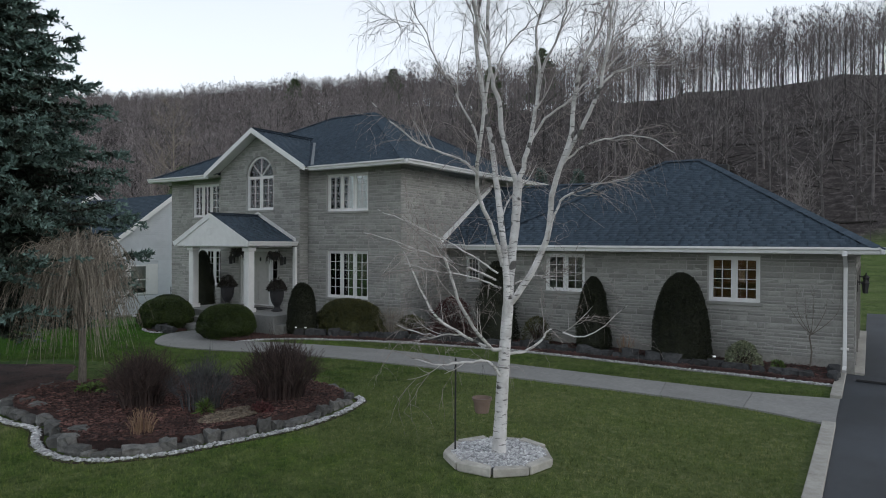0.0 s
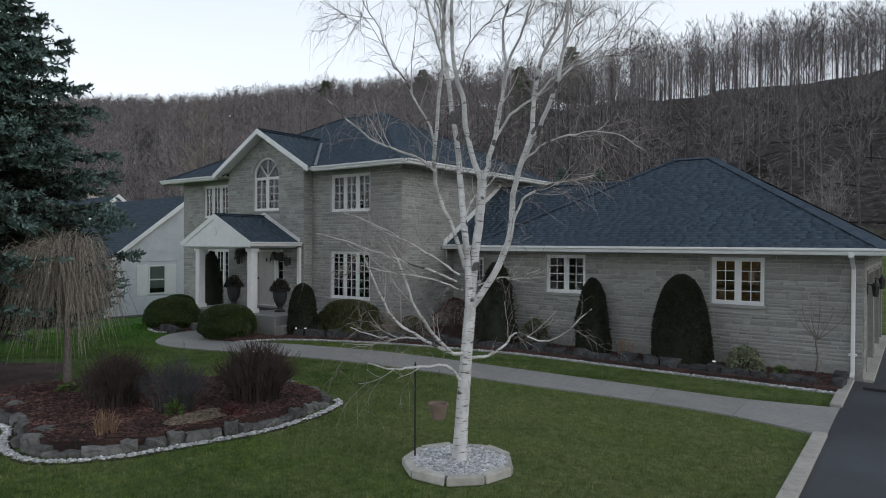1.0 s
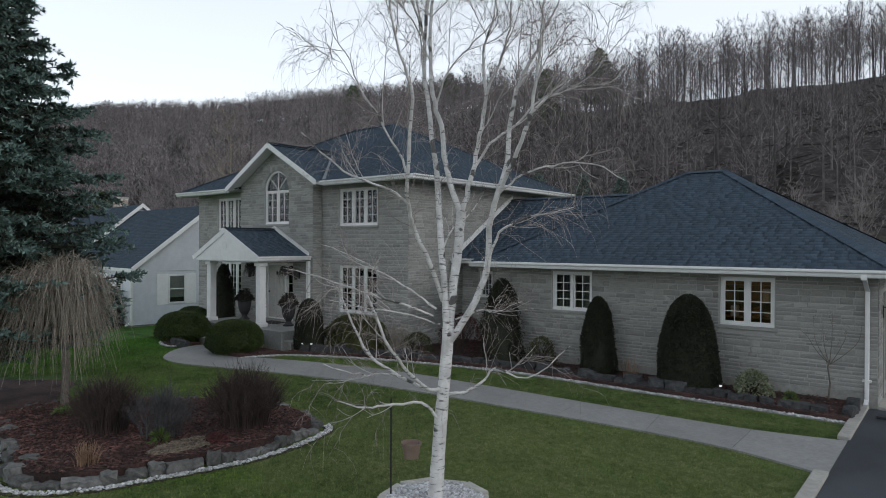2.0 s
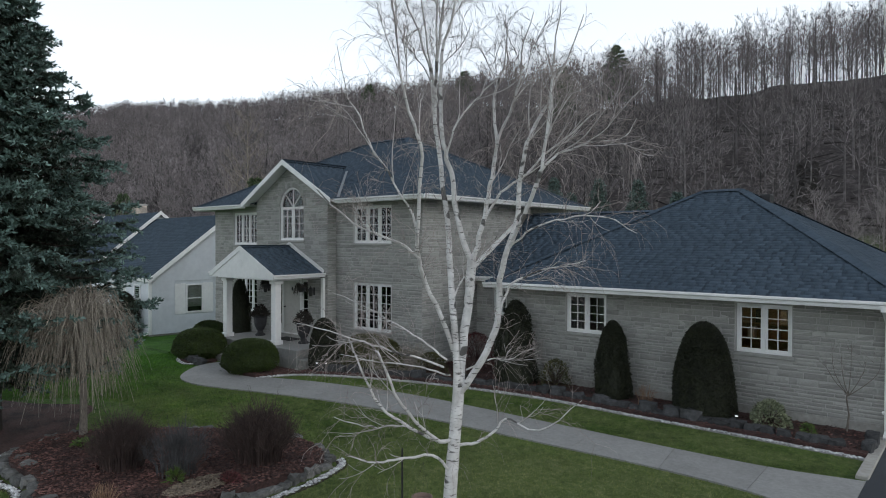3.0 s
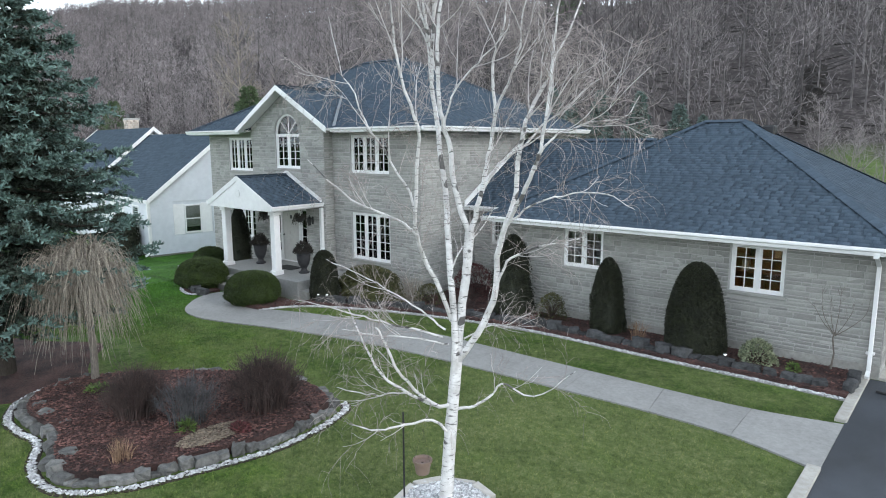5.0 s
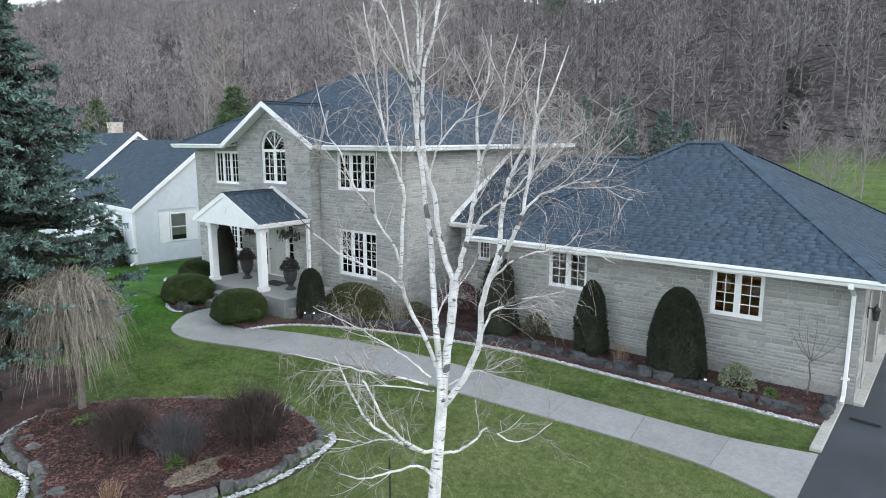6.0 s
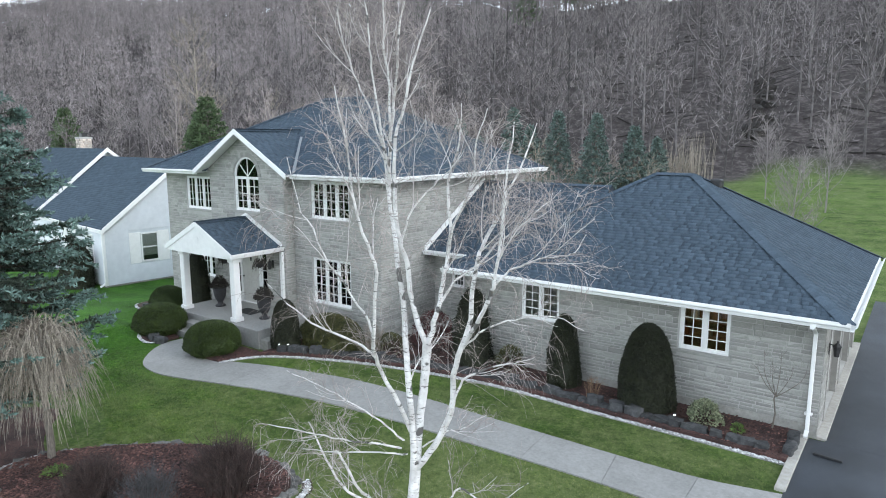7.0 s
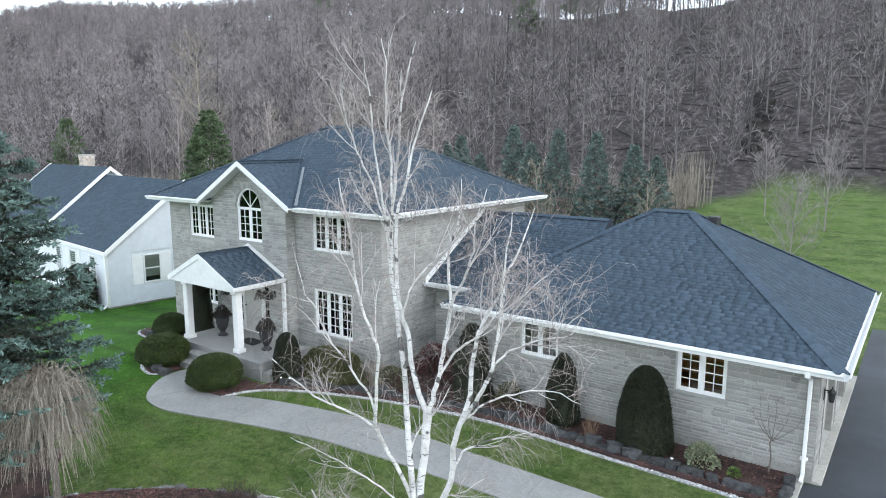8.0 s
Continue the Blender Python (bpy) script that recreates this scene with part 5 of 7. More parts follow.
ISLAND = curve_through([(-8.77, 10.03), (-8.62, 9.4), (-8.58, 8.6), (-8.68, 8.0), (-8.92, 7.2), (-9.2, 6.4), (-9.75, 5.75), (-10.35, 5.58), (-11.1, 5.7), (-11.9, 6.05), (-12.6, 6.0), (-13.4, 6.05), (-14.2, 6.5), (-14.6, 7.2), (-14.5, 7.9), (-13.9, 8.85), (-12.6, 10.0), (-11.4, 10.6), (-10.3, 10.85), (-9.5, 10.7), (-8.95, 10.4), (-8.77, 10.03)], 170)[:-1]
ic = np.array([-11.4, 8.0])


def inset(loop, d):
    t = np.roll(loop, -1, 0) - np.roll(loop, 1, 0)
    t /= np.linalg.norm(t, axis=1)[:, None]
    nrm = np.stack([-t[:, 1], t[:, 0]], -1)
    if np.mean(np.sum(nrm * (ic - loop), 1)) < 0:
        nrm = -nrm
    return loop + nrm * d


island_in = inset(ISLAND, 0.32)
sheet("mulch_island", [tuple(p) for p in island_in], 0.12, MULCH, "raised island bed of red bark mulch in the lawn", "flower bed", 0.3)
a = np.linspace(0, 2 * math.pi, 48, endpoint=False)
sheet("needle_litter", [(-16.9 + (2.7 + 0.4 * math.sin(3 * k)) * math.cos(k), 6.5 + (2.4 + 0.3 * math.sin(5 * k)) * math.sin(k)) for k in a], GROUND + 0.012, MULCH, "bare brown needle litter under the spruce", "soil", 0.05)


def pebble_band(name, line, width, z, count, label, size=(0.018, 0.038), offset=0.0):
    """White pebbles strewn along a line."""
    line = np.asarray(line)
    seg = np.linalg.norm(np.diff(line, axis=0), axis=1)
    s = np.r_[0, np.cumsum(seg)]
    q = rng.uniform(0, s[-1], count)
    i = np.clip(np.searchsorted(s, q) - 1, 0, len(seg) - 1)
    f = (q - s[i]) / seg[i]
    p = line[i] * (1 - f)[:, None] + line[i + 1] * f[:, None]
    t = (line[i + 1] - line[i]) / seg[i][:, None]
    nrm = np.stack([-t[:, 1], t[:, 0]], -1)
    p = p + nrm * (offset + rng.uniform(-width / 2, width / 2, count))[:, None]
    return strew(name, p, z, label, size)


OCT = np.array([(1, 0, 0), (0, 1, 0), (-1, 0, 0), (0, -1, 0), (0, 0, 1), (0, 0, -1)], float)
OCT_T = np.array([(0, 1, 4), (1, 2, 4), (2, 3, 4), (3, 0, 4), (1, 0, 5), (2, 1, 5), (3, 2, 5), (0, 3, 5)])


def strew(name, p, z, label, size, mat=None, flat=0.6, category="gravel"):
    n = len(p)
    r = rng.uniform(size[0], size[1], n)
    ang = rng.uniform(0, 6.283, n)
    base = OCT[None] * (1 + rng.normal(0, 0.16, (n, 6, 1))) * r[:, None, None]
    base[:, :, 2] *= flat
    base[:, :, 0] *= rng.uniform(0.9, 1.5, n)[:, None]
    c, s = np.cos(ang)[:, None], np.sin(ang)[:, None]
    v = np.stack([base[..., 0] * c - base[..., 1] * s + p[:, None, 0], base[..., 0] * s + base[..., 1] * c + p[:, None, 1], base[..., 2] + z + rng.uniform(0, 0.02, n)[:, None]], -1)
    t = OCT_T[None] + 6 * np.arange(n)[:, None, None]
    me = tri_mesh(name, v.reshape(-1, 3), t.reshape(-1, 3), mat or PEBBLE)
    return tagged(new(name, me), label, category, kind="stuff")


def band_base(name, line, width, z, mat, label):
    line = np.asarray(line)
    t = np.gradient(line, axis=0)
    t /= np.linalg.norm(t, axis=1)[:, None]
    nrm = np.stack([-t[:, 1], t[:, 0]], -1)
    bm = bmesh.new()
    A = [bm.verts.new((*(p - q * width / 2), z)) for p, q in zip(line, nrm)]
    B = [bm.verts.new((*(p + q * width / 2), z)) for p, q in zip(line, nrm)]
    for i in range(len(A) - 1):
        bm.faces.new((A[i], A[i + 1], B[i + 1], B[i]))
    ext = bmesh.ops.extrude_face_region(bm, geom=bm.faces[:])
    bmesh.ops.translate(bm, vec=(0, 0, -0.08), verts=[g for g in ext["geom"] if isinstance(g, bmesh.types.BMVert)])
    ob = part(name, bm, mat, None)
    return tagged(ob, label, "gravel", kind="structure")


def rock(me_rng, l, w, h, mat):
    """A roughly split block, its base at z = 0."""
    bm = bmesh.new()
    box(bm, -l / 2, l / 2, -w / 2, w / 2, 0, h)
    bmesh.ops.subdivide_edges(bm, edges=bm.edges[:], cuts=1, use_grid_fill=True)
    for v in bm.verts:
        k = Vector(me_rng.normal(0, 1, 3)) * 0.055 * min(l, h * 1.6)
        d = Vector((v.co.x / l * 2, v.co.y / w * 2, (v.co.z / h - 0.5) * 2))
        v.co += k - 0.09 * Vector((d.x * l, d.y * w, d.z * h * 0.6)) * (d.length_squared - 1) * 0.5
    me = bpy.data.meshes.new("stone")
    bmesh.ops.recalc_face_normals(bm, faces=bm.faces)
    bm.to_mesh(me)
    bm.free()
    me.materials.append(mat)
    return me


DARK_ROCKS = [rock(rng, l, w, h, ROCK) for l, w, h in ((0.36, 0.26, 0.28), (0.42, 0.27, 0.26), (0.30, 0.25, 0.29), (0.38, 0.24, 0.27))]
FIELD_ROCKS = [rock(rng, l, w, h, ROCK_WARM) for l, w, h in ((0.52, 0.30, 0.17), (0.26, 0.24, 0.24), (0.34, 0.22, 0.14))]
PALE_ROCKS = [rock(rng, l, w, h, ROCK_WARM) for l, w, h in ((0.34, 0.26, 0.20), (0.42, 0.28, 0.17), (0.30, 0.26, 0.20), (0.38, 0.30, 0.15))]


def border(name, line, step, meshes, z, label, wild=0.14, sizes=(0.85, 1.2)):
    line = np.asarray(line)
    s = np.r_[0, np.cumsum(np.linalg.norm(np.diff(line, axis=0), axis=1))]
    ob = thing(name, label, "stone border", (*line[len(line) // 2], z))
    org = Vector((*line[len(line) // 2], z))
    q = 0.15
    while q < s[-1] - 0.1:
        k = int(rng.integers(len(meshes)))
        x, y2 = np.interp(q, s, line[:, 0]), np.interp(q, s, line[:, 1])
        x2, y3 = np.interp(q + 0.05, s, line[:, 0]), np.interp(q + 0.05, s, line[:, 1])
        st = part_me("stone", meshes[k], ob)
        sc = float(rng.uniform(*sizes))
        st.location = Vector((x, y2, z - 0.03)) - org
        st.rotation_euler = (float(rng.normal(0, 0.05)), float(rng.normal(0, 0.05)), math.atan2(y3 - y2, x2 - x) + float(rng.normal(0, wild)) + (math.pi if rng.uniform() < 0.5 else 0))
        st.scale = (sc, sc, sc * float(rng.uniform(0.85, 1.15)))
        q += step * float(rng.uniform(0.85, 1.15)) * sc
    return ob


bed_inner = BED_EDGE + np.array([0.0, 0.26])
pebble_band("white_gravel", BED_EDGE + np.array([0, 0.02]), 0.25, GROUND + 0.02, 5200, "white pebble strip along the mulch bed")
band_base("gravel_bed", BED_EDGE + np.array([0, 0.02]), 0.27, GROUND + 0.012, GRAVEL_FINES, "pale grit between the pebbles beside the bed")
border("bed_border", bed_inner[2:74], 0.325, DARK_ROCKS, GROUND, "row of dark split border stones edging the mulch bed")
border("bed_border", np.array([(-1.66, 17.25), (-1.66, 18.5)]), 0.36, DARK_ROCKS, GROUND, "dark split border stones at the kerb")
pebble_band("white_gravel", left_loop[2:38], 0.2, GROUND + 0.03, 1500, "white pebble strip round the boxwood bed")
lf = np.array(left_loop[2:34])
border("bed_border", lf + np.array([0.25, 0.2]), 0.42, DARK_ROCKS, GROUND, "dark border stones round the boxwoods")
isl_open = np.vstack([ISLAND, ISLAND[:1]])
n_white = 118
pebble_band("white_gravel", np.vstack([ISLAND[-12:], ISLAND[:n_white]]), 0.11, GROUND + 0.014, 1900, "white pebble ring round the island bed", size=(0.014, 0.036))
band_base("gravel_bed", np.vstack([ISLAND[-12:], ISLAND[:n_white]]), 0.2, GROUND + 0.012, SOIL, "dark soil edging strip round the island")
ring = inset(ISLAND, 0.26)
border("island_border", np.vstack([ring, ring[:1]]), 0.27, PALE_ROCKS + FIELD_ROCKS, GROUND, "irregular grey fieldstones edging the island bed", 0.3, (0.55, 1.08))
border("island_border", inset(ISLAND, 0.50)[60:112], 0.48, PALE_ROCKS, GROUND + 0.06, "second course of pale flat fieldstones on the island edge", 0.5, (0.55, 1.1))

# mulch chips
def chips(name, loop, n, z, label):
    lp = np.asarray(loop)
    lo, hi = lp.min(0), lp.max(0)
    p = rng.uniform(lo, hi, (n * 2, 2))
    p = p[inside(lp, p[:, 0], p[:, 1])][:n]
    return strew(name, p, z, label, (0.012, 0.035), CHIP, 0.35, "mulch")


chips("mulch_chips", bed_loop, 9000, SOILZ - 0.005, "loose red bark chips in the house bed")
chips("mulch_chips", island_in, 11000, 0.125, "loose red bark chips on the island bed")

a, r = rng.uniform(0, 6.283, 1500), np.sqrt(rng.uniform(0, 1, 1500))
strew("dry_thatch", np.stack([-9.55 + 0.30 * r * np.cos(a), 7.95 + 0.62 * r * np.sin(a)], -1), 0.135, "patch of pale dry thatch on the island mulch", (0.012, 0.034), STRAW_PALE, 0.3, "thatch")

# the ring of pale stones round the birch
BX, BY = -5.25, 8.95
ring_ob = thing("tree_ring", "octagon of pale split limestone blocks round the birch", "stone border", (BX, BY, GROUND))
for k in range(9):
    a0, a1 = 2 * math.pi * (k + 0.04) / 9 + 0.2, 2 * math.pi * (k + 0.96) / 9 + 0.2
    bm = bmesh.new()
    ro, ri = 0.755, 0.61
    pts = [(ro * math.cos(a0), ro * math.sin(a0), 0), (ro * math.cos(a1), ro * math.sin(a1), 0), (ri * math.cos(a1), ri * math.sin(a1), 0), (ri * math.cos(a0), ri * math.sin(a0), 0)]
    prism(bm, [Vector(p) + Vector((*rng.normal(0, 0.012, 2), 0)) for p in pts], (0, 0, 0.11 + float(rng.uniform(-0.012, 0.015))))
    bmesh.ops.bevel(bm, geom=bm.edges[:], offset=0.014, segments=1, affect="EDGES")
    part("stone", bm, LIME, ring_ob)
r, a = 0.64 * np.sqrt(rng.uniform(0, 1, 4200)), rng.uniform(0, 6.283, 4200)
strew("white_gravel", np.stack([BX + r * np.cos(a), BY + r * np.sin(a)], -1), GROUND + 0.085, "white pebbles filling the birch ring", (0.016, 0.036))
bm = turned(bmesh.new(), [(0.635, 0.0), (0.635, 0.09)], at=(BX, BY, GROUND), sides=36)
tagged(part("gravel_bed", bm, GRAVEL_FINES, None), "packed white pebbles under the birch", "gravel", kind="structure")


# ---- the birch ----
RV, DV = np.array([0.807, 0.59, 0]), np.array([-0.59, 0.807, 0])
birch = thing("birch_tree", "multi-stemmed white birch, leafless, in a pebble ring", "tree", (BX, BY, GROUND))
twigs_t = Tubes()
limb_paths = []


def add_limb(P, rad, sides):
    tb = Tubes()
    tb.add(P, rad, sides)
    part_me("limb", tb.mesh("limb", BIRCH), birch)


def limb(pts, r0, r1, n=16, sides=7, kids=True):
    P = curve_through([RV * u + DV * w + np.array([0, 0, z]) for u, w, z in pts], n)
    P[1:-1] += rng.normal(0, 0.008, (n - 2, 3))
    rad = r1 * 1.3 + (r0 * 0.88 - r1 * 1.3) * (1 - np.linspace(0, 1, n)) ** 0.75
    add_limb(P, rad, sides)
    if kids:
        limb_paths.append((P, rad))
    return P


trunk_t = Tubes()
P = curve_through([(RV * u + DV * w + np.array([0, 0, z])) for u, w, z in ((0, 0, 0), (0.03, 0.03, 0.5), (0.06, 0.08, 0.98), (0.10, 0.14, 1.5), (0.15, 0.2, 2.1))], 26)
rad = np.interp(P[:, 2], [0, 0.15, 1.0, 2.1], [0.125, 0.098, 0.085, 0.078]) * (1 + rng.normal(0, 0.02, 26))
trunk_t.add(P, rad, 14)
# left stem of the crown and its forks
limb([(0.12, 0.17, 1.95), (0.13, 0.17, 2.27), (0.06, 0.35, 3.39), (0.01, 0.54, 3.93), (-0.04, 0.71, 4.48), (-0.11, 0.84, 4.97), (-0.18, 0.93, 5.46), (-0.23, 0.97, 5.89), (-0.22, 1.0, 6.5), (-0.15, 1.0, 7.2), (-0.11, 1.0, 7.6), (-0.03, 1.0, 8.4), (0.15, 1.0, 9.1)], 0.058, 0.005, 34)
limb([(-0.22, 0.95, 6.2), (-0.19, 0.86, 6.85), (-0.2, 0.82, 7.5), (-0.25, 0.78, 7.92), (-0.25, 0.74, 8.68), (-0.3, 0.7, 9.1)], 0.024, 0.004, 20)
limb([(-0.23, 0.96, 6.3), (-0.43, 0.85, 7.01), (-0.61, 0.8, 7.45), (-0.78, 0.75, 7.92), (-0.87, 0.7, 8.42)], 0.020, 0.004, 18)
limb([(-0.2, 0.95, 6.1), (-0.36, 0.82, 7.09), (-0.43, 0.75, 7.73), (-0.46, 0.68, 8.26), (-0.52, 0.6, 8.8)], 0.020, 0.004, 18)
limb([(-0.22, 0.96, 5.7), (-0.32, 0.97, 6.44), (-0.52, 0.93, 6.78), (-0.73, 0.9, 7.04)], 0.018, 0.004, 14)
# middle stem, which parts into two at mid height
limb([(0.15, 0.2, 2.05), (0.22, 0.28, 2.83), (0.29, 0.37, 3.39), (0.32, 0.45, 3.85)], 0.066, 0.054, 12, kids=False)
limb([(0.32, 0.45, 3.80), (0.17, 0.46, 4.22), (0.1, 0.48, 4.57), (0.05, 0.49, 4.98), (-0.04, 0.51, 5.26), (-0.09, 0.52, 5.6), (-0.12, 0.54, 6.13), (-0.10, 0.55, 6.65), (0.02, 0.54, 7.11), (0.12, 0.53, 7.58), (0.26, 0.51, 7.99), (0.39, 0.5, 8.4)], 0.048, 0.005, 32)
limb([(-0.04, 0.5, 5.3), (0.1, 0.47, 5.73), (0.37, 0.45, 6.05), (0.64, 0.43, 6.31), (0.83, 0.4, 6.56)], 0.018, 0.004, 16, 5)
limb([(0.32, 0.45, 3.80), (0.42, 0.43, 4.16), (0.48, 0.41, 4.44), (0.54, 0.43, 4.78), (0.61, 0.5, 5.12), (0.65, 0.57, 5.53), (0.61, 0.65, 6.0), (0.67, 0.72, 6.34), (0.78, 0.8, 6.7), (0.80, 0.85, 7.2)], 0.044, 0.005, 26)
limb([(0.60, 0.5, 5.08), (0.68, 0.43, 5.52), (0.84, 0.3, 5.91), (0.93, 0.25, 6.16), (1.0, 0.2, 6.66), (1.12, 0.15, 7.1)], 0.026, 0.004, 18)
limb([(0.48, 0.41, 4.42), (0.72, 0.41, 4.79), (0.99, 0.43, 4.99), (1.32, 0.46, 5.32), (1.52, 0.47, 5.46), (1.91, 0.49, 5.79), (2.15, 0.5, 6.02)], 0.024, 0.003, 20, 5)
limb([(0.06, 0.3, 3.3), (0.18, 0.43, 3.59), (0.45, 0.57, 3.85), (0.66, 0.7, 4.19)], 0.016, 0.005, 12, 5)
# right stem and its forks
limb([(0.16, 0.2, 2.1), (0.4, 0.12, 2.45), (0.6, 0.05, 2.84), (0.67, -0.05, 3.15), (0.69, -0.16, 3.65), (0.78, -0.28, 4.0), (0.87, -0.33, 4.33), (0.92, -0.37, 4.78), (0.97, -0.4, 5.21), (1.09, -0.4, 5.51), (1.24, -0.4, 5.78), (1.35, -0.38, 6.07), (1.53, -0.34, 6.4), (1.7, -0.3, 6.9)], 0.056, 0.004, 34)
limb([(0.80, -0.3, 4.05), (0.98, -0.54, 4.44), (1.11, -0.74, 4.81), (1.16, -0.83, 5.03), (1.21, -0.87, 5.41), (1.25, -0.9, 5.79), (1.28, -0.9, 6.21), (1.36, -0.9, 6.9)], 0.034, 0.004, 24)
limb([(1.10, -0.73, 4.75), (1.23, -0.72, 5.03), (1.4, -0.69, 5.16), (1.75, -0.66, 5.28), (2.11, -0.63, 5.33), (2.28, -0.6, 5.57)], 0.020, 0.003, 18, 5)
limb([(0.80, -0.3, 4.05), (1.1, -0.25, 4.28), (1.55, -0.2, 4.42), (2.0, -0.15, 4.42), (2.4, -0.1, 4.22)], 0.017, 0.003, 18, 5)
limb([(0.67, -0.1, 3.14), (0.79, -0.15, 3.51), (0.98, -0.2, 3.66), (1.24, -0.2, 3.77), (1.45, -0.2, 3.8), (1.75, -0.2, 3.88)], 0.022, 0.003, 18, 5)
# near left stem with a long bare arm
limb([(0.08, 0.25, 2.65), (-0.08, 0.1, 3.16), (-0.28, 0.0, 3.6), (-0.34, -0.2, 3.91), (-0.34, -0.4, 4.13), (-0.28, -0.6, 4.79), (-0.25, -0.8, 5.22), (-0.35, -0.85, 5.51), (-0.46, -0.9, 5.91), (-0.51, -0.9, 6.35), (-0.56, -0.9, 6.8), (-0.66, -0.9, 7.3)], 0.036, 0.004, 28)
limb([(-0.33, -0.25, 3.9), (-0.46, -0.24, 4.01), (-0.78, -0.18, 4.17), (-1.11, -0.14, 4.3), (-1.44, -0.12, 4.56), (-1.75, -0.1, 4.85)], 0.024, 0.004, 18, 5)
limb([(-0.33, -0.4, 4.09), (-0.39, -0.43, 4.42), (-0.48, -0.45, 4.59), (-0.73, -0.52, 5.01), (-0.89, -0.54, 5.28), (-1.06, -0.56, 5.7), (-1.17, -0.58, 5.87), (-1.30, -0.6, 6.5)], 0.020, 0.003, 20, 5)
limb([(-0.04, 0.1, 2.46), (-0.36, -0.06, 2.6), (-0.71, -0.22, 2.73), (-1.04, -0.34, 2.85), (-1.39, -0.42, 2.97), (-1.86, -0.5, 3.1)], 0.019, 0.003, 18, 5)
# low branches
limb([(0.04, 0.05, 1.12), (-0.15, -0.1, 1.35), (-0.55, -0.4, 1.40), (-0.85, -0.55, 1.40), (-1.2, -0.6, 1.5)], 0.026, 0.004, 16, 5)
limb([(0.08, 0.12, 1.5), (-0.1, 0.0, 1.52), (-0.3, -0.2, 1.75), (-0.55, -0.42, 2.12), (-0.74, -0.6, 2.64), (-0.82, -0.65, 2.8)], 0.032, 0.009, 18, 6)
limb([(-0.1, 0.0, 1.52), (-0.55, -0.05, 1.75), (-0.9, 0.0, 2.0), (-1.15, 0.05, 2.5), (-1.32, 0.1, 2.85)], 0.026, 0.006, 16, 6)
limb([(-0.5, -0.05, 1.72), (-1.0, -0.2, 1.74), (-1.4, -0.35, 1.9)], 0.014, 0.003, 12, 5)
limb([(0.12, 0.13, 1.42), (0.38, 0.2, 1.45), (0.62, 0.26, 1.58), (0.79, 0.28, 1.75), (1.2, 0.0, 1.68), (1.7, -0.25, 2.14)], 0.026, 0.003, 20, 6)
limb([(0.04, 0.15, 2.35), (-0.35, -0.1, 2.5), (-0.9, -0.3, 2.6), (-1.3, -0.4, 2.7)], 0.015, 0.003, 14, 5)
limb([(0.0, 0.15, 2.55), (-0.45, 0.3, 2.85), (-1.1, 0.4, 3.2), (-1.7, 0.5, 3.45)], 0.017, 0.003, 16, 5)
limb([(0.25, 0.25, 2.4), (0.6, 0.55, 2.5), (0.8, 0.7, 2.45), (1.2, 0.9, 2.6)], 0.015, 0.003, 14, 5)
fine_t = Tubes()


def shoot(s, d, L, r, depth):
    """A side branch that leaves at an angle, wavers and bends back up towards the light."""
    n = 9
    P = [np.array(s, float)]
    d = d / np.linalg.norm(d)
    for i in range(n - 1):
        d = d + np.array([0, 0, 0.07]) + rng.normal(0, 0.085, 3)
        d /= np.linalg.norm(d)
        P.append(P[-1] + d * L / (n - 1))
    P = np.array(P)
    rad = np.linspace(r, 0.0028, n)
    if depth == 0:
        tb = Tubes()
        tb.add(P, rad, 5)
        part_me("branch", tb.mesh("branch", BIRCH_THIN), birch)
    else:
        fine_t.add(P, rad, 3)
    limb_paths.append((P, rad))
    if depth < 2:
        for _ in range(2 if depth == 0 else 1):
            i = int(rng.integers(2, n - 2))
            t = P[i + 1] - P[i]
            t /= np.linalg.norm(t)
            shoot(P[i], t + rng.normal(0, 0.42, 3), L * float(rng.uniform(0.4, 0.65)), rad[i] * 0.62, depth + 1)


for P, rad in list(limb_paths):
    high = P[-1, 2] > 5.0
    tall = P[-1, 2] > 7.2
    for _ in range(5 if tall else 3):
        f = float(rng.uniform(0.35, 0.97 if tall else 0.88))
        i = int(f * (len(P) - 2))
        t = P[i + 1] - P[i]
        t /= np.linalg.norm(t)
        q = rng.normal(0, 1, 3)
        q -= t * q.dot(t)
        q /= np.linalg.norm(q)
        if tall:
            f = float(rng.uniform(0.5, 0.97))
            i = int(f * (len(P) - 2))
            shoot(P[i], t + q * float(rng.uniform(0.3, 0.6)), float(rng.uniform(0.4, 0.95)), min(0.010, rad[i] * 0.6), 0)
        elif high:
            shoot(P[i], t + q * float(rng.uniform(0.35, 0.75)), 0.4 + float(rng.uniform(0.5, 1.2)) * (1.15 - f), min(0.011, rad[i] * 0.6), 0)
        else:
            shoot(P[i], t + q * 0.8, float(rng.uniform(0.3, 0.7)), min(0.007, rad[i] * 0.6), 1)


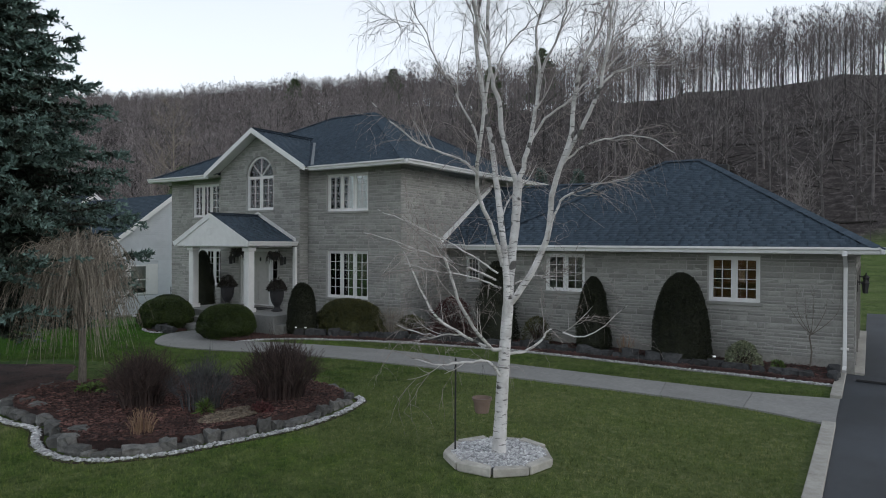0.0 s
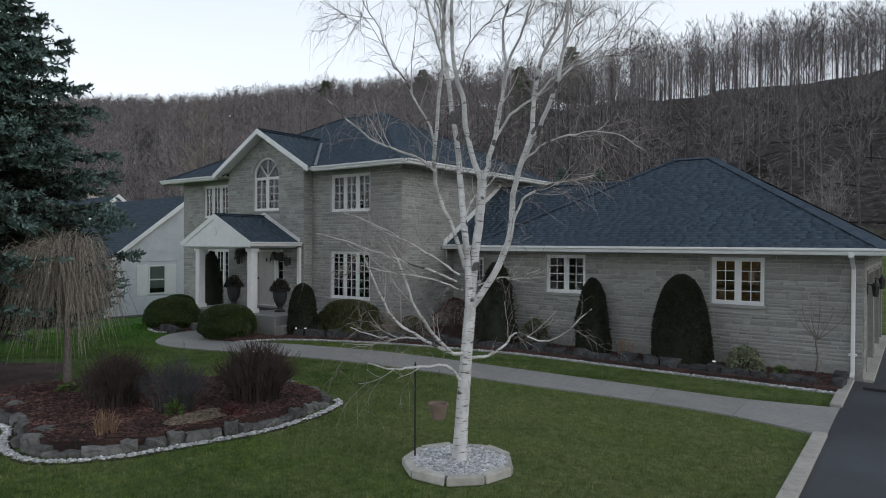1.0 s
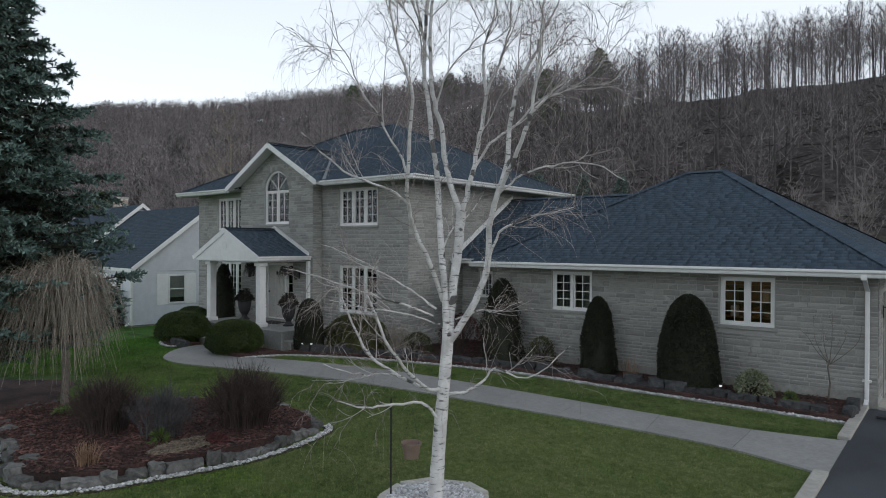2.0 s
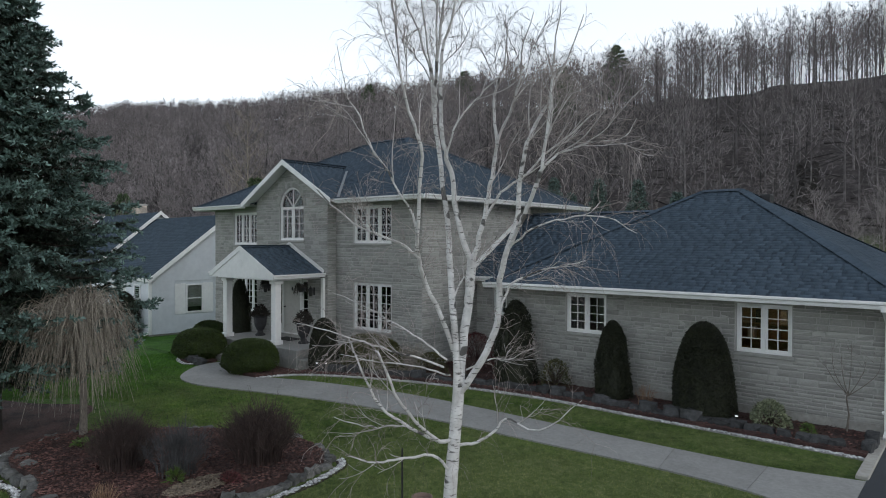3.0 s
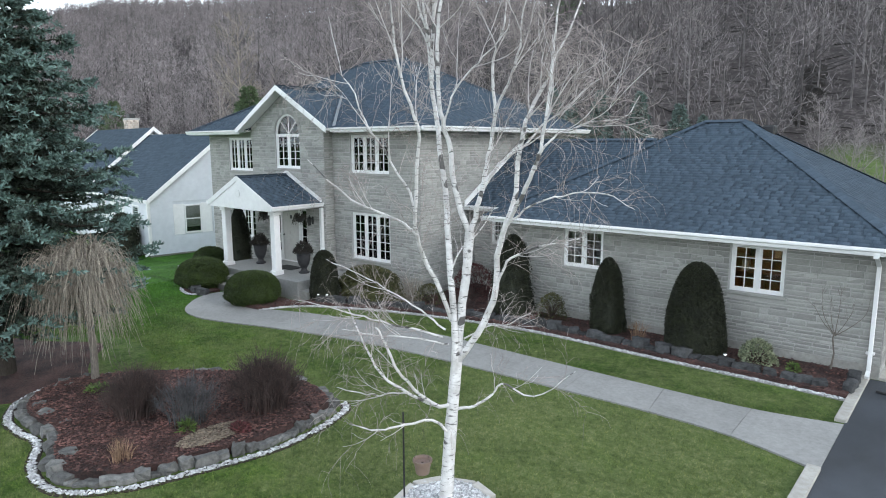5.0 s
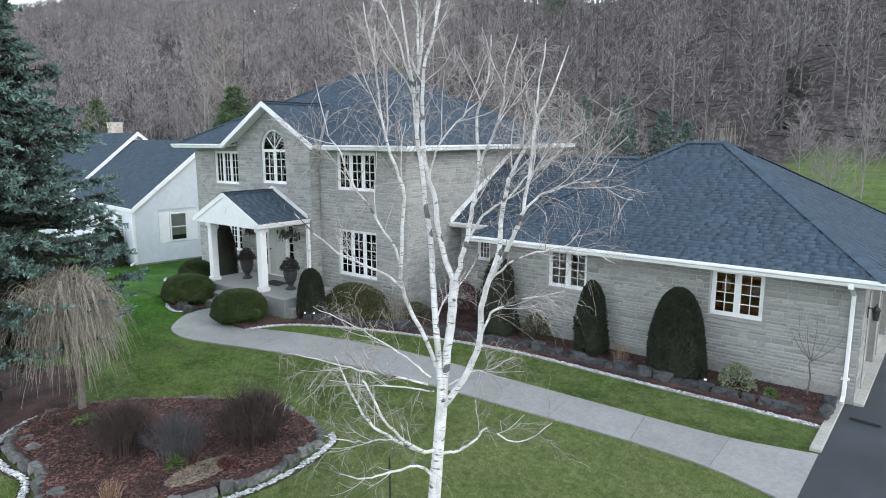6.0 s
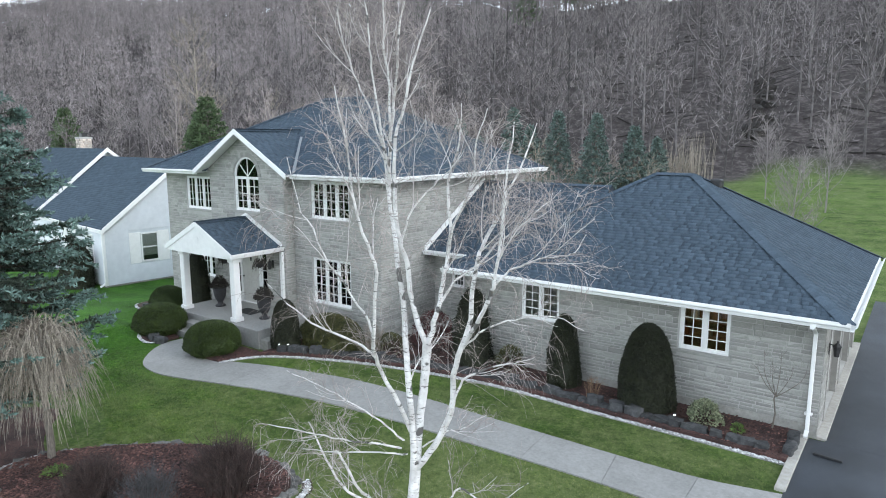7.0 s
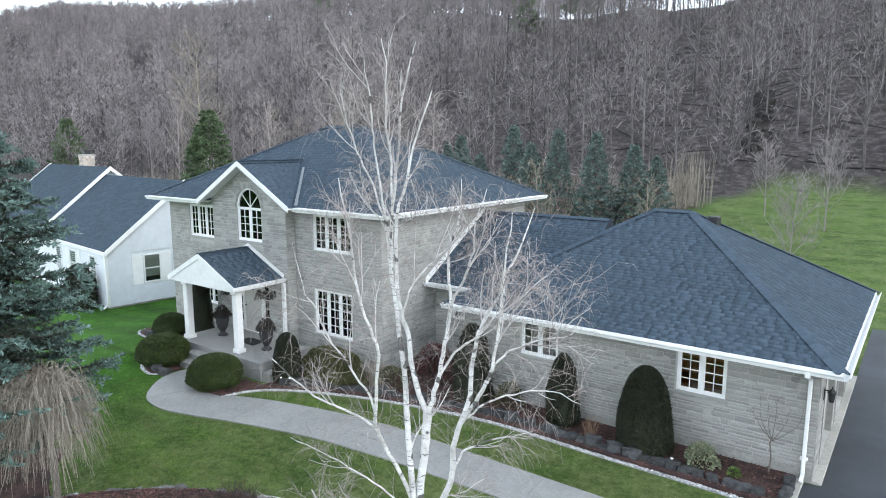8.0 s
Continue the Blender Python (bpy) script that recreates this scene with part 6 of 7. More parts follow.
def sprout(P, rad, per_m, lo=0.15):
    """Crooked side shoots that fork into fine wavering twigs, a little pendulous at their ends."""
    L = float(np.sum(np.linalg.norm(np.diff(P, axis=0), axis=1)))
    thin = 0.6 + 0.4 * float(smooth(1.8, 3.4, P[-1, 2]))
    for _ in range(int(per_m * L * thin)):
        f = rng.uniform(lo, 1.0)
        i = min(len(P) - 2, int(f * (len(P) - 1)))
        d = P[i + 1] - P[i]
        d /= np.linalg.norm(d) + 1e-9
        q = rng.normal(0, 1, 3)
        q -= d * q.dot(d)
        q /= np.linalg.norm(q) + 1e-9
        ln = float(rng.uniform(0.2, 0.75)) * (1.15 - 0.4 * f)
        w = d * 0.75 + q * 0.85 + np.array([0, 0, 0.15])
        w /= np.linalg.norm(w)
        n = 6
        pts = [P[i]]
        for k in range(n - 1):
            w = w + rng.normal(0, 0.22, 3) + np.array([0, 0, -0.05])
            w /= np.linalg.norm(w)
            pts.append(pts[-1] + w * ln / (n - 1))
        pts = np.array(pts)
        twigs_t.add(pts, np.linspace(0.0042, 0.0018, n), 3)
        for _ in range(int(rng.integers(3, 7))):
            k = int(rng.integers(1, n))
            v = pts[k] - pts[k - 1]
            v = v / np.linalg.norm(v) + rng.normal(0, 0.65, 3)
            v /= np.linalg.norm(v)
            l2 = float(rng.uniform(0.10, 0.40))
            sag = np.array([0, 0, -0.30 * l2])
            a = pts[k] + v * l2 * 0.45 + rng.normal(0, 0.015, 3)
            b = a + (v * 0.55 + rng.normal(0, 0.12, 3)) * l2 * 0.6 + sag * 0.6
            twigs_t.add([pts[k], a, b, b + v * l2 * 0.15 + sag], [0.0021, 0.0018, 0.0014, 0.0009], 3)


for P, rad in limb_paths:
    sprout(P, rad, 7.0)
part_me("fine_branching", fine_t.mesh("fine_branching", BIRCH_THIN), birch, kind="stuff")
part_me("trunk", trunk_t.mesh("trunk", BIRCH), birch, "white peeling bark with black scars")
part_me("twig_canopy", twigs_t.mesh("twig_canopy", BIRCH_TWIG), birch, "fine pale brown leafless twigs", "stuff")

# pole and hanging pot
pole = thing("garden_pole", "thin black metal garden pole beside the birch", "pole", (-5.79, 8.69, GROUND + 0.05))
part("shaft", turned(bmesh.new(), [(0.013, -0.1), (0.013, 1.31), (0.006, 1.33)], sides=8), BLACK, pole)
part("collar", turned(bmesh.new(), [(0.018, 1.16), (0.018, 1.2)], sides=8), BLACK, pole)
pot = thing("hanging_pot", "brown plastic flower pot hung from a birch branch", "flower pot", (-5.24, 8.47, 0.69))
part("pot", turned(bmesh.new(), [(0.085, 0), (0.09, 0.01), (0.115, 0.16), (0.13, 0.165), (0.132, 0.195), (0.12, 0.195), (0.108, 0.15)], sides=24), POT, pot)
part("soil", turned(bmesh.new(), [(0.108, 0.14), (0.02, 0.15)], sides=20), SOIL, pot)
for k in range(3):
    tb = Tubes()
    tb.add([(0.125 * math.cos(k * 2.1), 0.125 * math.sin(k * 2.1), 0.19), (0, 0.02, 0.62)], [0.0012, 0.0012], 3)
    part_me("wire", tb.mesh("wire", BLACK), pot)


# ---- bare shrubs, grasses and the weeping tree on the island ----
def stems(name, label, category, at, n, rx, h, mat, r=0.006, kink=0.15, spread=1.0, sub=2, group=""):
    """A thicket of thin stems that fan up from one root."""
    ob = thing(name, label, category, at, group)
    tb = Tubes()
    for _ in range(n):
        a, e = rng.uniform(0, 6.283), rng.uniform(0.02, 1) ** 0.6
        hh = h * (float(rng.uniform(0.45, 1.0)) ** 0.5) * math.sqrt(max(0.12, 1 - 0.72 * e ** 2.4))
        o = np.array([math.cos(a), math.sin(a), 0])
        b = o * rx * 0.55 * e
        tip = o * rx * (0.45 + 0.55 * e) * e * spread + [0, 0, hh]
        pts = np.array([b, b * 0.5 + tip * 0.35 + [0, 0, 0.12 * hh], b * 0.1 + tip * 0.75 + rng.normal(0, kink * 0.12, 3), tip])
        tb.add(pts, [r, r * 0.8, r * 0.6, r * 0.35], 3)
        for _ in range(sub):
            g = rng.uniform(0.35, 0.9)
            s = pts[1] * (1 - g) + pts[3] * g
            d = o * 0.3 + rng.normal(0, 0.4, 3) + [0, 0, 0.7]
            l2 = rng.uniform(0.12, 0.35) * h
            tb.add([s, s + d * l2 * 0.5, s + d * l2], [r * 0.55, r * 0.45, r * 0.3], 3)
    part_me("stem_thicket", tb.mesh("stem_thicket", mat), ob, kind="stuff")
    return ob


stems("bare_shrub", "rounded leafless dark twiggy shrub on the island bed", "shrub", (-9.85, 9.25, 0.1), 420, 0.74, 0.98, TWIG_DARK, 0.0075, sub=5)
stems("bare_shrub", "dark leafless reddish shrub on the island bed", "shrub", (-11.35, 7.5, 0.1), 340, 0.60, 0.9, TWIG_DARK, 0.0075, sub=5)
stems("bare_shrub", "thin grey leafless shrub on the island bed", "shrub", (-10.35, 7.95, 0.1), 170, 0.58, 0.85, GREY_TWIG, 0.006, sub=5)
stems("dry_grass", "clump of dry tan ornamental grass stalks", "grass", (-9.85, 6.55, 0.1), 80, 0.3, 0.42, STRAW, 0.005, sub=0)
stems("dry_stalks", "dry reddish perennial stalks in the mulch bed", "plant", (-6.3, 17.75, SOILZ), 50, 0.35, 0.55, STRAW, 0.005, sub=1)
stems("dry_stalks", "dry reddish perennial stalks in the mulch bed", "plant", (-11.6, 17.6, SOILZ), 60, 0.4, 0.6, TWIG_DARK, 0.005, sub=2)
stems("dry_stalks", "bare thin shrub stems below the stone wall", "plant", (-13.4, 17.0, SOILZ), 120, 0.7, 0.9, MULBERRY, 0.005, sub=2)
leaf_cloud(("daylily", "fresh yellow-green shoots on the island bed", "plant"), rng, (-10.0, 7.75, 0.12), 0.12, 0.12, 0.2, GREEN_LEAF, 160, power=2, leaf=0.14, width=0.012, core=False, spread=0.4)
leaf_cloud(("low_green_plant", "small green groundcover on the island bed", "plant"), rng, (-13.1, 7.6, 0.12), 0.3, 0.25, 0.14, GREEN_LEAF, 260, power=2, leaf=0.08, width=0.015, core=False)
leaf_cloud(("dark_mound", "dark low mound plant on the island bed", "plant"), rng, (-9.35, 8.35, 0.12), 0.2, 0.16, 0.14, RED_LEAF, 500, power=2, leaf=0.06, width=0.012, core=False)

# bare espaliered shrub at the garage wall
esp = thing("wall_shrub", "spindly leafless shrub trained against the garage wall", "shrub", (-2.15, 18.45, SOILZ))
tb = Tubes()
tb.add([(0, 0, 0), (0.03, 0.02, 0.35), (-0.02, 0.03, 0.7), (0.02, 0.03, 0.85)], [0.022, 0.018, 0.016, 0.014], 6)
for dx, z1 in ((-0.3, 1.75), (-0.12, 1.55), (0.06, 1.85), (0.32, 1.5), (0.6, 1.7), (-0.45, 1.35)):
    tb.add(curve_through([(0.02, 0.03, 0.75), (dx * 0.5, 0.05, 1.0), (dx * 0.9, 0.06, 1.3), (dx, 0.06, z1)], 10), np.linspace(0.010, 0.003, 10), 4)
    for _ in range(6):
        g = rng.uniform(0.3, 1)
        s = np.array([dx * g, 0.05, 0.85 + (z1 - 0.85) * g])
        tb.add([s, s + [float(rng.normal(0, 0.12)), float(rng.normal(0, 0.03)), 0.2]], [0.003, 0.0015], 3)
part_me("stem_fan", tb.mesh("stem_fan", BARK), esp)

# weeping mulberry
wm = thing("weeping_mulberry", "leafless weeping mulberry with a mop of pale drooping twigs", "tree", (-13.95, 7.85, 0.1))
tb = Tubes()
tb.add([(0, 0, -0.15), (0.03, 0.0, 0.5), (-0.04, 0.02, 1.1), (-0.12, -0.04, 1.85)], [0.085, 0.07, 0.065, 0.07], 10)
part_me("trunk", tb.mesh("trunk", BARK), wm, "short grey trunk")
tb, tw = Tubes(), Tubes()
crown = np.array([-0.12, -0.04, 0])


def whip(s, d, reach, fall, r):
    """A shoot that leaves outwards, arches over and hangs down."""
    g = np.linspace(0, 1, 9)
    bend = float(rng.uniform(0.5, 0.95))
    rise = reach * 0.42 * np.sin(np.pi * np.minimum(g * 1.5, 1))
    P = s + d[None] * (reach * (bend * g + (1 - bend) * np.sqrt(g)))[:, None] + np.array([0, 0, 1.0])[None] * (rise - fall * g ** 1.8)[:, None]
    P[2:] += np.cumsum(rng.normal(0, 0.022, (7, 3)), axis=0)
    P[:, 2] = np.maximum(P[:, 2], 0.3)
    tw.add(P, np.linspace(r, r * 0.4, 9), 3)
    return P


for k in range(44):
    a = k * 2.39996 + float(rng.normal(0, 0.15))
    o = np.array([math.cos(a), math.sin(a), 0])
    reach = 0.85 * math.sqrt((k + 0.6) / 44) * float(rng.uniform(0.75, 1.2))
    peak = 2.66 - 0.42 * reach ** 2 + float(rng.normal(0, 0.16))
    arm = curve_through([crown + [0, 0, 1.72], crown + o * reach * 0.25 + [0, 0, 0.5 * (1.75 + peak)], crown + o * reach * 0.62 + [0, 0, peak], crown + o * reach + [0, 0, peak - 0.18]], 12)
    arm[3:] += np.cumsum(rng.normal(0, 0.015, (9, 3)), axis=0)
    tb.add(arm, np.linspace(0.022, 0.008, 12), 4)
    for m in range(26):
        s = arm[int(rng.integers(4, 12))]
        d = o * float(rng.uniform(0.2, 1.0)) + np.array([*rng.normal(0, 0.55, 2), 0])
        d /= np.linalg.norm(d)
        P = whip(s, d, float(rng.uniform(0.25, 0.85)), float(rng.uniform(0.3, 1.0)) ** 1.5 * 1.7, float(rng.uniform(0.004, 0.009)))
        if m % 2:
            q = P[int(rng.integers(2, 6))]
            d2 = d + np.array([*rng.normal(0, 0.7, 2), 0])
            whip(q, d2 / np.linalg.norm(d2), float(rng.uniform(0.12, 0.4)), float(rng.uniform(0.2, 0.75)), 0.0038)
part_me("branch_frame", tb.mesh("branch_frame", MULBERRY), wm, kind="stuff")
part_me("drooping_mop", tw.mesh("drooping_mop", MULBERRY), wm, kind="stuff")


# ---- conifers ----
def conifer(rng, h, r0, mat, limbs=190, needles=60, trunk=0.16, needle=0.05, width=0.006, bare=0.3, droop=0.25, twigs=5, taper=0.85, tuck=0.0, inner=0.3):
    """Trunk tubes and needle triangles of a spruce of height h and skirt radius r0."""
    tb = Tubes()
    tb.add([(0, 0, -0.2), (0.02, 0, h * 0.35), (0, 0.02, h * 0.7), (0, 0, h)], [trunk, trunk * 0.75, trunk * 0.4, 0.01], 8)
    cs, ns, tip_at = [], [], []
    for k in range(limbs):
        f = (k + rng.uniform(0, 1)) / limbs
        z = bare + (h - bare) * (1 - (1 - f) ** 1.15) * 0.985
        a = k * 2.39996 + rng.normal(0, 0.25)
        o = np.array([math.cos(a), math.sin(a), 0])
        L = r0 * (1 - z / h) ** taper * rng.uniform(0.72, 1.18) * (1 - tuck * (1 - float(smooth(1.2, 4.2, z)))) + 0.10
        tip = o * L + [0, 0, -droop * L * (1 - 0.8 * f) + 0.10 * L]
        base = np.array([0, 0, z])
        mid = base + o * L * 0.55 + [0, 0, -droop * 0.8 * L * (1 - 0.8 * f)]
        P = curve_through([base, mid, base + tip], 7)
        tb.add(P, np.linspace(0.02 + 0.012 * L, 0.006, 7), 4)
        side = np.array([-o[1], o[0], 0])
        for j in range(twigs):
            g = rng.uniform(inner, 1.0)
            s = P[int(g * 6)]
            for sg in (-1, 1):
                w = o * 0.75 + side * sg * rng.uniform(0.4, 0.9) + [0, 0, rng.uniform(-0.25, 0.2)]
                l2 = L * rng.uniform(0.16, 0.36) * (1.15 - 0.45 * g)
                m = max(4, int(needles * l2 / 0.5))
                q = rng.uniform(0, 1, m)[:, None]
                cs.append(s + w * l2 * q + np.array([0, 0, -0.06 * l2]) * q ** 2)
                ns.append(np.tile(w * 0.9 + [0, 0, 0.25], (m, 1)))
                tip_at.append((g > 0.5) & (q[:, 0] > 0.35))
        m = max(5, int(needles * L / 0.8 * (1.6 - 2 * inner)))
        q = rng.uniform(inner, 1, m)
        idx = np.clip((q * 6).astype(int), 0, 5)
        cs.append(P[idx] + (P[idx + 1] - P[idx]) * (q * 6 - idx)[:, None])
        ns.append(np.tile(o * 0.8 + [0, 0, 0.25], (m, 1)))
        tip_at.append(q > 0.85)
    c, nn = np.concatenate(cs), np.concatenate(ns)
    v, t = blades(rng, c, nn, needle, width, 0.65)
    return tb, v, t, np.concatenate(tip_at)


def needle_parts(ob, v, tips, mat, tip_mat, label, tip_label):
    """The darker inner needles and the paler ones at the ends of the boughs."""
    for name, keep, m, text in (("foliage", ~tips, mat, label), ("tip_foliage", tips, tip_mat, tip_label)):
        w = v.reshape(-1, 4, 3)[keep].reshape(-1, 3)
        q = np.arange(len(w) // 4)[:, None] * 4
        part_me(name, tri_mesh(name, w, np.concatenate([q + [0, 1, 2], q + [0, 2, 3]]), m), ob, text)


sp = thing("blue_spruce", "big blue spruce with drooping needled boughs", "tree", (-16.3, 6.9, GROUND))
tb, v, t, tips = conifer(rng, 10.9, 4.1, SPRUCE, limbs=380, needles=46, trunk=0.2, needle=0.115, width=0.021, bare=1.4, twigs=8, droop=0.22, taper=0.86, tuck=0.30, inner=0.14)
part_me("trunk", tb.mesh("trunk", SPRUCE_BARK), sp, "dark brown trunk and boughs")
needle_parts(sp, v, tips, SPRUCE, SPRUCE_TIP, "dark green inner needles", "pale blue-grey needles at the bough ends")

far_spruces = []
for hgt, rr in ((8.2, 2.1), (7.2, 2.3)):
    ob = thing("far_spruce", "blue-green spruce in the brush behind the house", "tree", (0, 0, -50), "spruces behind the house")
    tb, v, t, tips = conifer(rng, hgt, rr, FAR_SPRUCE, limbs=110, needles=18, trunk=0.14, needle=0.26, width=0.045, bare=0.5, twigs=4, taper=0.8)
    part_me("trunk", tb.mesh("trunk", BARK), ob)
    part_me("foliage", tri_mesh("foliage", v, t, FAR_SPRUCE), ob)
    far_spruces.append(ob)
ob = thing("far_pine", "dark green pine at the wood's edge", "tree", (0, 0, -50), "pines in the wood")
tb, v, t, tips = conifer(rng, 11.5, 3.5, PINE, limbs=90, needles=13, trunk=0.18, needle=0.36, width=0.065, bare=1.2, twigs=6, droop=-0.1, taper=0.55)
part_me("trunk", tb.mesh("trunk", BARK), ob)
part_me("foliage", tri_mesh("foliage", v, t, PINE), ob)
far_pine = ob


def plant_at(src, x, y, scale=1.0, turn=0.0, first=False):
    z = float(ground_z(x, y))
    m = Matrix.Translation((x, y, z - 0.1)) @ Matrix.Rotation(turn, 4, "Z")
    if first:
        src.matrix_basis = m
        return src
    ob = copy_thing(src, m)
    ob.scale = (scale, scale, scale)
    return ob


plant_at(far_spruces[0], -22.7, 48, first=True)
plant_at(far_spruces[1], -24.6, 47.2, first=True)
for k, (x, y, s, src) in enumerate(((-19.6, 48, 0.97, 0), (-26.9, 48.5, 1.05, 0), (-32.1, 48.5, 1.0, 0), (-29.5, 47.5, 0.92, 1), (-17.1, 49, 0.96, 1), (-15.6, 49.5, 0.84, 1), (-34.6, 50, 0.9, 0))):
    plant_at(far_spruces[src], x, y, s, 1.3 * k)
plant_at(far_pine, -67.6, 48, first=True)
for k, (x, y, s) in enumerate(((-71.5, 49.5, 0.85), (-105.6, 49, 0.98), (-82, 146, 1.3), (-128, 165, 1.5), (-172, 165, 1.4), (-78, 168, 1.5))):
    plant_at(far_pine, x, y, s, 0.9 * k)


# ---- bare trees: a few kinds, then the wooded hillside ----
def bare_tree(rng, h, spread, limbs, subs, twigs, low=0.35, r=None, twig_w=0.025, plain=False):
    """Trunk and limbs as tubes; the fine twigs as slim single triangles."""
    big = Tubes()
    tv = []
    r = r or h * 0.0095
    lean = rng.normal(0, 0.03, 2) * h
    T = curve_through([(0, 0, -0.6), (lean[0] * 0.2, lean[1] * 0.2, h * 0.3), (lean[0] * 0.5, lean[1] * 0.5, h * 0.65), (lean[0], lean[1], h)], 7)
    big.add(T, np.interp(np.linspace(0, 1, 7), [0, 0.5, 1], [r, r * 0.7, 0.02]), 4)

    def twig(b, d, ln, w):
        s = np.cross(d, rng.normal(0, 1, 3))
        s *= w / (np.linalg.norm(s) + 1e-9)
        tv.append((b - s, b + s, b + d * ln))

    for k in range(limbs):
        f = low + (0.97 - low) * (k + rng.uniform(0, 1)) / limbs
        i = min(5, int(f * 6))
        s = T[i] + (T[i + 1] - T[i]) * (f * 6 - i)
        a = k * 2.4 + rng.normal(0, 0.4)
        up = rng.uniform(0.6, 1.5)
        d = np.array([math.cos(a), math.sin(a), up])
        d /= np.linalg.norm(d)
        L = spread * h * (1.15 - 0.75 * f) * rng.uniform(0.7, 1.2)
        e = s + d * L + [0, 0, 0.15 * L]
        m = s + d * L * 0.5 + rng.normal(0, 0.04, 3) * L
        rr = r * 0.5 * (1.2 - 0.7 * f)
        big.add([s, e] if plain else [s, m, e], [rr, 0.02] if plain else [rr, rr * 0.6, 0.016], 3)
        for _ in range(subs):
            g = rng.uniform(0.2, 1)
            b = s + (e - s) * g
            d2 = d * 0.6 + rng.normal(0, 0.55, 3) + [0, 0, 0.4]
            d2 /= np.linalg.norm(d2)
            l2 = L * rng.uniform(0.3, 0.6)
            twig(b, d2, l2, twig_w * 1.3)
            for _ in range(twigs):
                b2 = b + d2 * l2 * rng.uniform(0.2, 0.95)
                d3 = d2 * 0.6 + rng.normal(0, 0.55, 3) + [0, 0, 0.35]
                d3 /= np.linalg.norm(d3)
                twig(b2, d3, l2 * rng.uniform(0.4, 0.9), twig_w)
    V = np.array(tv).reshape(-1, 3)
    return big.arrays(), (V, np.arange(len(V)).reshape(-1, 3))


kind_arr = [bare_tree(rng, h, s, l, 5, 5, low=lo) for h, s, l, lo in ((15, 0.30, 19, 0.34), (17, 0.27, 20, 0.38), (13, 0.34, 17, 0.28), (16, 0.30, 19, 0.42), (14, 0.32, 18, 0.30), (11, 0.36, 15, 0.22), (8, 0.38, 15, 0.08), (6, 0.42, 14, 0.05))]
# tall clear-stemmed trees of the ridge, and coarser ones for the far slope
tall_arr = [bare_tree(rng, h, s, l, 5, 4, low=lo, r=0.17, twig_w=0.035) for h, s, l, lo in ((18, 0.30, 20, 0.42), (19.5, 0.27, 20, 0.46), (16.5, 0.32, 19, 0.36), (19, 0.28, 20, 0.34))]
far_arr = [bare_tree(rng, h, s, l, 4, 3, low=lo, twig_w=0.065, plain=True) for h, s, l, lo in ((14, 0.32, 18, 0.25), (15, 0.30, 19, 0.28), (12, 0.36, 17, 0.18), (10, 0.40, 16, 0.12))]
all_kinds = kind_arr + tall_arr + far_arr
wr = np.random.default_rng(11)
spots = []
for gx0 in np.arange(-580, 40, 5.0):
    for gy0 in np.arange(44, 224, 5.0):
        for extra in range(2):
            x, y = gx0 + wr.uniform(-2.4, 2.4), gy0 + wr.uniform(-2.4, 2.4)
            if extra and not (168 < y and -470 < x < -68):
                continue
            if y > 214 and x > -68:
                continue
            if wooded(x, y) < 0.9 or (y < 62 and wr.uniform() < 0.45):
                continue
            if x > 6 + 0.10 * y or x < -40 - 2.9 * y:
                continue
            if x < -150 and wr.uniform() < (0.3 if y < 150 else 0.0):
                continue
            spots.append((x, y))
spots = np.array(spots)


def plant_wood(name, which, mat, label):
    vs, ts, n = [], [], 0
    r2 = np.random.default_rng(5)
    count = len(spots)
    X, Y = spots[:, 0], spots[:, 1]
    k = r2.integers(0, 8, count)
    ridge = (Y > 166) & (X > -70)
    far = X < -115
    k = np.where(ridge, r2.integers(8, 12, count), np.where(far, r2.integers(12, 16, count), k))
    turn, sc = r2.uniform(0, 6.283, count), r2.uniform(0.72, 1.12, count)
    sc = np.where(ridge, 0.76 + 0.66 * (sc - 0.72), sc)
    sc = sc * np.where(Y < 64, 0.72, np.where((Y > 180) & far, 0.82, 1.0))
    gz = ground_z(X, Y)
    for i, (x, y) in enumerate(spots):
        v, t = all_kinds[k[i]][which]
        if which and x > -62 and y < 160:
            v, t = v.reshape(-1, 3, 3)[::4].reshape(-1, 3), t[:(len(t) + 3) // 4]
        c, s = math.cos(turn[i]) * sc[i], math.sin(turn[i]) * sc[i]
        vs.append(np.stack([v[:, 0] * c - v[:, 1] * s + x, v[:, 0] * s + v[:, 1] * c + y, v[:, 2] * sc[i] + gz[i]], -1).astype(np.float32))
        ts.append(t + n)
        n += len(v)
    return tagged(new(name, tri_mesh(name, np.concatenate(vs), np.concatenate(ts), mat)), label, "woods", kind="stuff")


plant_wood("woodland_trunks", 0, FAR_BARK, "leafless grey-brown hardwood trees covering the steep hillside")
plant_wood("woodland_twigs", 1, FAR_TWIG, "haze of fine leafless twigs over the hillside")


# fruit trees on the back lawn and a white snag in the wood
def lone_tree(name, label, x, y, h, spread, mat, limbs=16, thin=0.012, low=0.2, subs=4, twigs=3, group=""):
    ob = thing(name, label, "tree", (x, y, float(ground_z(x, y))), group)
    b, f = bare_tree(rng, h, spread, limbs, subs, twigs, low=low, twig_w=thin)
    part_me("trunk", tri_mesh("trunk", *b, mat), ob)
    part_me("twig_canopy", tri_mesh("twig_canopy", *f, mat), ob, kind="stuff")
    return ob


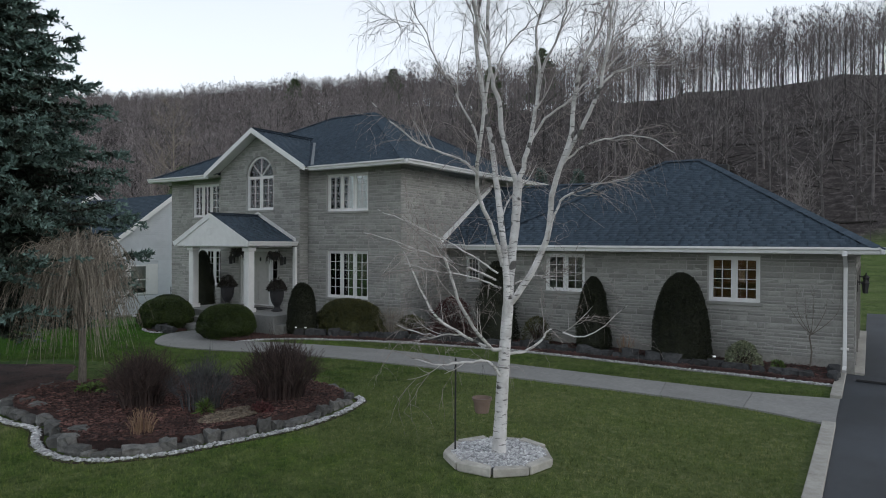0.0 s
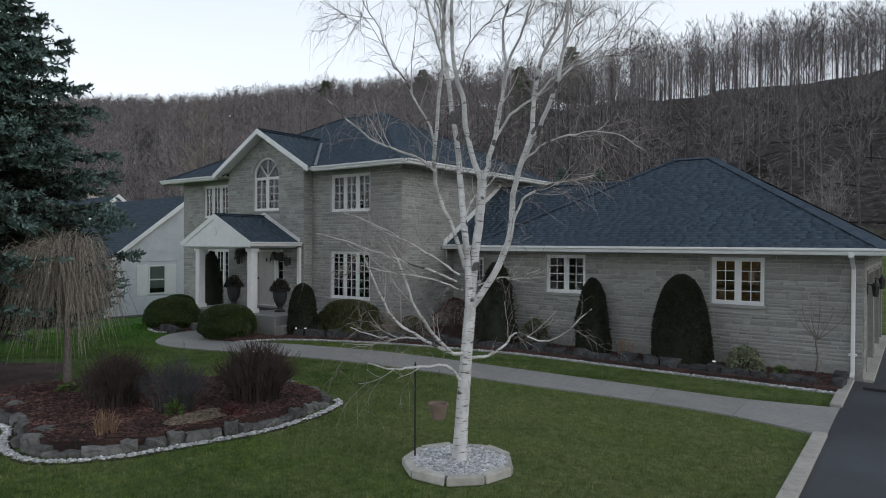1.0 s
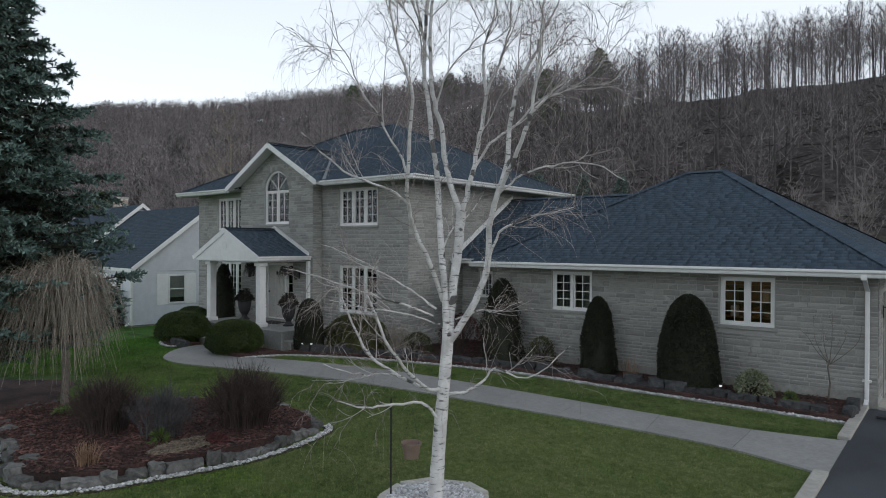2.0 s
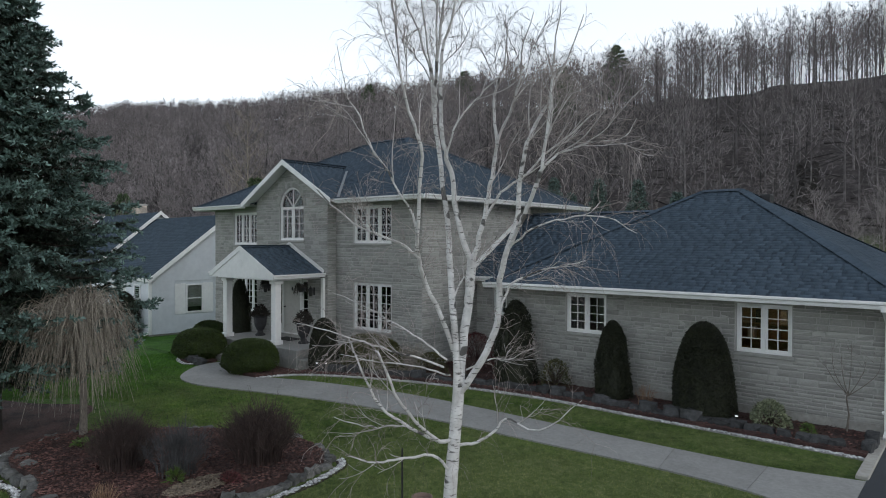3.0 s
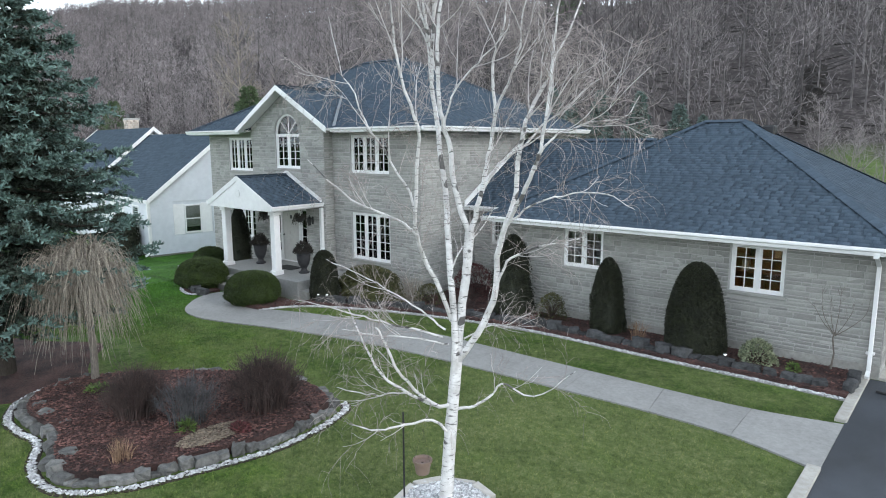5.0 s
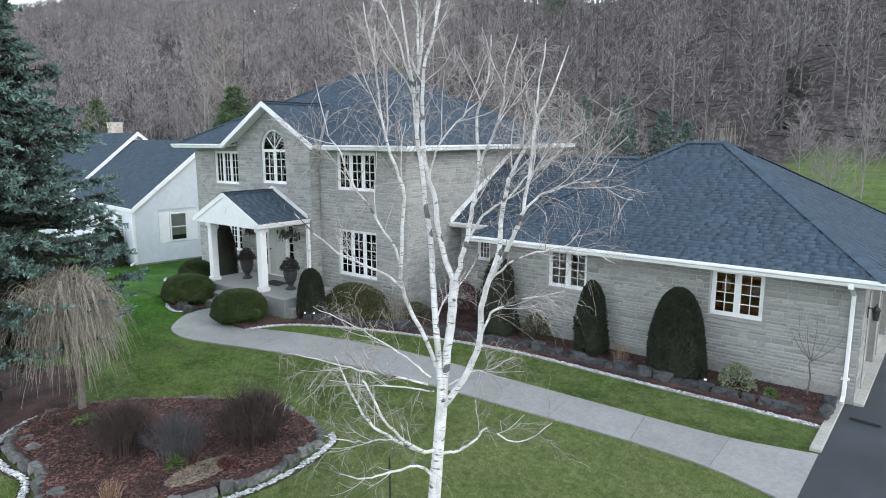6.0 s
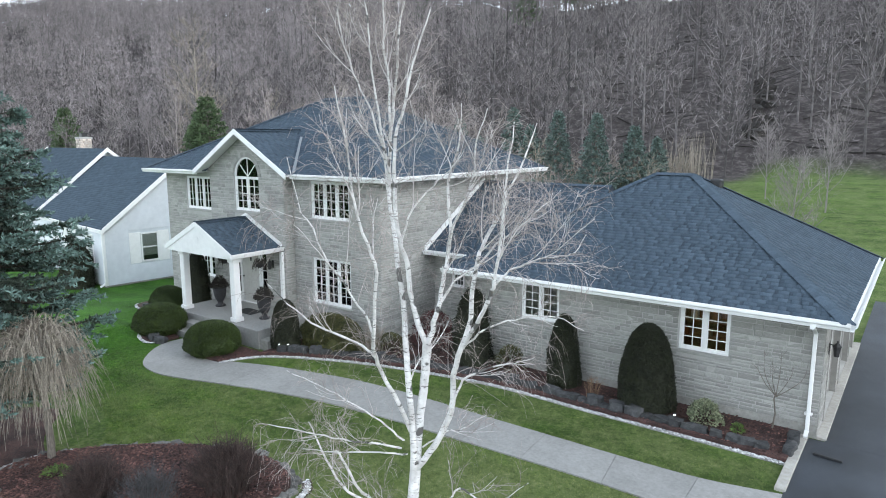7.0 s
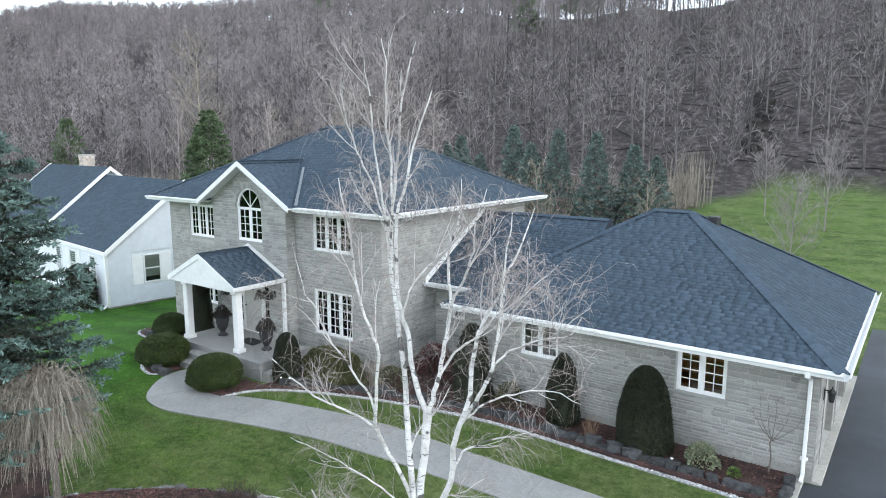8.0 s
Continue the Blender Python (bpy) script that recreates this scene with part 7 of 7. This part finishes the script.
lone_tree("fruit_tree", "small leafless multi-branched tree on the back lawn", -6.2, 46.5, 4.8, 0.46, FAR_TWIG, 34, 0.009, 0.04, 7, 5, "back lawn trees")
lone_tree("fruit_tree", "small leafless fruit tree on the back lawn", -5.5, 56, 6.2, 0.42, FAR_TWIG, 26, 0.012, 0.26, 7, 5, "back lawn trees")
lone_tree("fruit_tree", "small leafless fruit tree on the back lawn", -10.2, 60, 5.8, 0.40, FAR_TWIG, 26, 0.012, 0.26, 7, 5, "back lawn trees")
lone_tree("fruit_tree", "small leafless fruit tree on the back lawn", -1.0, 66, 4.6, 0.36, FAR_BARK, 18, 0.012, 0.3, 5, 3, "back lawn trees")
lone_tree("pale_tree", "pale leafless crooked tree in the brush", -21.5, 43, 6.0, 0.36, MULBERRY, 18, 0.014, 0.2, 5, 3)
lone_tree("pale_tree", "pale leafless tree in the brush behind the garage", -14.5, 45, 4.6, 0.4, MULBERRY, 20, 0.012, 0.15, 5, 3)
lone_tree("white_snag", "tall pale spreading leafless tree at the foot of the hill", -87.8, 60, 21, 0.30, MULBERRY, 26, 0.030, 0.25, 5, 4)
pr = np.random.default_rng(21)
for k in range(22):
    x, y = ((-98 + 3.6 * k, 55 + 9 * pr.uniform()) if k < 15 else (-36 + 3.4 * (k - 15), 47 + 5 * pr.uniform()))
    far = k < 15
    lone_tree("pale_tree", "hazy pale grey leafless tree at the wood's edge", x + pr.normal(0, 1.2), y, pr.uniform(8, 13) if far else pr.uniform(4, 6.5), 0.3, (MULBERRY, FAR_TWIG, BIRCH_TWIG)[k % 3], 22, 0.020 if far else 0.012, 0.16, 5, 5, "trees at the wood's edge")
br = Tubes()
for k in range(780):
    x, y = (wr.uniform(-95, -12), wr.uniform(40, 60)) if k < 200 else ((wr.uniform(-42, -11), wr.uniform(39, 62)) if k < 500 else (wr.uniform(-95, -45), wr.uniform(44, 50)))
    if wooded(x, y) < 0.6:
        continue
    z = float(ground_z(x, y))
    for _ in range(14):
        d = wr.normal(0, 0.5, 2)
        h = wr.uniform(1.4, 3.6)
        br.add([(x, y, z), (x + d[0] * 0.6, y + d[1] * 0.6, z + h * 0.55), (x + d[0] * 1.6, y + d[1] * 1.6, z + h)], [0.017, 0.012, 0.006], 3)
for _ in range(330):
    x = wr.uniform(-44, -13)
    y = wr.uniform(42, 66)
    if wooded(x, y) < 0.35 or wooded(x, y - 7) > 0.9:
        continue
    z = float(ground_z(x, y))
    for _ in range(12):
        d = wr.normal(0, 0.28, 2)
        h = wr.uniform(2.2, 5.2)
        br.add([(x + d[0], y + d[1], z), (x + d[0] * 1.3, y + d[1] * 1.3, z + h * 0.55), (x + d[0] * 2.0, y + d[1] * 2.0, z + h)], [0.020, 0.015, 0.007], 3)
tagged(new("brush", br.mesh("brush", MULBERRY)), "tangle of tan leafless brush behind the houses", "brush", kind="stuff")
lg = Tubes()
for _ in range(260):
    x, y = wr.uniform(-60, 25), wr.uniform(80, 150)
    a = wr.normal(0, 0.35)
    L = wr.uniform(1.2, 5.5)
    r = wr.uniform(0.04, 0.13)
    z0, z1 = float(ground_z(x, y)), float(ground_z(x + L * math.cos(a), y + L * math.sin(a)))
    lg.add([(x, y, z0 + r * 0.7), (x + L * 0.5 * math.cos(a), y + L * 0.5 * math.sin(a), 0.5 * (z0 + z1) + r), (x + L * math.cos(a), y + L * math.sin(a), z1 + r)], [r, r * 0.85, r * 0.5], 5)
tagged(new("fallen_logs", lg.mesh("fallen_logs", LOG)), "dark rotten fallen logs lying across the leaf litter", "logs", kind="stuff")
# a dark rocky gully that runs up the slope
gully = thing("rock_gully", "dark jagged rocks in a gully on the wooded slope", "rocks", (-17.5, 92, float(ground_z(-17.5, 92))))
GULLY_ROCKS = [rock(wr, l, w, h, LOG) for l, w, h in ((1.5, 1.2, 0.9), (1.1, 1.0, 0.7), (1.9, 1.3, 0.8))]
for k in range(34):
    y = 84 + 20 * k / 33
    x = -16.2 - 0.16 * (y - 84) + wr.normal(0, 0.55)
    st = part_me("boulder", GULLY_ROCKS[k % 3], gully)
    st.location = Vector((x, y, float(ground_z(x, y)) - 0.15)) - gully.location
    st.rotation_euler = (wr.normal(0, 0.25), wr.normal(0, 0.25), wr.uniform(0, 6.283))


# ---- the neighbour's white house ----
nb = thing("neighbour_house", "white clapboard bungalow with dark shingle roofs and a stone chimney", "house", (-34.6, 19.1, -1.2))
nb.rotation_euler = (0, 0, radians(-6))
# local axes: x to the right along its front, y away from the street, base at z = 0
def nb_part(name, bm, mat, parent=None, label=""):
    return part(name, bm, mat, parent or nb, label)


bm = bmesh.new()
prism(bm, [(0, 0, 0.15), (0, 9.0, 0.15), (0, 9.0, 3.12), (0, 4.5, 6.66), (0, 0, 3.12)], (-11.2, 0, 0))
nb_wall = nb_part("wall", bm, SIDING, label="white painted walls")
nb_part("foundation", boxes((-11.1, -0.03, 0.03, 8.9, -0.8, 0.16)), FOUNDATION, label="grey concrete foundation")
NS = 3.54 / 4.5
z = 0.17
while z < 6.4:
    y0 = 0 if z < 2.9 else (z + 0.15 - 3.12) / NS
    if y0 < 4.4:
        bm = bmesh.new()
        segs = [(y0 + 0.02, 9.0 - y0)]
        if 1.05 < z < 2.95:
            segs = [(y0 + 0.02, 1.36), (3.58, 9.0 - y0)]
        for a, b in segs:
            prism(bm, [(0.0, a, z), (0.05, a, z), (0.004, a, z + 0.116), (0.0, a, z + 0.116)], (0, b - a, 0))
        nb_part("clapboard", bm, SIDING, nb_wall)
    z += 0.12
z = 0.17
while z < 3.05:
    bm = prism(bmesh.new(), [(-11.2, 0, z), (-11.2, -0.045, z), (-11.2, -0.004, z + 0.116), (-11.2, 0, z + 0.116)], (11.18, 0, 0))
    nb_part("clapboard", bm, SIDING, nb_wall)
    z += 0.12
nb_part("corner_board", boxes((-0.02, 0.05, -0.05, 0.12, 0.15, 3.1)), WHITE)


def nb_roof(x0, x1, y0, yr, y1, ze, zr, label):
    bm = bmesh.new()
    prism(bm, [(x0, y0, ze), (x0, yr, zr), (x0, y1, ze), (x0, y1, ze - 0.12), (x0, yr, zr - 0.14), (x0, y0, ze - 0.12)], (x1 - x0, 0, 0))
    roof = nb_part("roof", bm, FELT, label=label)
    vs, ts, n = [], [], 0
    L = math.hypot(yr - y0, zr - ze)
    T = np.array([(0, 1, 2), (0, 2, 3), (4, 5, 1), (4, 1, 0)])
    s = 0
    while s < L:
        u = x0
        while u < x1:
            w = float(rng.uniform(0.2, 0.5))
            q = min(u + w - 0.008, x1)
            th = float(rng.choice([0.012, 0.02, 0.03]))
            P = [(u, y0 + (yr - y0) * a / L - b * (zr - ze) / L, ze + (zr - ze) * a / L + b * (yr - y0) / L) for u, a, b in ((u, s, th), (q, s, th), (q, min(L, s + 0.18), 0.008), (u, min(L, s + 0.18), 0.008), (u, s, -0.01), (q, s, -0.01))]
            vs.append(P)
            ts.append(T + n)
            n += 6
            u += w
        s += 0.15
    part_me("shingles", tri_mesh("shingles", np.concatenate(vs), np.concatenate(ts), SHINGLE), roof, kind="stuff")
    for x in (x0 - 0.03, x1):
        bm = prism(bmesh.new(), [(x, y0 - 0.03, ze - 0.2), (x, y0 - 0.03, ze + 0.07), (x, yr, zr + 0.08), (x, y1, ze + 0.07), (x, y1, ze - 0.2), (x, yr, zr - 0.2)], (0.03, 0, 0))
        nb_part("rake_board", bm, WHITE)
    nb_part("fascia", boxes((x0, x1, y0 - 0.12, y0 - 0.02, ze - 0.17, ze)), WHITE, label="white gutter")
    return roof


nb_roof(-11.2, 0.28, -0.04, 4.5, 9.04, 3.2, 6.8, "dark shingled roof of the side wing")
bm = bmesh.new()
prism(bm, [(-11.2, 0.1, 0), (-11.2, 9.3, 0), (-11.2, 9.3, 3.3), (-11.2, 4.7, 7.16), (-11.2, 0.1, 3.3)], (-12, 0, 0))
nb_wall2 = nb_part("wall", bm, SIDING, label="white painted walls of the main part")
z = 3.35
while z < 6.9:
    y0 = 0.1 + (z + 0.2 - 3.3) / (3.86 / 4.6)
    bm = prism(bmesh.new(), [(-11.2, y0, z), (-11.155, y0, z), (-11.196, y0, z + 0.116), (-11.2, y0, z + 0.116)], (0, 2 * (4.7 - y0), 0))
    nb_part("clapboard", bm, SIDING, nb_wall2)
    z += 0.12
nb_roof(-23.2, -10.9, -0.15, 4.7, 9.55, 3.2, 7.30, "dark shingled main roof")
bm = boxes((-17.3, -16.45, 4.9, 5.7, 6.2, 8.12), (-17.36, -16.39, 4.84, 5.76, 7.98, 8.10))
ch = nb_part("chimney", bm, MORTAR, label="pale stone chimney with a clay pot")
vs, ts, n = [], [], 0
for face in range(2):
    z = 6.75
    while z < 7.9:
        u = 0.0
        W = 0.85 if face == 0 else 0.8
        while u < W - 0.04:
            l = min(float(rng.uniform(0.14, 0.3)), W - u)
            blk = stone_block(l - 0.012, 0.14, 0.03)
            if face == 0:
                P = np.stack([-17.3 + u + blk[:, 0], 4.9 - blk[:, 2], z + blk[:, 1]], -1)
            else:
                P = np.stack([-16.45 + blk[:, 2], 4.9 + u + blk[:, 0], z + blk[:, 1]], -1)
            vs.append(P)
            ts.append(STONE_T + n)
            n += 12
            u += l
        z += 0.155
part_me("stonework", tri_mesh("stonework", np.concatenate(vs), np.concatenate(ts), BRICKISH), ch, kind="stuff")
nb_part("flue", boxes((-17.12, -16.62, 5.1, 5.5, 8.12, 8.36), (-17.2, -16.55, 5.02, 5.58, 8.36, 8.43)), BLACK, ch)


def nb_window(face, a, b, c, d, shutter):
    """A white sash window on the gable end ('side') or the front."""
    def P(u0, u1, o0, o1, z0, z1):
        return (o0, o1, u0, u1, z0, z1) if face == "side" else (u0, u1, -o1, -o0, z0, z1)
    bm = boxes(P(a - 0.08, b + 0.08, 0.0, 0.07, c - 0.08, c), P(a - 0.08, b + 0.08, 0.0, 0.07, d, d + 0.08), P(a - 0.08, a, 0.0, 0.07, c, d), P(b, b + 0.08, 0.0, 0.07, c, d), P(a, b, 0.01, 0.06, (c + d) / 2 - 0.03, (c + d) / 2 + 0.03))
    w = nb_part("window", bm, WHITE, label="white double-hung sash window")
    nb_part("pane", boxes(P(a, b, 0.02, 0.03, c, (c + d) / 2 - 0.03)), GLASS, w)
    nb_part("pane", boxes(P(a, b, 0.03, 0.04, (c + d) / 2 + 0.03, d)), GLASS, w)
    # no room here: a black panel gives the lower pane its indoor darkness
    nb_part("dark_room_panel", boxes(P(a, b, 0.002, 0.008, c, (c + d) / 2)), URN, w, "thin black panel standing in for the unlit room behind the glass")
    nb_part("blind", boxes(P(a, b, 0.010, 0.016, c + 0.25, d)), CURTAIN, w, "pale lowered blind")
    if shutter:
        for u in (a - 0.08 - 0.62, b + 0.08):
            nb_part("shutter", boxes(P(u + 0.01, u + 0.6, 0.0, 0.05, c - 0.12, d + 0.12)), WHITE, w, "plain white shutter")
    return w


nb_window("side", 2.06, 2.88, 1.3, 2.75, True)
nb_window("front", -2.1, -1.3, 1.3, 2.75, False)
nb_window("front", -5.2, -4.3, 1.3, 2.75, True)
nb_window("front", -7.6, -6.8, 1.3, 2.75, False)
bm = boxes((0.05, 0.13, -0.06, 0.03, 0.3, 3.1), bevel=0.012)
prism(bm, [(0.05, -0.06, 0.34), (0.05, 0.03, 0.30), (0.05, -0.30, 0.12), (0.05, -0.34, 0.2)], (0.08, 0, 0))
nb_part("downspout", bm, WHITE, label="white metal downspout")
leaf_cloud(("foundation_yew", "dark rounded yew at the corner of the white house", "shrub"), rng, (-36.2, 18.4, -1.15), 1.0, 0.8, 2.4, YEW, 9000, power=2.2, rough=0.1, leaf=0.1, width=0.02)

# ---- small things in the garden ----
def garden_light(x, y, z=SOILZ):
    ob = thing("garden_light", "small solar path light with a glowing white lens", "garden light", (x, y, z), "solar path lights")
    part("stake", turned(bmesh.new(), [(0.008, -0.05), (0.008, 0.2)], sides=6), BLACK, ob)
    part("lens", turned(bmesh.new(), [(0.03, 0.2), (0.034, 0.235)], sides=10), SOLAR, ob)
    part("cap", turned(bmesh.new(), [(0.045, 0.235), (0.04, 0.25), (0.01, 0.26)], sides=10), BLACK, ob)


garden_light(-4.05, 17.35)
garden_light(-15.55, 15.5)
garden_light(-15.8, 15.35)
bm = boxes((-0.28, 0.28, -0.03, 0.03, 0, 0.05), bevel=0.01)
dr = part("drain_bar", bm, BLACK, None)
dr.location, dr.rotation_euler = (-0.95, 17.75, GROUND + 0.012), (0, 0, radians(-8))
tagged(dr, "black rubber strip lying on the driveway", "drain")
bm = turned(bmesh.new(), [(0.018, 0), (0.018, 1.4)], sides=8)
fp = part("fence_post", bm, BLACK, None)
fp.location = (-27.0, 18.6, -0.5)
tagged(fp, "thin dark metal post on the side lawn", "post")

# lamps that show through the windows
def indoor_lamp(at, label):
    ob = thing("table_lamp", label, "lamp", at)
    part("base", turned(bmesh.new(), [(0.08, 0), (0.09, 0.02), (0.03, 0.06), (0.05, 0.16), (0.03, 0.26), (0.012, 0.3)], sides=14), CABINET, ob)
    part("shade", turned(bmesh.new(), [(0.17, 0.28), (0.11, 0.52)], sides=20), LAMP_CLOTH, ob)
    return ob


def bulb(at, watts, name="ceiling_bulb"):
    d = bpy.data.lights.new(name, "POINT")
    d.energy, d.color, d.shadow_soft_size = watts, (1.0, 0.62, 0.30), 0.12
    ob = new(name, d)
    ob.location = at
    return ob


bulb((-4.2, 20.6, 2.45), 16)
lamp_fix = thing("ceiling_light", "round ceiling light glowing warm in the garage room", "lamp", (-4.2, 20.6, 2.72))
part("bowl", turned(bmesh.new(), [(0.16, 0), (0.15, -0.06), (0.08, -0.10)], sides=18), BULB, lamp_fix)
sh = thing("wall_shelf", "honey-coloured wooden shelf unit in the lit room", "shelf", (-4.0, 22.4, 0.3))
part("frame", boxes((-1.4, -1.36, -0.3, 0.15, 0, 2.2), (1.36, 1.4, -0.3, 0.15, 0, 2.2), (-1.36, 1.36, 0.12, 0.15, 0, 2.2)), CABINET, sh)
for z in (0.5, 1.0, 1.45, 1.9):
    part("shelf_board", boxes((-1.36, 1.36, -0.3, 0.12, z, z + 0.03)), CABINET, sh)
for k in range(12):
    x, z = -1.25 + 0.21 * k, (0.53, 1.03, 1.48)[k % 3]
    m = (CABINET, CURTAIN, ROCK, POT)[k % 4]
    ob = part("storage_box", boxes((-0.09, 0.09, -0.12, 0.12, 0, 0.26 + 0.05 * (k % 3)), bevel=0.01), m, None)
    ob.location = (-4.0 + x, 22.3, 0.3 + z)
    tagged(ob, "small household box on a wooden shelf", "box", "shelf boxes")
tbl = thing("side_table", "small wooden side table under a lamp", "table", (-24.85, 18.32, 3.32))
part("tabletop", boxes((-0.3, 0.3, -0.25, 0.25, 0.55, 0.58)), CABINET, tbl)
for sx in (-0.26, 0.26):
    for sy in (-0.21, 0.21):
        part("leg", boxes((sx - 0.02, sx + 0.02, sy - 0.02, sy + 0.02, 0, 0.55)), CABINET, tbl)
indoor_lamp((-24.85, 18.32, 3.90), "table lamp with a glowing amber shade by the upper window")
bulb((-24.85, 18.32, 4.6), 3.0, "table_bulb")


# ---- grass ----
def lawn_blades(n):
    r3 = np.random.default_rng(8)
    x, y = r3.uniform(-23, -1.7, n), 16.9 - 14.2 * r3.uniform(0, 1, n) ** 0.75
    keep = ~inside(np.vstack([LOW, HIGH[::-1]]), x, y) & ~inside(np.vstack([ISLAND]), x, y) & ~inside(np.array(bed_loop), x, y) & ~inside(np.array(left_loop), x, y)
    keep &= (x - BX) ** 2 + (y - BY) ** 2 > 0.84 ** 2
    keep &= ~((x + 16.3) ** 2 + (y - 6.9) ** 2 < 2.9 ** 2) & (x < -1.74)
    x, y = x[keep], y[keep]
    m = len(x)
    h = r3.uniform(0.02, 0.055, m)
    a = r3.uniform(0, 6.283, m)
    w = 0.006
    lean = r3.normal(0, 0.022, (m, 2))
    v = np.stack([np.stack([x - w * np.cos(a), y - w * np.sin(a), np.full(m, GROUND - 0.005)], -1), np.stack([x + w * np.cos(a), y + w * np.sin(a), np.full(m, GROUND - 0.005)], -1), np.stack([x + lean[:, 0], y + lean[:, 1], GROUND + h], -1)], 1).reshape(-1, 3)
    me = tri_mesh("grass_blades", v, np.arange(3 * m).reshape(m, 3), GRASS_BLADE)
    return tagged(new("grass_blades", me), "short green and straw-coloured lawn grass", "grass", kind="stuff")


lawn_blades(330000)

lay_stones(wall_main, front_at(MY0), MX0, MX1, -0.2, EAVE_M - 0.1, lambda z: holes_of(OPEN_MAIN_R + OPEN_MAIN_L)(z) + [(GX0, GX1, -1, 9)])
lay_stones(wall_side, right_at(MX1), MY0, MY1, -0.2, EAVE_M - 0.1, lambda z: [])
lay_stones(wall_gable, front_at(GY), GX0, GX1, -0.2, 6.82, gable_holes, top=gable_top)
lay_stones(wall_return, right_at(GX1), GY, MY0, -0.2, EAVE_M - 0.1, lambda z: [])
lay_stones(wall_wing, front_at(WY), MX1, AX0, -0.2, 2.75, holes_of(OPEN_WING))
lay_stones(wall_doors, right_at(AX1), AY0, AY1, 0.1, EAVE_G - 0.06, lambda z: [(a - 0.1, b + 0.1, -1, 2.34) for a, b in GARAGE_DOORS])
lay_stones(wall_garage, front_at(AY0), AX0, AX1, 0.25, EAVE_G - 0.06, holes_of(OPEN_GARAGE), singles=(-5.6, -1.3, 0.25, 2.7))
